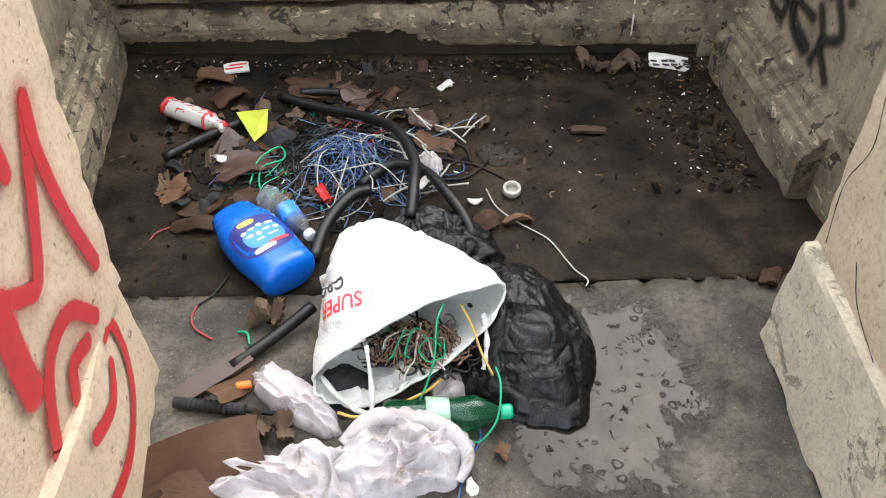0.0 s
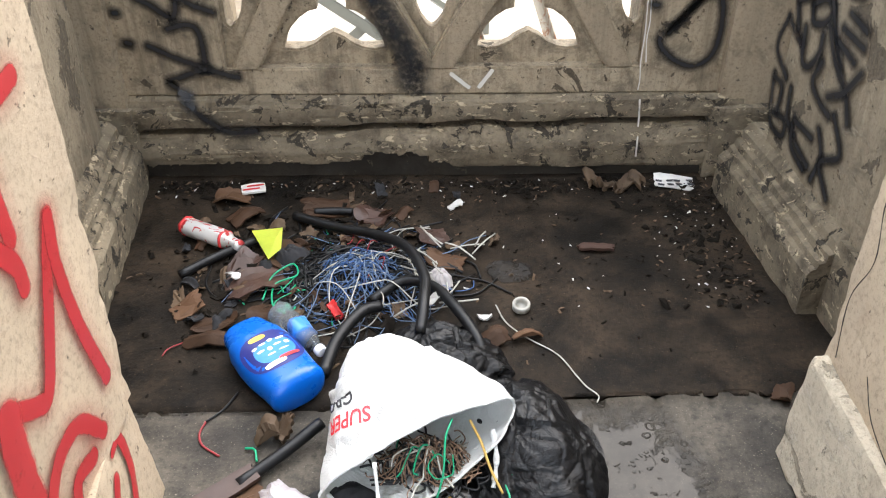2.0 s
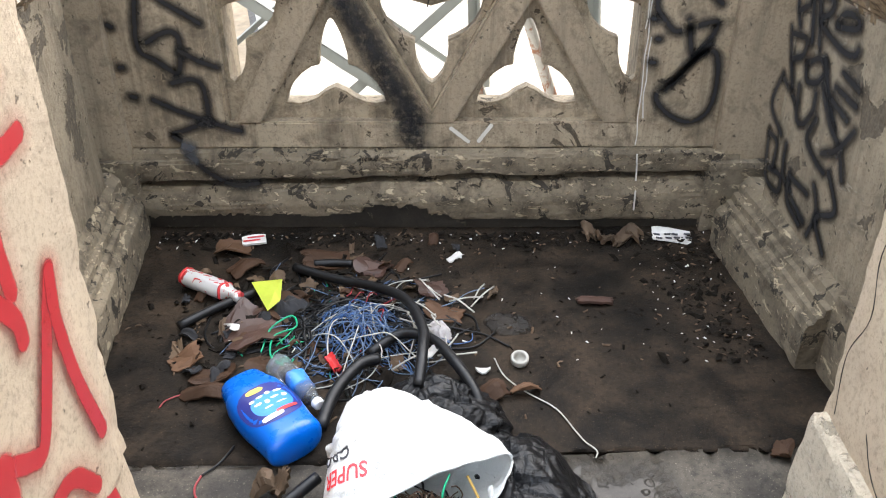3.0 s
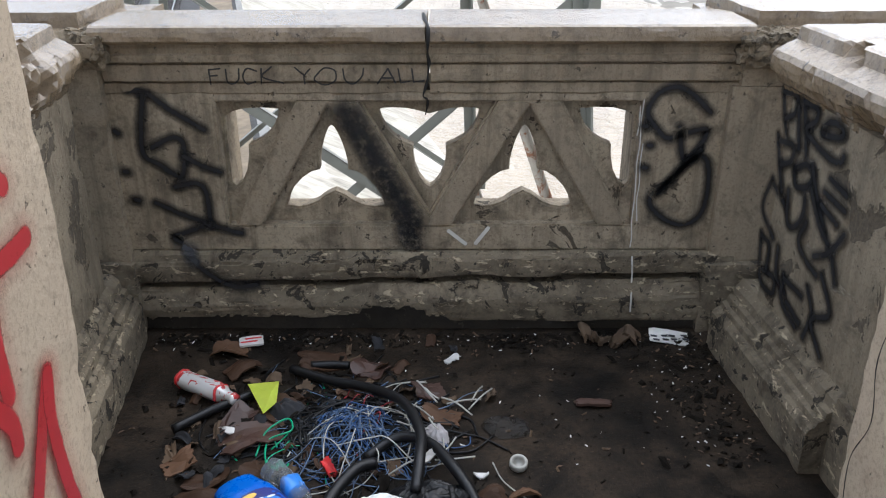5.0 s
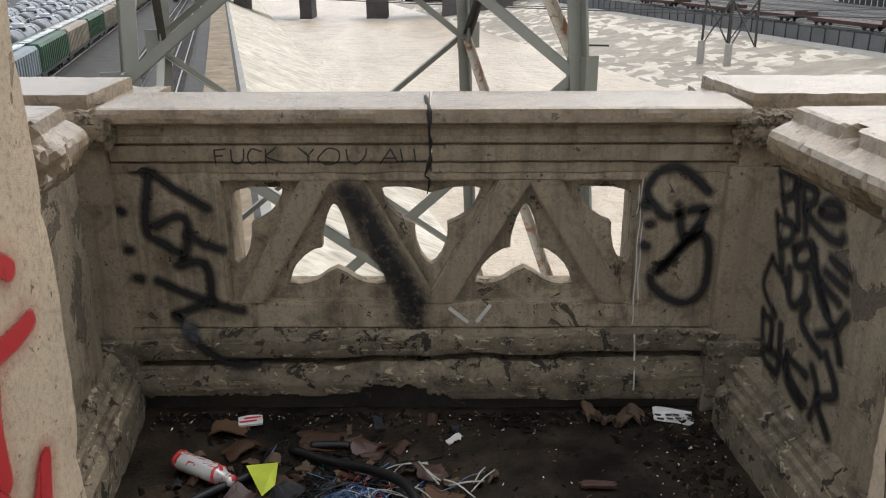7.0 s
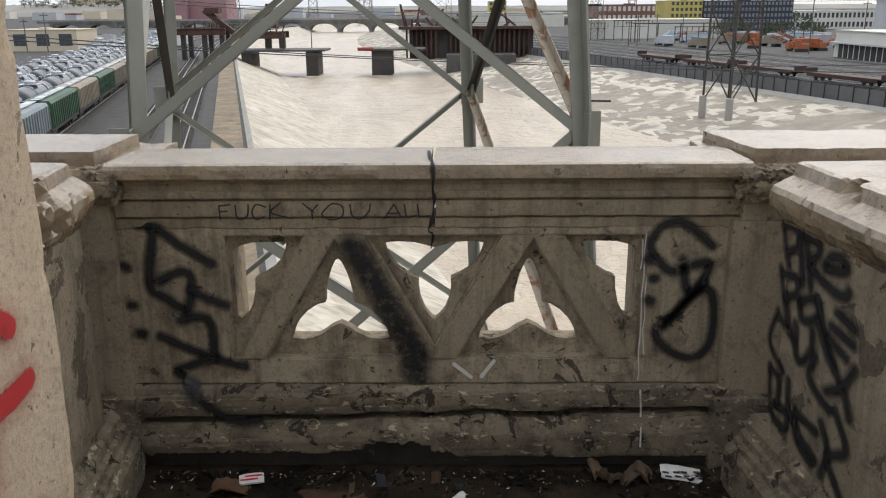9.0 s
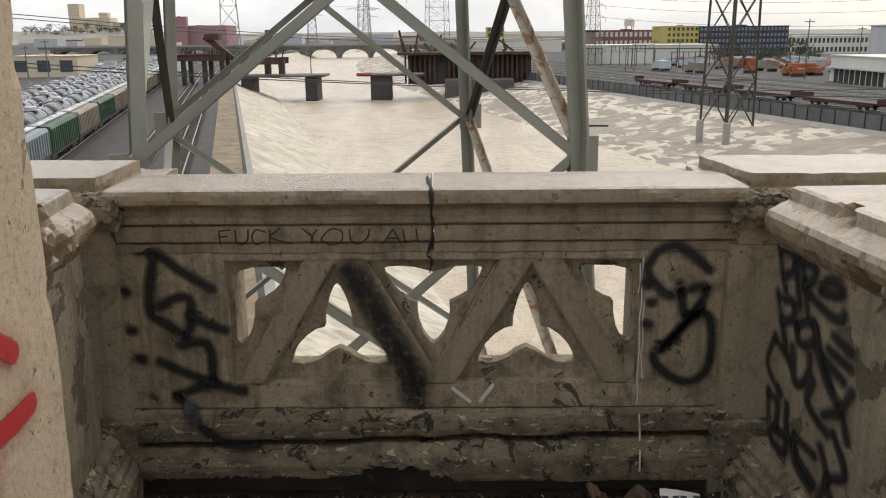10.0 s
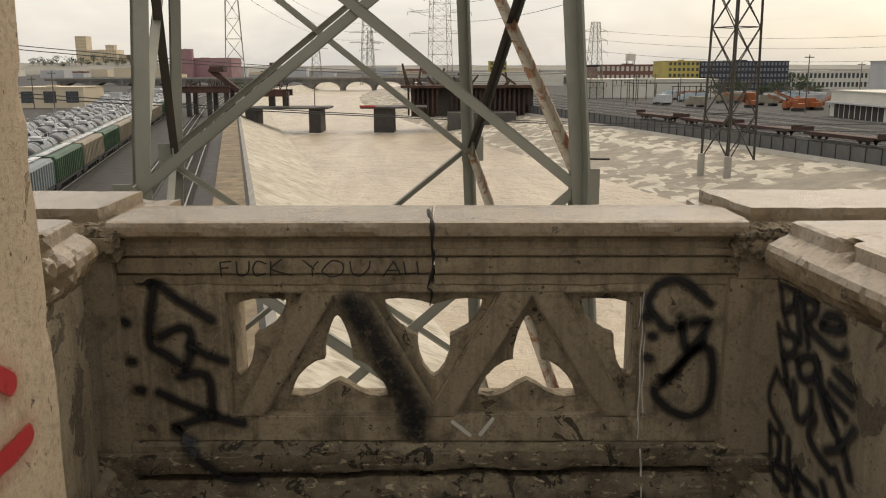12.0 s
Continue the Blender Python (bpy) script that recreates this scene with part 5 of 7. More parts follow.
building("apartment_block", "unfinished yellow apartment block with open windows", 110.5, 126, 420, 450, 4.3, YELLOW, 6, 7)
building("apartment_block", "unfinished apartment block in dark blue wrap", 126.2, 169.5, 419, 450, 4.1, NAVY, 6, 24, grained("grey_wrapped_window", (0.19, 0.195, 0.21), 0.6, 0, 0.3, 0.5))
building("warehouse", "long low off-white warehouse beyond the tracks", 62, 124, 384, 412, -4.0, OFFWHITE)
building("factory", "old red brick factory with a roof tank", 93, 134, 520, 560, 2.9, BRICK_FAR, 3, 14, OFFWHITE)
building("warehouse", "white warehouse with a row of small windows", 205, 262, 520, 560, -1.5, OFFWHITE, 2, 22)
building("warehouse", "grey clad warehouse with white panels", 131, 175, 231, 262, 2.9, GREY_CLAD)
shed = building("warehouse", "low white loading shed with dark bays", 108, 160, 206, 236, -5.0, OFFWHITE)
for y in range(207, 234, 3):
    part("loading_bay", box(bmesh.new(), 107.85, 108.2, y, y + 2.2, -12, -8.4), UNDER, shed, "dark open loading bay")
part("canopy", box(bmesh.new(), 106.6, 108.0, 205.8, 236, -8.3, -7.9), GREY_CLAD, shed)
building("hospital", "distant beige hospital tower on a hill", -1078, -1046, 2500, 2540, 95, BEIGE, 12, 5, HAZED_GLASS)
building("hospital", "distant beige hospital wing on a hill", -1046, -960, 2500, 2560, 56, BEIGE, 6, 10, HAZED_GLASS)
building("hospital", "distant beige hospital wing on a hill", -960, -860, 2520, 2560, 42, BEIGE, 5, 10, HAZED_GLASS)
building("hospital", "distant beige hospital block on a hill", -990, -965, 2498, 2520, 70, BEIGE, 7, 3, HAZED_GLASS)
building("factory", "far red clad building beyond the yards", -372, -300, 1200, 1260, 16, PINKRED)
building("factory", "far red clad tower beyond the yards", -372, -352, 1190, 1199, 28, PINKRED)
building("shed", "small yellowish yard building with a flat roof", -152, -128, 300, 318, -4.8, BEIGE, 1, 3)
building("shed", "low grey yard shed beyond the sidings", -185, -154, 330, 350, -6, GREY_CLAD, 1, 4)
building("shed", "low grey yard shed beyond the sidings", -126, -106, 340, 360, -7, GREY_CLAD, 1, 4)
building("warehouse", "distant pale warehouse across the river", 20, 90, 640, 680, -2.2, OFFWHITE)
building("tower_block", "distant yellow block on the skyline", 48, 66, 900, 930, 8, YELLOW, 4, 4)
tank = thing("roof_tank", "pale water tank on a factory roof", "water tank")
part("drum", lathe(bmesh.new(), [(3.2, 5.5), (3.2, 9.5), (0.6, 11)], Matrix.Translation((118, 540, 0)), 18), OFFWHITE, tank)
for x, y in ((116, 538), (120, 538), (116, 542), (120, 542)):
    part("leg", box(bmesh.new(), x - 0.2, x + 0.2, y - 0.2, y + 0.2, 2.9, 5.6), STEEL_DARK, tank)
random.seed(21)
for i in range(46):
    x = random.uniform(-900, 1100)
    y = random.uniform(900, 1900)
    if abs(x - river_x(36, y)) < 140:
        continue
    w = random.uniform(25, 80)
    building("city_block", "distant low city building", x, x + w, y, y + 30, random.uniform(-7, 3), random.choice((OFFWHITE, GREY_CLAD, BRICK_FAR, BEIGE)), 0, 0)


def ridge(name, label, y, x0, x1, high, mat, seed):
    bm = bmesh.new()
    n = 160
    lo, hi, deep = [], [], []
    for i in range(n + 1):
        x = x0 + (x1 - x0) * i / n
        fade = math.sin(math.pi * min(1, max(0, i / n))) ** 0.5
        h = high * fade * (0.55 + 0.35 * fbm(Vector((i * 0.03, seed, 0)), 4) + 0.10 * fbm(Vector((i * 0.4, seed, 2)), 3))
        lo.append(bm.verts.new((x, y - 250, -12.5))), hi.append(bm.verts.new((x, y, max(-12, h)))), deep.append(bm.verts.new((x, y + 500, -12.5)))
    for a, b in ((lo, hi), (hi, deep)):
        for i in range(n):
            bm.faces.new((a[i], a[i + 1], b[i + 1], b[i]))
    tagged(link_mesh(name, bm, mat), label, kind="structure")


HILL = grained("hazy_hillside", (0.20, 0.188, 0.158), 0.9, 0, 0.3, 0.02)
ridge("backdrop_hill", "low hazy hillside with trees behind the yards", 2440, -1900, -500, 34, HILL, 3)
ridge("backdrop_hill", "long low hazy ridge on the skyline", 4600, -4200, 4200, 26, HILL, 7)
LEAF = grained("dull_green_leaf", (0.055, 0.075, 0.035), 0.8, 0, 0.4, 3)
BARK = grained("grey_bark", (0.12, 0.10, 0.08), 0.9, 0, 0.3, 6)


def tree(x, y, z, high, wide, seed, label="dark green tree beyond the rail yard"):
    random.seed(seed)
    e = thing("tree", label, "tree", "yard trees")
    bm = tube(bmesh.new(), [(x, y, z), (x + 0.02 * high, y, z + high * 0.35), (x, y, z + high * 0.7)], high * 0.035, 7, 3, lambda t: 1 - 0.7 * t)
    for k in range(6):
        a = k * 1.05
        tube(bm, [(x, y, z + high * 0.35), (x + math.cos(a) * wide * 0.3, y + math.sin(a) * wide * 0.3, z + high * 0.6), (x + math.cos(a) * wide * 0.42, y + math.sin(a) * wide * 0.42, z + high * 0.75)], high * 0.015, 5, 2, lambda t: 1 - 0.6 * t)
    part("trunk", bm, BARK, e)
    bm = bmesh.new()
    hubs = [(random.gauss(0, wide * 0.22), random.gauss(0, wide * 0.22), random.uniform(0.45, 0.92) * high) for _ in range(14)]
    for _ in range(520):
        h = random.choice(hubs)
        c = Vector((x + h[0] + random.gauss(0, wide * 0.10), y + h[1] + random.gauss(0, wide * 0.10), z + h[2] + random.gauss(0, high * 0.06)))
        m = Matrix.Translation(c) @ Euler((random.uniform(0, 6), random.uniform(0, 6), random.uniform(0, 6))).to_matrix().to_4x4()
        s = wide * random.uniform(0.02, 0.05)
        bm.faces.new([bm.verts.new(m @ Vector(p)) for p in ((-s, 0, 0), (0, s * 0.6, s * 0.2), (s, 0, 0), (0, -s * 0.6, s * 0.2))])
    tagged(part("crown", bm, LEAF, e), kind="stuff")


for i, (x, y, h, w) in enumerate(((112, 350, 7, 9), (121, 352, 8, 10), (131, 348, 6.5, 9), (139, 352, 7.5, 11), (147, 346, 6, 9), (152, 350, 6, 10), (-118, 330, 6, 7), (-100, 420, 7, 9), (178, 420, 9, 12), (190, 470, 12, 10))):
    tree(x, y, -12, h, w, 40 + i)
for i in range(22):
    tree(-1150 + i * 17, 2380, 6 + 5 * math.sin(i * 2.1), 26 + 6 * math.sin(i * 3.3), 22, 70 + i, "hazy tree on the far hillside")

# ---- far-bank fence, flat wagons, poles and yard clutter ----
FENCE = grained("dark_fence_mesh", (0.10, 0.10, 0.098), 0.8, 0, 0.25, 1)
fence = thing("fence", "dark mesh fence along the top of the far bank", "fence")
part("mesh_panel", strip(bmesh.new(), 89.2, 30, 420, -11.8, -9.7, 0.05), FENCE, fence)
part("top_rail", strip(bmesh.new(), 89.2, 30, 420, -9.7, -9.6, 0.1), UNDER, fence)
post = bmesh.new()
box(post, -0.06, 0.06, -0.06, 0.06, 0, 2.5)
post_mesh = bpy.data.meshes.new("post")
post.to_mesh(post_mesh)
post.free()
post_mesh.materials.append(UNDER)
for i in range(110):
    o = new("post", post_mesh)
    s = 40 + i * 3.0
    o.location, o.parent = (river_x(89.1, s), s, -12), fence


def flat_wagon():
    e = thing("flat_wagon", "empty rust-brown flat wagon on the far tracks", "freight car", "flat wagons")
    part("deck", box(bmesh.new(), -1.4, 1.4, -10, 10, 1.1, 1.35), RUSTY, e)
    part("side_sill", box(box(bmesh.new(), 1.4, 1.5, -9, 9, 0.7, 1.35), -1.5, -1.4, -9, 9, 0.7, 1.35), RUSTY, e)
    for y in (-9.8, 9.8):
        part("bulkhead", box(bmesh.new(), -1.3, 1.3, y - 0.15, y + 0.15, 1.35, 2.1), RUSTY, e)
    bogies(e)
    return e


park(flat_wagon(), 109, (128, 150, 172, 194, 216))
ORANGE = grained("orange_machine_paint", (0.33, 0.095, 0.03), 0.5, 0, 0.25, 2)
TARP = grained("blue_white_tarp", (0.42, 0.50, 0.54), 0.6, 0, 0.3, 1)


def excavator(x, y, turn, mat):
    e = thing("crane_machine", "orange lattice-boom machine parked in the yard", "machine", "yard machines", at=(x, y, -12))
    e.rotation_euler = (0, 0, radians(turn))
    for s in (-1.2, 1.2):
        part("track", box(bmesh.new(), s - 0.3, s + 0.3, -2, 2, 0, 0.9), UNDER, e)
    part("cab", box(box(bmesh.new(), -1.3, 1.3, -1.8, 1.6, 1.0, 2.4), -1.3, -0.2, 0.2, 1.6, 2.4, 3.3), mat, e)
    bm = bmesh.new()
    for dx in (-0.5, 0.5):
        angle_bar(bm, (dx, 1.5, 1.6), (dx, 9, 4.6), 0.25, (1, 0, 0), 0.2)
        angle_bar(bm, (dx, 1.5, 2.4), (dx, 9, 5.2), 0.25, (1, 0, 0), 0.2)
    for k in range(7):
        t = k / 6
        angle_bar(bm, (-0.5, 1.5 + 7.5 * t, 1.6 + 3 * t), (0.5, 1.5 + 7.5 * min(1, t + 0.12), 2.4 + 2.8 * t), 0.15, (0, 0, 1), 0.1)
    part("boom", bm, mat, e)


for x, y, a in ((110, 262, 70), (118, 268, -60), (126, 300, 95), (104, 286, 80)):
    excavator(x, y, a, ORANGE)


def truck(x, y, turn, mat, label):
    e = thing("parked_truck", label, "truck", "parked trucks", at=(x, y, -12))
    e.rotation_euler = (0, 0, radians(turn))
    part("box_body", box(bmesh.new(), -1.2, 1.2, -5, 3, 1.1, 3.8), mat, e)
    part("cab", box(box(bmesh.new(), -1.15, 1.15, 3.2, 5.2, 0.7, 2.2), -1.1, 1.1, 3.2, 4.6, 2.2, 2.9), mat, e)
    for wy in (-3.6, -2.4, 4.2):
        part("wheel", lathe(bmesh.new(), [(0.5, -1.25), (0.5, 1.25)], Matrix.Translation((0, wy, 0.5)) @ Matrix.Rotation(radians(90), 4, "Y"), 12), UNDER, e)


random.seed(33)
for i in range(26):
    truck(random.uniform(78, 150), random.uniform(268, 368), random.choice((80, 95, 14, 100)), random.choice((TANK_WHITE, GREY_CLAD, TARP, ORANGE, CAR_TAN)), "small parked truck or trailer in the far yard")
for i in range(14):
    ty = random.uniform(285, 420)
    truck(river_x(-42 - random.uniform(0, 60), ty), ty, random.choice((80, 14, 100)), random.choice((TANK_WHITE, GREY_CLAD, TARP, UNDER)), "parked truck beyond the rail sidings")


def pole(x, y, high, arm=1.4):
    e = thing("utility_pole", "dark timber utility pole with a cross arm", "pole", "utility poles")
    part("shaft", tube(bmesh.new(), [(x, y, -12), (x, y, -12 + high)], 0.2, 7, 1, lambda t: 1 - 0.3 * t), BARK, e)
    part("cross_arm", box(bmesh.new(), x - arm, x + arm, y - 0.1, y + 0.1, -12 + high - 0.9, -12 + high - 0.65), BARK, e)


for x, y, h in ((68, 300, 11), (66, 305, 9), (107, 250, 17), (82, 330, 11), (92, 330, 11), (147, 300, 15), (-134, 290, 13), (-142, 292, 11), (-122, 350, 10), (36, 320, 13), (52, 340, 9), (-46, 300, 9)):
    pole(x, y, h)
for gx, gy, span, rise in ((70, 352, 14, 8.5), (88, 326, 18, 6.4), (112, 356, 22, 8.0), (58, 372, 12, 7.2), (128, 330, 14, 6.0)):
    frame_row = thing("substation_frame", "steel busbar frame with insulators in the substation yard", "gantry", "substation frames", at=(gx, gy, -12))
    for k in range(5):
        part("post", box(bmesh.new(), k * span / 4 - 0.15, k * span / 4 + 0.15, -0.15, 0.15, 0, rise), STEEL_DARK, frame_row)
        part("insulator", lathe(bmesh.new(), [(0.12, rise - 2.0), (0.2, rise - 1.5), (0.12, rise - 1.0), (0.2, rise - 0.6), (0.1, rise - 0.3)], Matrix.Translation((k * span / 4 + span / 9, 0, 0)), 8), BRICK_FAR, frame_row)
    part("beam", box(box(bmesh.new(), -0.5, span + 0.5, -0.15, 0.15, rise - 0.3, rise), -0.5, span + 0.5, -0.1, 0.1, rise - 2.6, rise - 2.45), STEEL_DARK, frame_row)
gantry = thing("signal_gantry", "steel frame gantry in the substation yard", "gantry")
for x in range(76, 122, 9):
    part("post", box(bmesh.new(), x - 0.2, x + 0.2, 339.8, 340.2, -12, -4.6), STEEL_DARK, gantry)
part("beam", box(bmesh.new(), 75, 122, 339.8, 340.2, -4.9, -4.5), STEEL_DARK, gantry)


# all of the outside bears a little to the west of square with the bridge
BEARING = Matrix.Rotation(radians(0.52), 4, "Z")
for ob in set(bpy.data.objects) - NEARBY:
    if ob.parent is None:
        ob.matrix_basis = BEARING @ ob.matrix_basis

# ---- the litter heap ----
BLACK_PLASTIC, knt, kb = material("black_bin_liner", (0.005, 0.005, 0.0055), 0.3, 0, 0.28)
kco = coords(knt)
crimp = calc(knt, "ABSOLUTE", calc(knt, "SUBTRACT", noise_tex(knt, kco, 14, 5, 0.62, 1.4), 0.5))
pucker = calc(knt, "ABSOLUTE", calc(knt, "SUBTRACT", noise_tex(knt, coords(knt, "Object", (1, 2.2, 1)), 38, 4, 0.6, 1.0), 0.5))
socket(knt, bump(knt, calc(knt, "ADD", crimp, calc(knt, "MULTIPLY", pucker, 0.25)), 0.8, 0.013), kb.inputs["Normal"])
socket(knt, calc(knt, "ADD", calc(knt, "MULTIPLY", noise_tex(knt, kco, 9, 5, 0.6), 0.35), 0.14), kb.inputs["Roughness"])
HOSE_BLACK = grained("black_rubber_hose", (0.007, 0.007, 0.0075), 0.42, 0, 0.3, 30, 0.0008, 0.3)
BAG_WHITE, bnt, bb = material("white_carrier_plastic", (0.80, 0.80, 0.77), 0.38)
bb.inputs["Subsurface Weight"].default_value = 0.08
bb.inputs["Subsurface Radius"].default_value = (0.02, 0.02, 0.02)
bco = coords(bnt)
socket(bnt, mix(bnt, ramp(bnt, noise_tex(bnt, bco, 14, 8, 0.7, 0.4), 0.55, 0.8), (0.60, 0.61, 0.59), (0.44, 0.43, 0.39)), bb.inputs["Base Color"])
socket(bnt, bump(bnt, calc(bnt, "ABSOLUTE", calc(bnt, "SUBTRACT", noise_tex(bnt, bco, 12, 6, 0.62, 1.4), 0.5)), 0.9, 0.022), bb.inputs["Normal"])
CLOTH, cnt, cb = material("grubby_white_towel", (0.6, 0.58, 0.6), 0.95, 0, 0.1)
cco = coords(cnt)
cc = mix(cnt, ramp(cnt, noise_tex(cnt, cco, 9, 7, 0.65, 0.4), 0.4, 0.62), (0.50, 0.475, 0.485), (0.33, 0.305, 0.31))
cc = mix(cnt, calc(cnt, "MULTIPLY", ramp(cnt, noise_tex(cnt, cco, 17, 9, 0.7, 0.5), 0.58, 0.68), 0.8), cc, (0.22, 0.15, 0.10))
cc = mix(cnt, calc(cnt, "MULTIPLY", ramp(cnt, noise_tex(cnt, cco, 120, 3, 0.6), 0.62, 0.7), 0.5), cc, (0.10, 0.09, 0.09))
socket(cnt, cc, cb.inputs["Base Color"])
socket(cnt, bump(cnt, noise_tex(cnt, cco, 420, 3, 0.6), 0.7, 0.002), cb.inputs["Normal"])
CLOTH_DARK = grained("dark_grey_cloth", (0.018, 0.018, 0.02), 0.95, 0, 0.4, 40, 0.003)
CLOTH_GREY = grained("pale_grey_cloth", (0.40, 0.37, 0.36), 0.95, 0, 0.3, 50, 0.003)
JUG_BLUE = grained("glossy_blue_plastic", (0.0, 0.10, 0.48), 0.28, 0, 0.12, 12, 0.0006)
NAVY_LABEL = grained("navy_label", (0.015, 0.02, 0.16), 0.35, 0, 0.2, 30)
WHITE_LABEL = grained("white_label", (0.72, 0.72, 0.74), 0.4, 0, 0.15, 40)
YELLOW_LABEL = grained("yellow_label", (0.75, 0.48, 0.08), 0.4, 0, 0.2, 40)
RED_LABEL = grained("red_label", (0.55, 0.03, 0.03), 0.4, 0, 0.2, 40)
SKY_LABEL = grained("sky_blue_label", (0.03, 0.20, 0.62), 0.35, 0, 0.25, 40)
ALUMINIUM = grained("scuffed_white_can", (0.66, 0.65, 0.63), 0.38, 0.35, 0.2, 35, 0.001)
ant = ALUMINIUM.node_tree
ab = ant.nodes["Principled BSDF"]
aco = coords(ant)
blot = ramp(ant, noise_tex(ant, aco, 22, 4, 0.6, 0.6), 0.55, 0.57)
socket(ant, mix(ant, blot, (0.66, 0.65, 0.63), (0.50, 0.05, 0.05)), ab.inputs["Base Color"])
HI_VIS = grained("fluorescent_yellow_paper", (0.72, 0.80, 0.10), 0.7, 0, 0.15, 30)
PAPER = grained("wet_white_paper", (0.66, 0.64, 0.60), 0.7, 0, 0.25, 40)
CARD = grained("sodden_brown_card", (0.052, 0.027, 0.0145), 0.65, 0, 0.55, 14, 0.004, 0.2)
CARD_PALE = grained("pale_brown_card", (0.105, 0.057, 0.032), 0.7, 0, 0.5, 16, 0.004, 0.2)
WOOD_WET = grained("wet_brown_wood", (0.058, 0.029, 0.02), 0.5, 0, 0.4, 20, 0.002)
LITTER_DARK = grained("black_leaf_litter", (0.013, 0.0105, 0.008), 0.9, 0, 0.5, 30, 0.004, 0.08)
LITTER_BROWN = grained("brown_leaf_litter", (0.10, 0.062, 0.033), 0.8, 0, 0.5, 30, 0.004)
WIRE_BLUE = grained("blue_wire", (0.03, 0.085, 0.22), 0.45, 0, 0.3, 40)
WIRE_PALE = grained("pale_blue_wire", (0.10, 0.15, 0.24), 0.45, 0, 0.3, 40)
WIRE_WHITE = grained("white_wire", (0.38, 0.365, 0.32), 0.5, 0, 0.25, 40)
WIRE_GREEN = grained("green_wire", (0.0, 0.28, 0.13), 0.4, 0, 0.2, 40)
WIRE_RED = grained("red_wire", (0.26, 0.025, 0.03), 0.45, 0, 0.2, 40)
WIRE_BROWN = grained("brown_wire", (0.17, 0.10, 0.06), 0.6, 0, 0.3, 40)
WIRE_YELLOW = grained("ochre_cord", (0.52, 0.33, 0.08), 0.6, 0, 0.2, 40)
CLEAR, clnt, clb = material("clear_bottle_plastic", (0.85, 0.9, 0.92), 0.2)
clb.inputs["Transmission Weight"].default_value, clb.inputs["IOR"].default_value = 0.92, 1.25
socket(clnt, bump(clnt, noise_tex(clnt, coords(clnt), 45, 5, 0.6), 0.8, 0.006), clb.inputs["Normal"])
GREEN_PET, gnt, gb = material("green_bottle_plastic", (0.02, 0.14, 0.07), 0.12)
gb.inputs["Transmission Weight"].default_value, gb.inputs["IOR"].default_value = 0.75, 1.35
GREEN_CAP = material("green_cap", (0.0, 0.30, 0.16), 0.35)[0]
WHITE_CAP = material("white_cap", (0.75, 0.75, 0.74), 0.35)[0]
ORANGE_CAP = material("orange_cap", (0.75, 0.16, 0.02), 0.4)[0]


def ridged(p, octaves=4):
    return 1 - 2 * abs(noise.fractal(p, 0.8, 2.2, octaves))


def heap(cx, cy, rx, ry, high, seed, turn=0.0, fold=7.0, crease=0.5, power=2.2, rings=46, spokes=96, ragged_edge=0.18, under=0.0, facets=0.0):
    """A crumpled sheet lying over something: a mound with folds, creases and an uneven hem."""
    bm = bmesh.new()
    c, s = math.cos(radians(turn)), math.sin(radians(turn))
    grid = []
    for i in range(rings + 1):
        r = i / rings
        row = []
        for k in range(spokes):
            a = k * math.tau / spokes
            hem = 1 + ragged_edge * r * r * noise.fractal(Vector((math.cos(a) * 1.2, math.sin(a) * 1.2, seed)), 1.0, 2.0, 2)
            u, v = r * hem * math.cos(a), r * hem * math.sin(a)
            x, y = cx + rx * u * c - ry * v * s, cy + rx * u * s + ry * v * c
            q = Vector((x * fold + seed * 3, y * fold - seed, seed))
            q += Vector((noise.noise(q * 0.6), noise.noise(q * 0.6 + Vector((7, 7, 7))), 0)) * 0.9
            body = max(0.0, 1 - r ** power)
            z = high * body * (1 - crease + crease * (0.5 + 0.5 * ridged(q))) + high * 0.12 * noise.noise(q * 3.1) * body + 0.004
            if facets:
                dist, seeds = noise.voronoi(Vector((x * facets, y * facets, seed)) + Vector((noise.noise(q), noise.noise(q + Vector((4, 4, 4))), 0)) * 0.5)
                g = Vector((x * facets, y * facets, seed)) - seeds[0]
                z += body ** 0.5 * high * 0.11 * (g.x * noise.noise(seeds[0] * 5.3) + g.y * noise.noise(seeds[0] * 5.3 + Vector((9, 9, 9)))) * 2.0 + body * high * 0.05 * min(1, (dist[1] - dist[0]) * 3)
            side = 0.012 * noise.noise(q * 1.7)
            row.append(bm.verts.new((x + side, y + 0.012 * noise.noise(q * 1.7 + Vector((3, 0, 5))), max(0.002, z + under))))
        grid.append(row)
    for a, b in zip(grid[1:], grid[2:]):
        for k in range(spokes):
            bm.faces.new((a[k], a[(k + 1) % spokes], b[(k + 1) % spokes], b[k]))
    hub = bm.verts.new(sum((v.co for v in grid[1]), Vector()) / spokes)
    for k in range(spokes):
        bm.faces.new((hub, grid[1][k], grid[1][(k + 1) % spokes]))
    for v in grid[0]:
        bm.verts.remove(v)
    low = [bm.verts.new((v.co.x, v.co.y, 0.0)) for v in grid[-1]]
    for k in range(spokes):
        bm.faces.new((grid[-1][k], grid[-1][(k + 1) % spokes], low[(k + 1) % spokes], low[k]))
    return bm


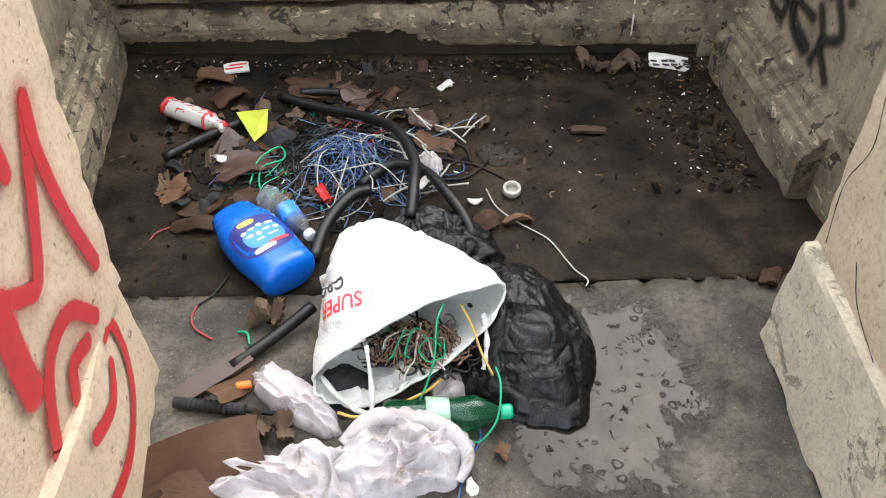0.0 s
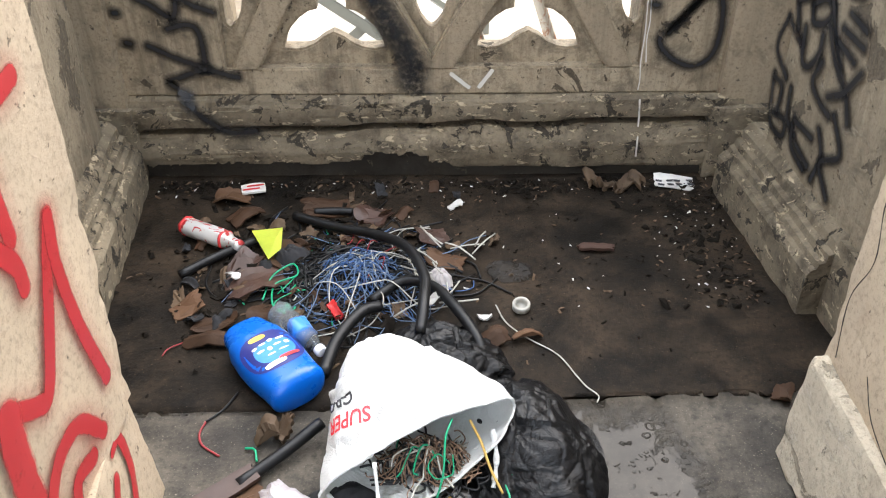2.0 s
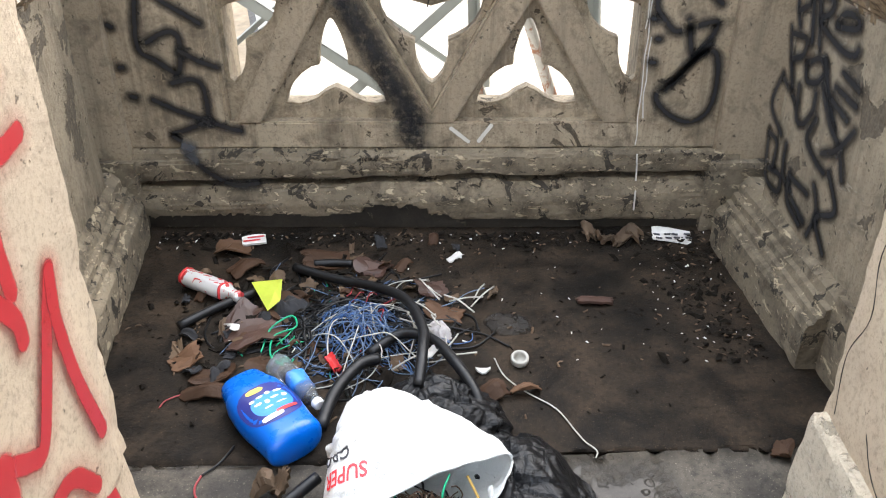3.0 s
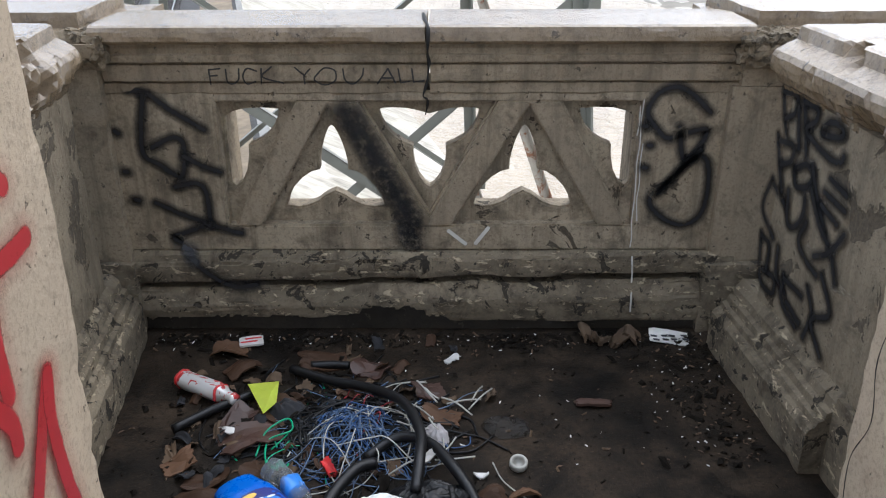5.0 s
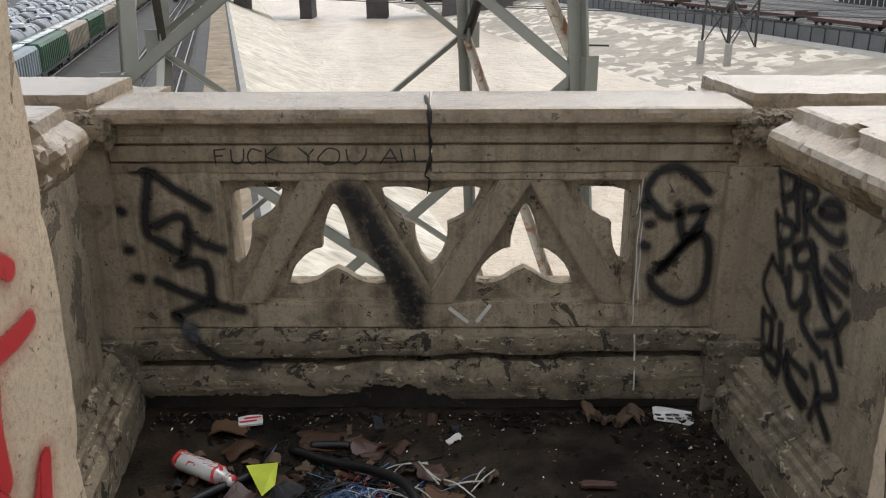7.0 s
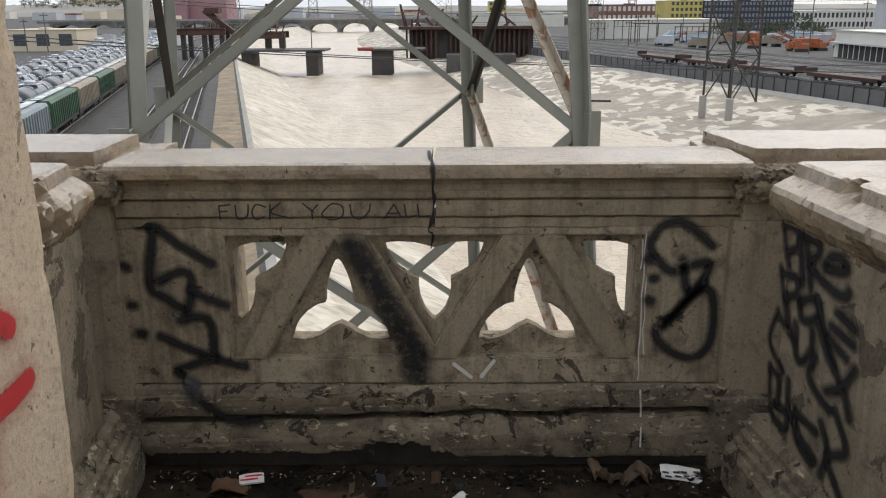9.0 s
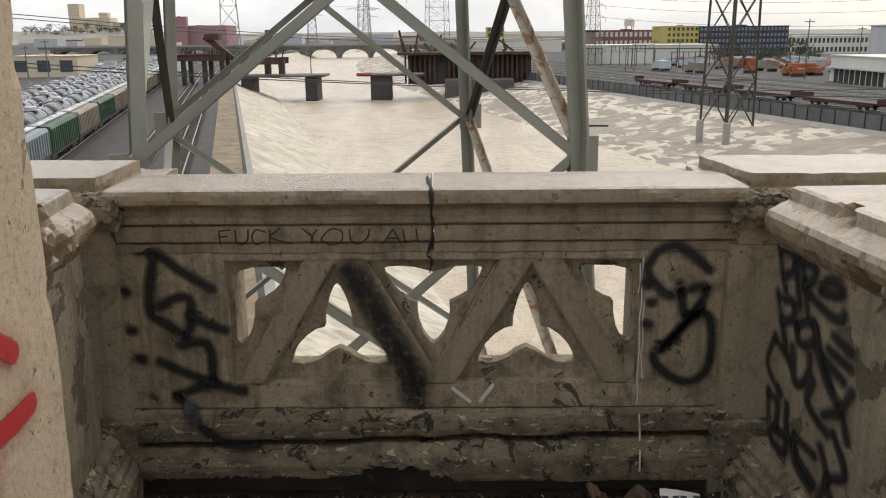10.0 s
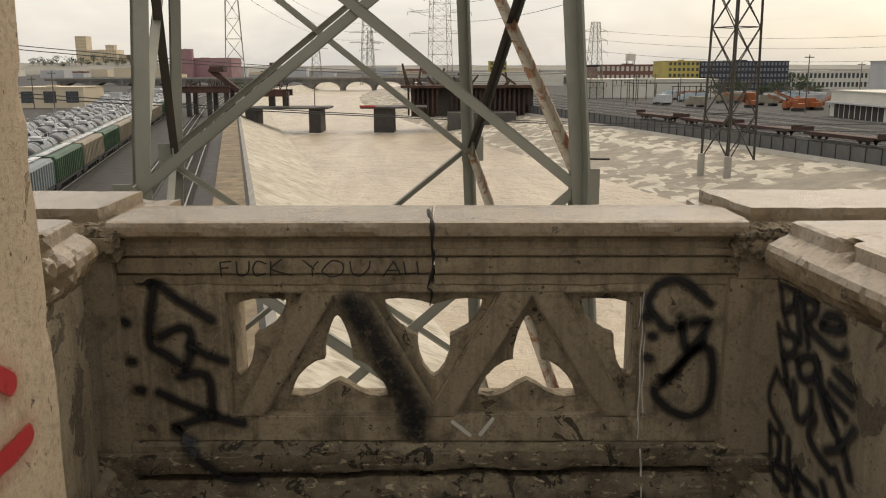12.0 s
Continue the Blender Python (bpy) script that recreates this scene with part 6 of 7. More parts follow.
def cloth_roll(bm, pts, r, seed, flat=0.75):
    """A rolled fold of cloth."""
    first = len(bm.verts)
    tube(bm, pts, r, 16, 9, lambda t: (0.55 + 0.75 * math.sin(math.pi * min(1, t * 0.9 + 0.08))))
    bm.verts.ensure_lookup_table()
    for v in bm.verts[first:]:
        q = v.co * 16 + Vector((seed, 0, 0))
        v.co += Vector((noise.noise(q), noise.noise(q + Vector((5, 5, 5))), noise.noise(q + Vector((9, 1, 2))))) * r * 0.45 + Vector((0, 0, 0.006 * ridged(v.co * 30 + Vector((0, 0, seed)), 3)))
    return bm


def crumple(bm, centre, freq, amp, seed, crease=0.35):
    """Crushes a skin into flat facets with sharp creases between them."""
    for v in bm.verts:
        if v.co.z < 0.0005:
            continue
        p = v.co * freq + Vector((seed, seed * 0.7, -seed))
        p += Vector((noise.noise(p * 0.8), noise.noise(p * 0.8 + Vector((5, 2, 1))), noise.noise(p * 0.8 + Vector((1, 9, 4))))) * 0.8
        dist, seeds = noise.voronoi(p)
        g, k = p - seeds[0], seeds[0] * 3.7
        lean = g.x * noise.noise(k) + g.y * noise.noise(k + Vector((8, 1, 3))) + g.z * noise.noise(k + Vector((2, 6, 9)))
        out = (v.co - Vector(centre)).normalized()
        v.co += out * amp * (lean * 1.8 - crease * max(0, 1 - (dist[1] - dist[0]) * 5) + 0.4 * noise.noise(p * 3))
        v.co.z = max(v.co.z, 0.002)
    return bm


# black bin liner slumped behind and beside the white bag
liner = thing("bin_liner", "torn black plastic bin liner slumped on the wet slab", "rubbish bag")
part("sack", crumple(crumple(heap(0.245, 1.535, 0.175, 0.235, 0.14, 3.0, 12, 2.2, 0.10, 2.3, 90, 170, 0.20), (0.24, 1.53, -0.05), 5, 0.022, 2.0, 0.2), (0.24, 1.53, -0.1), 13, 0.008, 6.0, 0.3), BLACK_PLASTIC, liner, smooth=True)
part("flap", crumple(heap(0.03, 1.86, 0.19, 0.14, 0.12, 8.0, -10, 4.0, 0.25, 2.2, 60, 120, 0.2), (0.03, 1.86, -0.05), 13, 0.018, 4.0), BLACK_PLASTIC, liner, smooth=True)
part("flap", crumple(heap(0.275, 1.41, 0.10, 0.085, 0.05, 5.0, 12, 4.0, 0.25, 2.4, 50, 110, 0.2), (0.27, 1.41, -0.1), 15, 0.014, 5.0), BLACK_PLASTIC, liner, smooth=True)

# the white carrier bag
BAG_RINGS = [((-0.012, 1.452, 0.130), (0.208, 0.080, 0.060), (-0.012, -0.012, 0.080), (-0.020, -0.088, -0.076)),
             ((-0.020, 1.500, 0.135), (0.202, 0.064, 0.050), (-0.010, 0.000, 0.105), (-0.010, -0.060, -0.095)),
             ((-0.035, 1.560, 0.135), (0.182, 0.045, 0.030), (-0.010, 0.020, 0.122), (0.0, -0.030, -0.112)),
             ((-0.060, 1.620, 0.130), (0.150, 0.025, 0.015), (-0.015, 0.030, 0.126), (0.0, 0.0, -0.120)),
             ((-0.086, 1.680, 0.125), (0.106, 0.010, 0.0), (-0.015, 0.034, 0.116), (0.0, 0.010, -0.115)),
             ((-0.098, 1.725, 0.115), (0.060, 0.0, 0.0), (-0.005, 0.020, 0.090), (0.0, 0.0, -0.090))]


def bag_point(th, k, lift=0.0):
    """A point on the carrier bag: th round its mouth, k from the mouth (0) to its tail (1)."""
    f = min(max(k, 0.0), 0.9999) * (len(BAG_RINGS) - 1)
    i, t = int(f), f - int(f)
    c, u, v, w = (Vector(a).lerp(Vector(b), t) for a, b in zip(BAG_RINGS[i], BAG_RINGS[i + 1]))
    ct, st = math.cos(th), math.sin(th)
    square = 1 / (abs(ct) ** 2.3 + abs(st) ** 2.3) ** (1 / 2.3)
    p = c + (u * ct + (v * st if st > 0 else w * -st)) * square
    out = (u.normalized() * ct + (v if st > 0 else -w).normalized() * st)
    q = p * 9 + Vector((noise.noise(p * 9), noise.noise(p * 9 + Vector((4, 4, 4))), 0)) * 0.7
    dist, seeds = noise.voronoi(q)
    g, r = q - seeds[0], seeds[0] * 3.1
    lean = g.x * noise.noise(r) + g.y * noise.noise(r + Vector((8, 1, 3))) + g.z * noise.noise(r + Vector((2, 6, 9)))
    p += out * (0.034 * lean - 0.004 * max(0, 1 - (dist[1] - dist[0]) * 6) + 0.008 * fbm(p * 6, 3) + 0.0015 * noise.noise(p * 60) + lift)
    return p


def carrier_bag():
    e = thing("carrier_bag", "torn white plastic carrier bag stuffed with stripped wires", "plastic bag")
    bm = bmesh.new()
    n, m = 84, 46
    rings = [[bm.verts.new(bag_point(math.tau * j / n, i / m)) for j in range(n)] for i in range(m + 1)]
    for a, b in zip(rings, rings[1:]):
        for j in range(n):
            bm.faces.new((a[j], a[(j + 1) % n], b[(j + 1) % n], b[j]))
    bm.faces.new(rings[-1])
    # the film's thickness
    inner = [[bm.verts.new(bag_point(math.tau * j / n, i / m, -0.0025)) for j in range(n)] for i in range(int(m * 0.75))]
    for a, b in zip(inner, inner[1:]):
        for j in range(n):
            bm.faces.new((b[j], b[(j + 1) % n], a[(j + 1) % n], a[j]))
    for j in range(n):
        bm.faces.new((rings[0][j], inner[0][j], inner[0][(j + 1) % n], rings[0][(j + 1) % n]))
    part("film", bm, BAG_WHITE, e, smooth=True)
    bm = bmesh.new()
    line = [bag_point(math.tau * j / 60, 0.0) for j in range(61)]
    tube(bm, line, 0.0035, 6, 2)
    part("hem", bm, BAG_WHITE, e, smooth=True)
    for pts, r in (([(-0.205, 1.385, 0.075), (-0.165, 1.345, 0.055), (-0.125, 1.318, 0.045), (-0.094, 1.312, 0.05), (-0.092, 1.345, 0.09), (-0.102, 1.40, 0.16)], 0.0055),
                   ([(0.15, 1.50, 0.15), (0.158, 1.46, 0.115), (0.155, 1.43, 0.085), (0.15, 1.41, 0.065)], 0.006)):
        bm = bmesh.new()
        tube(bm, pts, r, 8, 6, lambda t: 1 + 0.3 * math.sin(t * 19))
        part("handle", bm, BAG_WHITE, e, smooth=True)
    return e


bag = carrier_bag()


def lettering(text, place, size, mat, parent, name="lettering"):
    """Printed words laid onto a curved surface by place(u, v)."""
    cu = bpy.data.curves.new(name, "FONT")
    cu.body, cu.size, cu.resolution_u, cu.offset = text, size, 3, size * 0.018
    tmp = new("draft", cu)
    me = bpy.data.meshes.new_from_object(tmp.evaluated_get(bpy.context.evaluated_depsgraph_get()))
    bpy.data.objects.remove(tmp)
    bm = bmesh.new()
    bm.from_mesh(me)
    bpy.data.meshes.remove(me)
    bmesh.ops.triangulate(bm, faces=bm.faces)
    bmesh.ops.subdivide_edges(bm, edges=[e for e in bm.edges if e.calc_length() > size * 0.25], cuts=1)
    for v in bm.verts:
        v.co = place(v.co.x, v.co.y)
    return part(name, bm, mat, parent)


def on_bag(th0, k0):
    def place(u, v):
        # the print runs round the flank towards the ground, upside down to the walker
        return bag_point(th0 + u * 4.9, k0 - v * 2.6 + u * 0.5, 0.0022)
    return place


lettering("SUPER", on_bag(1.98, 0.27), 0.042, RED_BAG_INK, bag)
lettering("GRO", on_bag(2.16, 0.385), 0.036, BLACK_INK, bag)

# stripped wires spilling from the bag's mouth, and the tangle behind it
random.seed(11)


def strands(name, count, mat, parent, centre, spread, high, r, span=0.12, label="", loops=5):
    bm = bmesh.new()
    for _ in range(count):
        p = Vector((random.gauss(centre[0], spread[0]), random.gauss(centre[1], spread[1]), 0))
        a, pts = random.uniform(0, math.tau), []
        bend = random.uniform(-1.1, 1.1)
        for k in range(loops):
            d = ((p.x - centre[0]) / (spread[0] * 2)) ** 2 + ((p.y - centre[1]) / (spread[1] * 2)) ** 2
            pts.append(Vector((p.x, p.y, centre[2] + high * max(0, 1 - d) * random.uniform(0.35, 1.1) + 0.004)))
            p = p + Vector((math.cos(a), math.sin(a), 0)) * span * random.uniform(0.3, 0.8)
            a += bend + random.uniform(-0.7, 0.7)
        tube(bm, pts, r * random.uniform(0.8, 1.15), 5, 5)
    return tagged(part(name, bm, mat, parent, label, smooth=True), kind="stuff")


tangle = thing("wire_tangle", "tangled heap of thin stripped blue and white wires", "wires")
strands("blue_wire", 80, WIRE_BLUE, tangle, (-0.22, 2.235, 0.0), (0.075, 0.065), 0.10, 0.0017)
strands("pale_wire", 60, WIRE_PALE, tangle, (-0.21, 2.215, 0.01), (0.075, 0.06), 0.10, 0.0016)
strands("white_wire", 14, WIRE_WHITE, tangle, (-0.18, 2.20, 0.01), (0.10, 0.08), 0.09, 0.0019, 0.16)
strands("dark_wire", 150, HOSE_BLACK, tangle, (-0.24, 2.26, 0.0), (0.11, 0.09), 0.05, 0.0035)
strands("green_wire", 5, WIRE_GREEN, tangle, (-0.40, 2.13, 0.0), (0.03, 0.05), 0.06, 0.0022, 0.16)
strands("red_wire", 6, WIRE_RED, tangle, (-0.20, 2.28, 0.02), (0.09, 0.06), 0.07, 0.002, 0.06, loops=3)
stuffing = thing("stripped_wires", "loose coil of stripped wires in the bag mouth", "wires")
strands("brown_wire", 95, WIRE_BROWN, stuffing, (0.015, 1.462, 0.085), (0.05, 0.017), 0.075, 0.0016, 0.036)
strands("dark_wire", 95, HOSE_BLACK, stuffing, (0.01, 1.468, 0.07), (0.055, 0.02), 0.075, 0.0028, 0.04)
strands("white_wire", 10, WIRE_WHITE, stuffing, (0.0, 1.455, 0.09), (0.045, 0.015), 0.07, 0.0022, 0.045)
strands("green_wire", 5, WIRE_GREEN, stuffing, (0.02, 1.452, 0.10), (0.04, 0.015), 0.06, 0.002, 0.04)


def cord(name, pts, r, mat, label, sides=7, category="cable", group="", per=7):
    return tagged(link_mesh(name, tube(bmesh.new(), pts, r, sides, per), mat, smooth=True), label, category, group)


for pts, r in (([(-0.46, 2.57, 0.022), (-0.32, 2.49, 0.03), (-0.18, 2.40, 0.06), (-0.07, 2.27, 0.10), (-0.015, 2.10, 0.125), (-0.012, 1.98, 0.13), (-0.02, 1.88, 0.10)], 0.0155),
               ([(-0.17, 2.10, 0.03), (-0.08, 2.16, 0.055), (0.01, 2.11, 0.075), (0.08, 1.99, 0.085), (0.13, 1.90, 0.06), (0.145, 1.84, 0.03)], 0.0155),
               ([(-0.76, 2.245, 0.02), (-0.66, 2.345, 0.022), (-0.53, 2.45, 0.022)], 0.0145),
               ([(-0.27, 1.80, 0.03), (-0.245, 1.92, 0.045), (-0.19, 2.02, 0.055), (-0.14, 2.06, 0.045)], 0.017)):
    cord("rubber_hose", pts, r, HOSE_BLACK, "length of thick black rubber hose in the litter", 14, "hose", "black hoses")
cord("rubber_hose", [(-0.42, 1.455, 0.022), (-0.33, 1.54, 0.03), (-0.25, 1.62, 0.045)], 0.015, HOSE_BLACK, "straight black pipe end with a torn sleeve", 12, "hose", "black hoses")
cord("rubber_hose", [(-0.40, 2.60, 0.016), (-0.33, 2.605, 0.016), (-0.27, 2.60, 0.016)], 0.014, HOSE_BLACK, "short black pipe offcut on the floor", 10, "hose", "black hoses")
rod = thing("duster_stick", "black fuzzy duster stick lying on the slab", "brush")
part("bristles", tube(bmesh.new(), [(-0.53, 1.362, 0.016), (-0.45, 1.35, 0.018), (-0.37, 1.338, 0.02)], 0.013, 14, 14, lambda t: 1 + 0.14 * math.sin(t * 91)), CLOTH_DARK, rod)
part("stick", tube(bmesh.new(), [(-0.38, 1.338, 0.02), (-0.30, 1.325, 0.022)], 0.006, 8, 2), HOSE_BLACK, rod)
cord("white_cable", [(0.19, 2.11, 0.006), (0.215, 2.03, 0.008), (0.27, 1.965, 0.007), (0.345, 1.90, 0.006), (0.385, 1.82, 0.006), (0.405, 1.78, 0.006), (0.432, 1.745, 0.006), (0.426, 1.722, 0.005)], 0.0021, WIRE_WHITE, "loose white cable curling over the floor")
cord("green_wire", [(0.20, 1.44, 0.075), (0.175, 1.42, 0.08), (0.185, 1.36, 0.075), (0.175, 1.29, 0.05), (0.14, 1.255, 0.02), (0.115, 1.262, 0.012)], 0.0024, WIRE_GREEN, "thin green wire hanging over the bin liner")
cord("green_wire", [(0.062, 1.47, 0.215), (0.048, 1.43, 0.20), (0.042, 1.38, 0.14), (0.02, 1.345, 0.075), (0.0, 1.325, 0.04)], 0.0024, WIRE_GREEN, "thin green wire hanging from the bag mouth")
cord("green_wire", [(-0.49, 2.13, 0.01), (-0.475, 2.22, 0.03), (-0.42, 2.27, 0.04), (-0.40, 2.22, 0.035), (-0.46, 2.18, 0.03), (-0.45, 2.09, 0.02), (-0.40, 2.06, 0.012), (-0.39, 2.10, 0.01)], 0.003, WIRE_GREEN, "looped green wire beside the tangle")
cord("ochre_cord", [(-0.165, 1.315, 0.04), (-0.12, 1.30, 0.045), (-0.05, 1.325, 0.045), (0.02, 1.36, 0.05), (0.06, 1.39, 0.06)], 0.0035, WIRE_YELLOW, "ochre cord trailing under the bag mouth")
cord("ochre_cord", [(0.10, 1.49, 0.19), (0.125, 1.46, 0.15), (0.145, 1.42, 0.11), (0.17, 1.39, 0.07)], 0.003, WIRE_YELLOW, "ochre cord tied to a bag handle")
cord("red_wire", [(-0.545, 1.66, 0.005), (-0.55, 1.62, 0.006), (-0.535, 1.585, 0.006), (-0.50, 1.56, 0.005), (-0.487, 1.552, 0.005)], 0.0028, WIRE_RED, "short bent red wire on the slab")
cord("black_wire", [(-0.545, 1.66, 0.005), (-0.51, 1.70, 0.006), (-0.485, 1.76, 0.006)], 0.003, HOSE_BLACK, "thin black wire on the slab")
cord("red_wire", [(-0.72, 1.90, 0.005), (-0.71, 1.93, 0.005), (-0.67, 1.955, 0.005), (-0.62, 1.965, 0.004)], 0.002, WIRE_RED, "thin curved red wire on the floor")
cord("green_wire", [(-0.43, 1.575, 0.005), (-0.405, 1.565, 0.012), (-0.395, 1.535, 0.005)], 0.003, WIRE_GREEN, "scrap of green wire on the slab")
cord("blue_wire", [(0.09, 1.13, 0.004), (0.105, 1.20, 0.004), (0.14, 1.27, 0.006), (0.13, 1.32, 0.02)], 0.0024, WIRE_BLUE, "thin blue wire across the puddle edge")
random.seed(5)
for i in range(16):
    x, y, a, ln = random.uniform(-0.05, 0.17), random.uniform(2.05, 2.42), random.uniform(0, 3.1), random.uniform(0.05, 0.13)
    d = Vector((math.cos(a), math.sin(a), 0)) * ln / 2
    c = Vector((x, y, 0.02 + random.uniform(0, 0.03)))
    cord("white_offcut", [c - d, c + Vector((0, 0, random.uniform(0, 0.02))), c + d * 0.9 + Vector((0, 0, 0.012))], 0.0028, WIRE_WHITE, "stiff white wire offcut among the litter", 5, "cable", "wire offcuts", 3)

# towels and rags
def cloth(cx, cy, rx, ry, high, seed, turn=0.0, fold=9.0, lay=30.0, rings=80, spokes=170, hem_wave=0.22):
    """Bunched towelling: drawn-up folds with hollows between them, over an uneven outline."""
    bm = bmesh.new()
    c, s = math.cos(radians(turn)), math.sin(radians(turn))
    lc, ls = math.cos(radians(lay)), math.sin(radians(lay))
    grid = []
    for i in range(1, rings + 1):
        r, row = i / rings, []
        for k in range(spokes):
            a = k * math.tau / spokes
            hem = 1 + hem_wave * noise.fractal(Vector((math.cos(a) * 1.5, math.sin(a) * 1.5, seed)), 0.8, 2.0, 4)
            u, v = r * hem * math.cos(a), r * hem * math.sin(a)
            x, y = cx + rx * u * c - ry * v * s, cy + rx * u * s + ry * v * c
            q = Vector(((x * lc + y * ls) * fold * 0.75, (y * lc - x * ls) * fold * 1.9, seed))
            q += Vector((noise.noise(q * 0.55 + Vector((1, 7, 2))), noise.noise(q * 0.55 + Vector((6, 3, 9))), 0)) * 1.5
            ridge = (1 - min(1.0, abs(noise.noise(q)) * 2.1)) ** 1.6
            small = (1 - min(1.0, abs(noise.noise(q * 2.3 + Vector((4, 4, 4)))) * 2.2)) ** 1.4
            swell = 0.5 + noise.noise(Vector((x * 7, y * 7, seed + 3)))
            body = max(0.0, 1 - r ** 5) ** 0.6
            z = high * body * (0.26 + 0.46 * ridge + 0.20 * small + 0.34 * swell) + 0.003
            row.append(bm.verts.new((x + 0.010 * noise.noise(q * 1.3), y + 0.010 * noise.noise(q * 1.3 + Vector((3, 0, 5))), max(0.002, z))))
        grid.append(row)
    for a, b in zip(grid, grid[1:]):
        for k in range(spokes):
            bm.faces.new((a[k], a[(k + 1) % spokes], b[(k + 1) % spokes], b[k]))
    bm.faces.new(grid[0])
    low = [bm.verts.new((v.co.x, v.co.y, 0.0)) for v in grid[-1]]
    for k in range(spokes):
        bm.faces.new((grid[-1][k], grid[-1][(k + 1) % spokes], low[(k + 1) % spokes], low[k]))
    return bm


towel = thing("towel", "grubby white towel crumpled over the soda bottle", "towel", "dirty towels")
bm = cloth(-0.03, 1.205, 0.15, 0.085, 0.085, 2.0, 8, 9, 25)
cloth_roll(bm, [(-0.15, 1.235, 0.03), (-0.10, 1.275, 0.055), (-0.04, 1.288, 0.065), (0.03, 1.272, 0.062), (0.085, 1.24, 0.05), (0.108, 1.20, 0.035), (0.09, 1.16, 0.02)], 0.017, 1)
part("cloth", bm, CLOTH, towel, smooth=True)
towel = thing("towel", "stained white towel bunched beside the card", "towel", "dirty towels")
part("cloth", cloth(-0.24, 1.155, 0.18, 0.085, 0.085, 6.0, 6, 9, -20), CLOTH, towel, smooth=True)
towel = thing("towel", "grey-speckled white towel trailing from under the bag", "towel", "dirty towels")
part("cloth", cloth(-0.275, 1.375, 0.125, 0.052, 0.06, 4.0, -38, 10, -30), CLOTH, towel, smooth=True)
tagged(link_mesh("dark_rag", heap(-0.17, 1.41, 0.10, 0.06, 0.055, 9.0, -15, 11, 0.6, 2.2, 26, 60), CLOTH_DARK, smooth=True), "sodden black rag under the bag mouth", "rag", "rags")
tagged(link_mesh("grey_rag", heap(0.075, 1.40, 0.05, 0.04, 0.05, 7.0, 60, 11, 0.6, 2.4, 26, 60), CLOTH_GREY, smooth=True), "pale grey rag hanging under the bag mouth", "rag", "rags")
tagged(link_mesh("grey_rag", heap(-0.44, 2.345, 0.065, 0.05, 0.06, 12.0, 20, 16, 0.7, 2.2, 26, 60), CLOTH_DARK, smooth=True), "dark grey rag beside the wire tangle", "rag", "rags")
tagged(link_mesh("white_rag", heap(0.03, 2.235, 0.05, 0.035, 0.04, 14.0, -60, 18, 0.7, 2.2, 24, 50), CLOTH_GREY, smooth=True), "pale torn rag among wire offcuts", "rag", "rags")


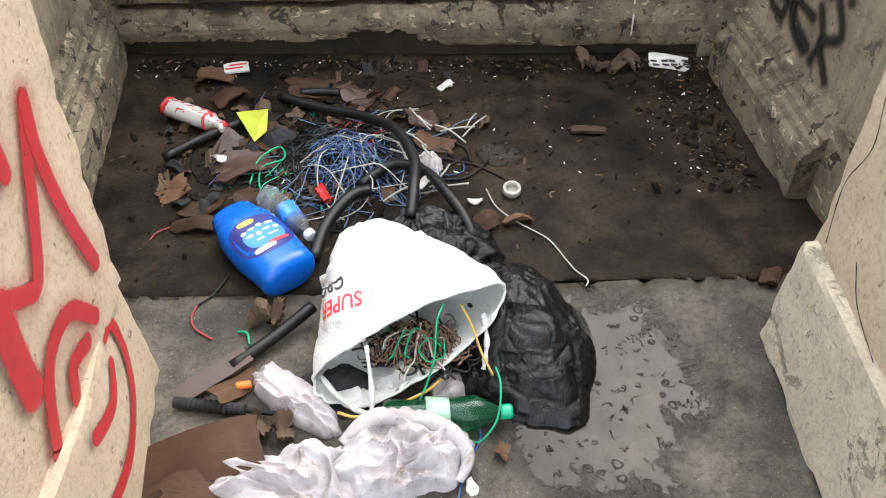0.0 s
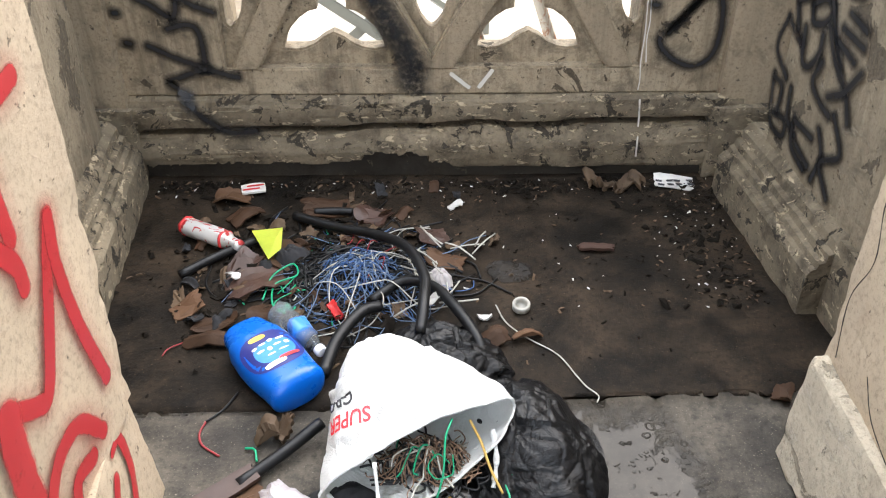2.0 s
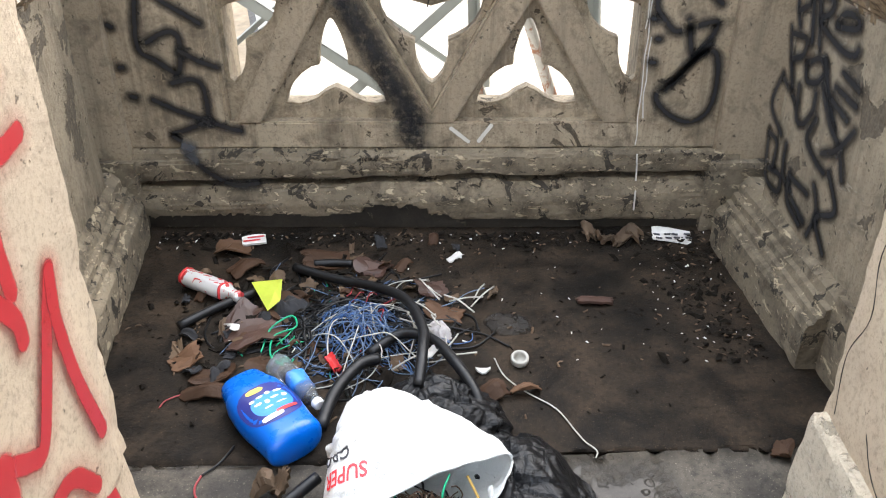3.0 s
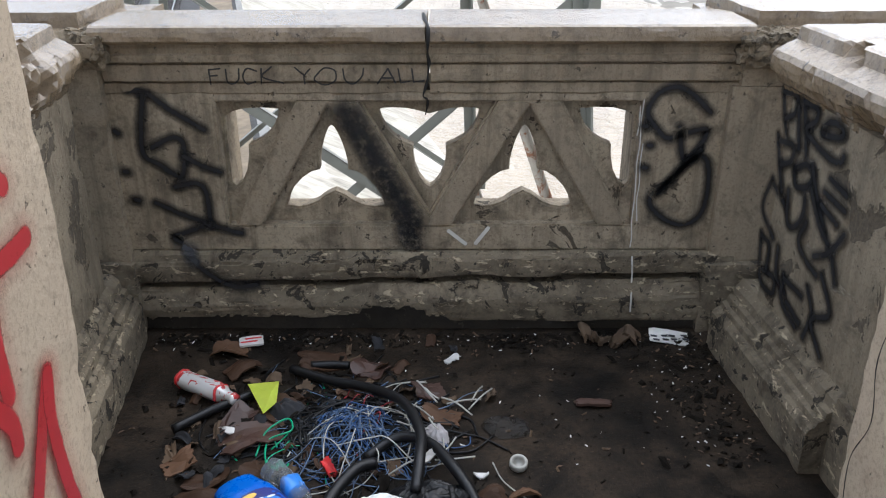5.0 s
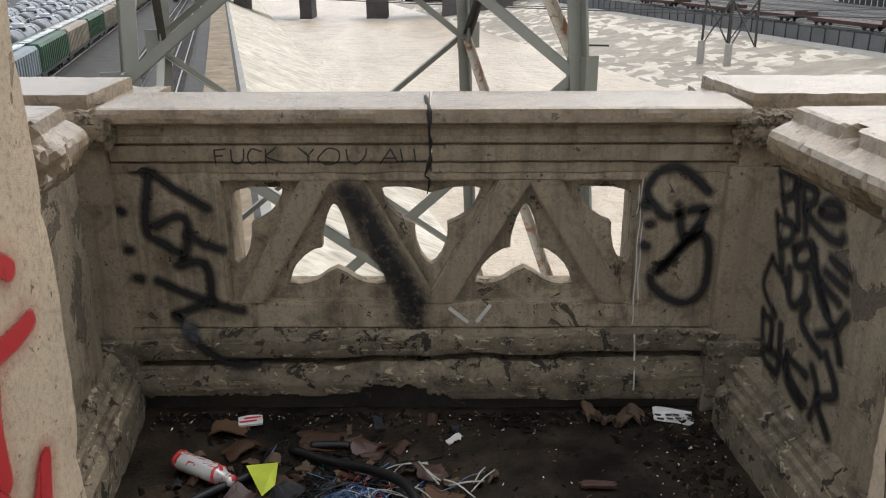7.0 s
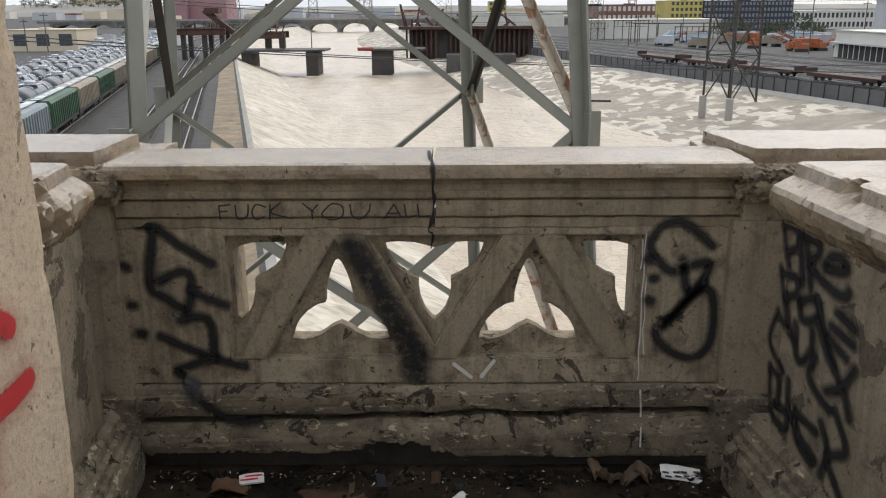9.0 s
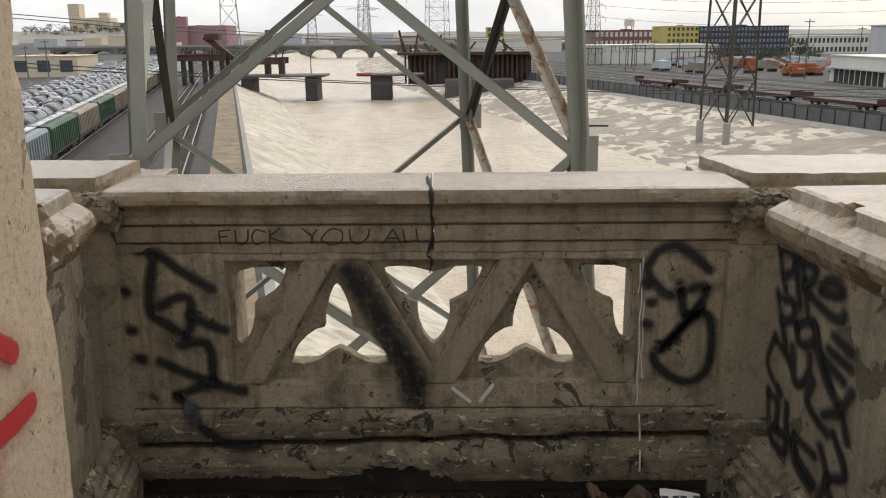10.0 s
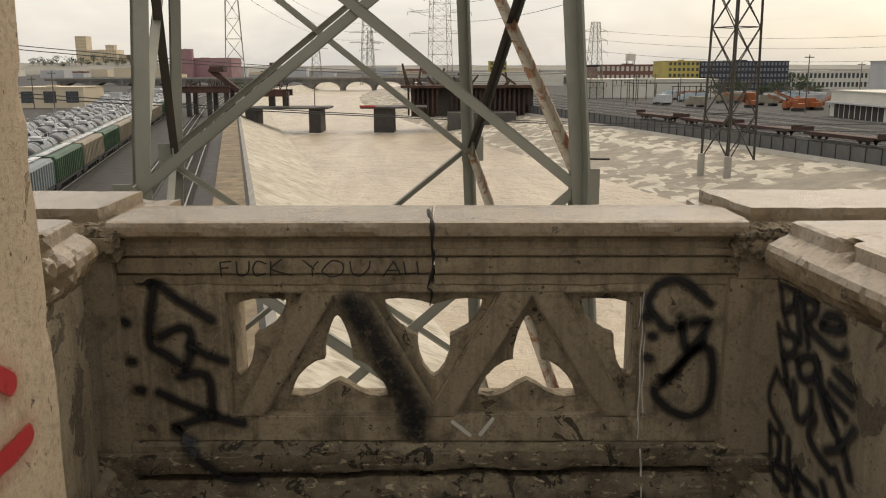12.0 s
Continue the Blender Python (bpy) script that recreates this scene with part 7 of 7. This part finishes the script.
# bottles and cans
def blue_jug():
    e = thing("detergent_jug", "bright blue plastic detergent jug lying on its side", "bottle")
    m = lying((-0.508, 1.945, 0.058), (-0.315, 1.715, 0.056))
    flat = m.to_3x3() @ Vector((1, 0, 0))
    m = m @ Matrix.Rotation(math.atan2(flat.z, (m.to_3x3() @ Vector((0, 1, 0))).z) , 4, "Z")

    def surf(th, h, lift=0.0):
        t = h / 0.312
        a = 0.080 * (min(1, 0.70 + 1.1 * t) if t < 0.32 else 1.0) * (1 - 0.05 * math.sin(t * 9)) * (1 if t < 0.93 else 1 - ((t - 0.93) / 0.07) ** 2 * 0.28)
        b = 0.055 * (min(1, 0.72 + 1.0 * t) if t < 0.32 else 1.0) * (1 if t < 0.93 else 1 - ((t - 0.93) / 0.07) ** 2 * 0.35)
        ct, st = math.cos(th), math.sin(th)
        k = 1 / (abs(ct) ** 2.7 + abs(st) ** 2.7) ** (1 / 2.7)
        return m @ Vector((ct * k * (a + lift), st * k * (b + lift), h))

    bm = bmesh.new()
    n = 40
    rings = [[bm.verts.new(surf(math.tau * j / n, 0.312 * (0.06 + 0.94 * i / 36))) for j in range(n)] for i in range(37)]
    for a, b in zip(rings, rings[1:]):
        for j in range(n):
            bm.faces.new((a[j], a[(j + 1) % n], b[(j + 1) % n], b[j]))
    bm.faces.new(rings[0]), bm.faces.new(rings[-1])
    part("body", bm, JUG_BLUE, e, smooth=True)
    part("cap", lathe(bmesh.new(), [(0.030, 0.004), (0.032, 0.006), (0.033, 0.02), (0.032, 0.03)], m, 22), JUG_BLUE, e, "blue screw cap")

    def oval(name, th, h, wide, tall, mat, lift, power=2.6):
        """A rounded printed patch on the jug's skin."""
        bm = bmesh.new()
        loops = []
        for f in (1.0, 0.66, 0.33):
            row = []
            for i in range(28):
                a = math.tau * i / 28
                k = f / (abs(math.cos(a)) ** power + abs(math.sin(a)) ** power) ** (1 / power)
                row.append(bm.verts.new(surf(th + wide * k * math.cos(a), h + tall * k * math.sin(a), lift)))
            loops.append(row)
        for a, b in zip(loops, loops[1:]):
            for i in range(28):
                bm.faces.new((a[i], a[(i + 1) % 28], b[(i + 1) % 28], b[i]))
        bm.faces.new(loops[-1])
        part(name, bm, mat, e, smooth=True)

    up = max(range(72), key=lambda i: (surf(math.tau * i / 72, 0.17) - m @ Vector((0, 0, 0.17))).z) * math.tau / 72
    mid = up
    oval("label", mid, 0.178, 0.98, 0.072, NAVY_LABEL, 0.0012)
    oval("label_glow", mid - 0.05, 0.185, 0.62, 0.040, SKY_LABEL, 0.0018)
    oval("label_sun", mid + 0.15, 0.122, 0.28, 0.009, YELLOW_LABEL, 0.0022)
    for th, h, wide, tall in ((-0.42, 0.137, 0.16, 0.007), (-0.12, 0.133, 0.10, 0.009), (0.15, 0.136, 0.13, 0.006), (0.42, 0.140, 0.10, 0.008), (-0.50, 0.160, 0.10, 0.011), (-0.22, 0.156, 0.15, 0.006), (0.05, 0.162, 0.09, 0.012), (0.32, 0.158, 0.14, 0.007), (-0.30, 0.180, 0.20, 0.004), (0.12, 0.182, 0.16, 0.005)):
        oval("label_bar", mid + th, h + 0.014, wide * 0.8, tall * 0.55, WHITE_LABEL, 0.0026)
    oval("label_bar", mid - 0.30, 0.222, 0.34, 0.006, RED_LABEL, 0.0026, 4.0)
    oval("label_bar", mid + 0.22, 0.231, 0.36, 0.008, WHITE_LABEL, 0.0026, 4.0)


blue_jug()
bottle = thing("water_bottle", "crushed clear water bottle with a blue label", "bottle")
m = lying((-0.425, 2.045, 0.04), (-0.285, 1.885, 0.032))
part("body", lathe(bmesh.new(), [(0.028, 0.0), (0.036, 0.01), (0.033, 0.03), (0.037, 0.05), (0.033, 0.07), (0.037, 0.09), (0.034, 0.12), (0.033, 0.15), (0.026, 0.175), (0.014, 0.192), (0.013, 0.205)], m, 28, 0.45, 2.0, 0.85), CLEAR, bottle, smooth=True)
part("label", lathe(bmesh.new(), [(0.0375, 0.093), (0.0375, 0.10), (0.037, 0.138), (0.036, 0.142)], m, 28, 0.3, 2.0, 0.87), SKY_LABEL, bottle, smooth=True)
part("cap", lathe(bmesh.new(), [(0.0155, 0.198), (0.0165, 0.202), (0.0165, 0.214), (0.013, 0.218)], m, 20), WHITE_CAP, bottle)
can = thing("drink_can", "dented white and red aluminium drink bottle", "can")
m = lying((-0.805, 2.495, 0.036), (-0.60, 2.375, 0.034))
part("body", lathe(bmesh.new(), [(0.024, 0.0), (0.031, 0.006), (0.033, 0.02), (0.033, 0.15), (0.029, 0.175), (0.019, 0.198), (0.017, 0.222), (0.019, 0.225), (0.018, 0.238)], m, 30, 0.22, 5.0), ALUMINIUM, can, smooth=True)
for a, b, w in ((0.002, 0.012, 0), (0.168, 0.176, 0)):
    part("red_band", lathe(bmesh.new(), [(0.0335 if a < 0.1 else 0.0312, a), (0.0342 if a < 0.1 else 0.0316, a + 0.004), (0.0342 if a < 0.1 else 0.0316, b - 0.004), (0.0335 if a < 0.1 else 0.0312, b)], m, 30, 0.22, 5.0), RED_LABEL, can, smooth=True)
green = thing("soda_bottle", "green plastic soda bottle half under a towel", "bottle")
m = lying((-0.066, 1.300, 0.042), (0.205, 1.319, 0.036))
part("body", lathe(bmesh.new(), [(0.03, 0.0), (0.037, 0.01), (0.038, 0.06), (0.035, 0.12), (0.038, 0.17), (0.036, 0.20), (0.026, 0.225), (0.014, 0.245), (0.013, 0.258)], m, 28, 0.1, 3.0), GREEN_PET, green, smooth=True)
part("label", lathe(bmesh.new(), [(0.0388, 0.09), (0.0388, 0.10), (0.0388, 0.135), (0.0385, 0.14)], m, 28, 0.1, 3.0), grained("pale_green_label", (0.30, 0.48, 0.36), 0.4, 0, 0.3, 60), green, smooth=True)
part("cap", lathe(bmesh.new(), [(0.0155, 0.25), (0.0168, 0.254), (0.0168, 0.272), (0.014, 0.276)], m, 20), GREEN_CAP, green)


# card, slats and papers
def scrap(name, cx, cy, wide, deep, turn, mat, label, category, group="", thick=0.005, tilt=(0, 0), z=0.006, seed=0, torn=0.25, curl=0.012, cut=5):
    """A torn flat piece: an uneven outline with thickness, slightly curled."""
    random.seed(seed + 100)
    bm = bmesh.new()
    n = 26
    pts = []
    for k in range(n):
        a = math.tau * k / n
        sq = 1 / max(abs(math.cos(a)), abs(math.sin(a)))
        r = sq * (1 - torn * random.random() * (0.4 if k % 2 else 1))
        pts.append((math.cos(a) * r * wide / 2, math.sin(a) * r * deep / 2))
    m = Matrix.Translation((cx, cy, z)) @ Euler((radians(tilt[0]), radians(tilt[1]), radians(turn))).to_matrix().to_4x4()

    def put(x, y, d):
        bend = curl * math.sin(x / max(wide, 0.01) * 4 + seed) + curl * 0.5 * math.sin(y / max(deep, 0.01) * 5 + seed * 2)
        q = m @ Vector((x, y, d + bend))
        q.z = max(q.z, 0.001 + d)
        return bm.verts.new(q)

    loops = []
    for f in (1.0, 0.6, 0.25):
        loops.append([put(x * f, y * f, thick) for x, y in pts])
    low = [put(x, y, 0) for x, y in pts]
    for a, b in zip(loops, loops[1:]):
        for k in range(n):
            bm.faces.new((a[k], a[(k + 1) % n], b[(k + 1) % n], b[k]))
    bm.faces.new(loops[-1])
    for k in range(n):
        bm.faces.new((low[k], low[(k + 1) % n], loops[0][(k + 1) % n], loops[0][k]))
    bm.faces.new(low[::-1])
    return tagged(link_mesh(name, bm, mat), label, category, group)


scrap("cardboard_flap", -0.44, 1.215, 0.26, 0.13, 14, CARD, "large sodden brown cardboard flap under the towels", "cardboard", "card scraps", 0.006, (10, -8), 0.028, 1, 0.06, 0.012)
scrap("cardboard_flap", -0.40, 1.12, 0.22, 0.12, 4, CARD, "sodden brown cardboard flap beneath the towels", "cardboard", "card scraps", 0.006, (-6, 8), 0.02, 2, 0.15, 0.015)
scrap("timber_slat", -0.455, 1.43, 0.19, 0.05, 38, WOOD_WET, "split brown timber slat on the slab", "timber", "", 0.012, (8, -6), 0.018, 3, 0.12, 0.002)
scrap("timber_slat", -0.40, 1.40, 0.13, 0.055, 50, CARD_PALE, "bent brown card strip on the slab", "cardboard", "card scraps", 0.006, (12, 10), 0.024, 4, 0.1)
CARD_AT = [(-0.63, 2.585, 0.12, 0.09, 40), (-0.70, 2.70, 0.13, 0.09, 10), (-0.36, 2.63, 0.17, 0.11, 15), (-0.20, 2.59, 0.12, 0.10, -20), (-0.605, 2.03, 0.13, 0.075, 4), (-0.70, 2.095, 0.10, 0.07, 30), (-0.61, 1.955, 0.14, 0.06, 0), (-0.52, 2.21, 0.20, 0.14, 25), (-0.44, 2.33, 0.16, 0.12, -35), (0.045, 2.33, 0.13, 0.08, -15), (-0.27, 2.08, 0.10, 0.06, -50), (-0.58, 2.30, 0.12, 0.10, 60), (0.17, 1.95, 0.10, 0.07, 30), (0.27, 1.97, 0.09, 0.03, 12), (-0.47, 2.07, 0.10, 0.08, 75), (0.0, 2.46, 0.11, 0.09, 20), (0.895, 1.745, 0.075, 0.05, 60)]
for i, (x, y, w, d, a) in enumerate(CARD_AT):
    scrap("card_scrap", x, y, w, d, a, (CARD, CARD_PALE, CARD, WOOD_WET)[i % 4], "torn sodden brown card on the wet floor", "cardboard", "card scraps", 0.005, (random.uniform(-6, 6), random.uniform(-6, 6)), 0.01, 20 + i, 0.20, 0.018)
for i in range(95):
    random.seed(300 + i)
    x, y = random.gauss(-0.42, 0.24), random.gauss(2.32, 0.21)
    if not (-0.93 < x < 0.35 and 1.9 < y < 2.80):
        continue
    scrap("card_scrap", x, y, random.uniform(0.03, 0.08), random.uniform(0.02, 0.06), random.uniform(0, 180), random.choice((CARD, LITTER_DARK, LITTER_BROWN, CLOTH_DARK)), "small sodden brown fragment in the litter", "cardboard", "card scraps", 0.004, (random.uniform(-14, 14), random.uniform(-14, 14)), 0.008, 50 + i, 0.32)
bm = bmesh.new()
top = [bm.verts.new(p) for p in [(-0.576, 2.438, 0.05), (-0.477, 2.448, 0.055), (-0.467, 2.344, 0.045), (-0.498, 2.295, 0.04), (-0.53, 2.39, 0.052), (-0.489, 2.378, 0.06)]]
for a, b, c in ((0, 5, 1), (1, 5, 2), (2, 5, 3), (3, 5, 4), (4, 5, 0), (3, 4, 0)):
    if len({a, b, c}) == 3:
        bm.faces.new((top[a], top[b], top[c]))
bmesh.ops.solidify(bm, geom=bm.faces[:], thickness=0.0025)
tagged(link_mesh("yellow_paper", bm, HI_VIS), "bright yellow-green folded paper on the heap", "paper")
scrap("cigarette_pack", -0.635, 2.755, 0.085, 0.055, 14, PAPER, "flattened white and red paper pack by the wall", "paper", "", 0.008, (6, 0), 0.012, 8, 0.08, 0.002)
for d in (-0.012, 0.012):
    scrap("red_print", -0.635 + d * 0.4, 2.755 + d, 0.06, 0.008, 14, RED_LABEL, "red bar printed on the flattened pack", "print", "", 0.001, (6, 0), 0.0225, 8, 0.05, 0.0)
scrap("milk_carton", 0.855, 2.795, 0.145, 0.085, -8, PAPER, "flattened white card printed with black bars", "paper", "", 0.004, (4, 2), 0.008, 9, 0.10, 0.004)
random.seed(77)
for i in range(9):
    scrap("black_print", 0.80 + (i % 4) * 0.034 + random.uniform(-0.006, 0.006), 2.768 + (i // 4) * 0.026, 0.024, 0.012, -8 + random.uniform(-10, 10), BLACK_INK, "black bar printed on the flattened card", "print", "printed bars", 0.001, (4, 2), 0.0165, 60 + i, 0.3, 0.0)
scrap("white_scrap", -0.575, 2.245, 0.10, 0.035, 48, PAPER, "twisted white tissue on the litter", "paper", "paper scraps", 0.004, (10, 12), 0.02, 10, 0.5, 0.012)
scrap("white_scrap", 0.155, 2.055, 0.045, 0.022, 0, PAPER, "small white plastic tab on the floor", "paper", "paper scraps", 0.006, (0, 0), 0.008, 11, 0.15)
scrap("white_scrap", 0.01, 2.06, 0.04, 0.03, 20, PAPER, "small white paper scrap by a hose", "paper", "paper scraps", 0.004, (0, 0), 0.07, 12, 0.3)
scrap("white_scrap", 0.075, 2.645, 0.055, 0.03, 10, PAPER, "small pale scrap on the wet floor", "paper", "paper scraps", 0.005, (0, 0), 0.008, 13, 0.5)
scrap("wet_stick", 0.52, 2.39, 0.12, 0.035, -4, WOOD_WET, "short dark wet stick on the floor", "timber", "", 0.01, (0, 0), 0.008, 14, 0.25, 0.002)
scrap("can_fragment", -0.27, 2.055, 0.055, 0.03, -50, RED_LABEL, "crushed red can fragment by the bottle", "can", "", 0.012, (8, 10), 0.03, 15, 0.3)
scrap("dead_leaf", 0.185, 1.237, 0.07, 0.035, 70, CARD_PALE, "curled brown leaf on the wet slab", "leaf", "", 0.002, (10, 20), 0.006, 16, 0.4, 0.01)
for i, (x, y) in enumerate(((0.60, 2.76), (0.66, 2.75), (0.56, 2.79), (0.71, 2.77), (-0.38, 1.60), (-0.34, 1.62), (-0.28, 1.29), (-0.33, 1.30))):
    scrap("brown_litter", x, y, 0.066, 0.045, i * 47, LITTER_BROWN, "crumpled brown leaf litter clump", "leaf litter", "litter clumps", 0.02, (20 * math.sin(i * 2), 16), 0.022, 80 + i, 0.5, 0.02)
ring = bmesh.new()
lathe(ring, [(0.024, 0.0), (0.026, 0.003), (0.026, 0.019), (0.024, 0.022), (0.018, 0.021), (0.017, 0.012), (0.017, 0.003)], Matrix.Translation((0.262, 2.098, 0.005)) @ Matrix.Rotation(radians(14), 4, "X"), 28)
tagged(link_mesh("tape_roll", ring, WIRE_WHITE, smooth=True), "small cream roll of tape on the wet floor", "tape")
tagged(link_mesh("bottle_top", lathe(bmesh.new(), [(0.008, 0), (0.009, 0.002), (0.009, 0.03), (0.007, 0.033)], lying((-0.40, 1.40, 0.022), (-0.372, 1.405, 0.022)), 14), ORANGE_CAP), "small orange plastic cap by the duster", "cap")
stub = thing("white_stub", "small crushed white and red stub by the puddle", "litter")
part("body", heap(0.117, 1.158, 0.014, 0.022, 0.018, 31.0, 20, 30, 0.4, 2.0, 12, 24), PAPER, stub)

# countless crumbs of grit, leaf and paper
random.seed(55)
for name, count, mats, mean, spread, label in (("grit", 900, LITTER_DARK, (0.0, 2.35), (0.55, 0.30), "black crumbs of leaf litter over the floor"), ("clods", 420, LITTER_DARK, (-0.42, 2.32), (0.24, 0.20), "dark sodden leaf scraps in the litter heap"), ("crumbs", 420, LITTER_BROWN, (-0.3, 2.35), (0.35, 0.26), "brown crumbs of litter over the floor"), ("paper_bits", 150, PAPER, (0.2, 2.50), (0.5, 0.24), "tiny white flecks of paper over the floor")):
    bm = bmesh.new()
    for _ in range(count):
        x, y = random.gauss(mean[0], spread[0]), random.gauss(mean[1], spread[1])
        if random.random() < 0.35:
            x, y = random.uniform(-0.98, 0.98), 2.83 - abs(random.gauss(0, 0.06))
        elif random.random() < 0.3:
            x, y = 0.98 - abs(random.gauss(0, 0.14)), random.uniform(2.1, 2.8)
        if not (-0.99 < x < 1.0 and 1.75 < y < 2.86):
            continue
        s = random.uniform(0.0015, 0.0048) * (2.3 if name == "clods" else 0.85 if name == "grit" else 0.62 if name == "paper_bits" else 1.0)
        q = Matrix.Translation((x, y, 0.003)) @ Euler((random.uniform(-0.6, 0.6), random.uniform(-0.6, 0.6), random.uniform(0, 6))).to_matrix().to_4x4()
        ln = random.uniform(1, 3.5)
        vs = [bm.verts.new(q @ Vector(p)) for p in ((-s * ln, -s, 0), (s * ln, -s * 0.7, 0), (s * ln * 0.8, s, 0), (-s * ln * 0.7, s * 0.8, 0), (0, 0, s * 1.1))]
        for k in range(4):
            bm.faces.new((vs[k], vs[(k + 1) % 4], vs[4]))
    tagged(link_mesh(name, bm, mats), label, "debris", kind="stuff")
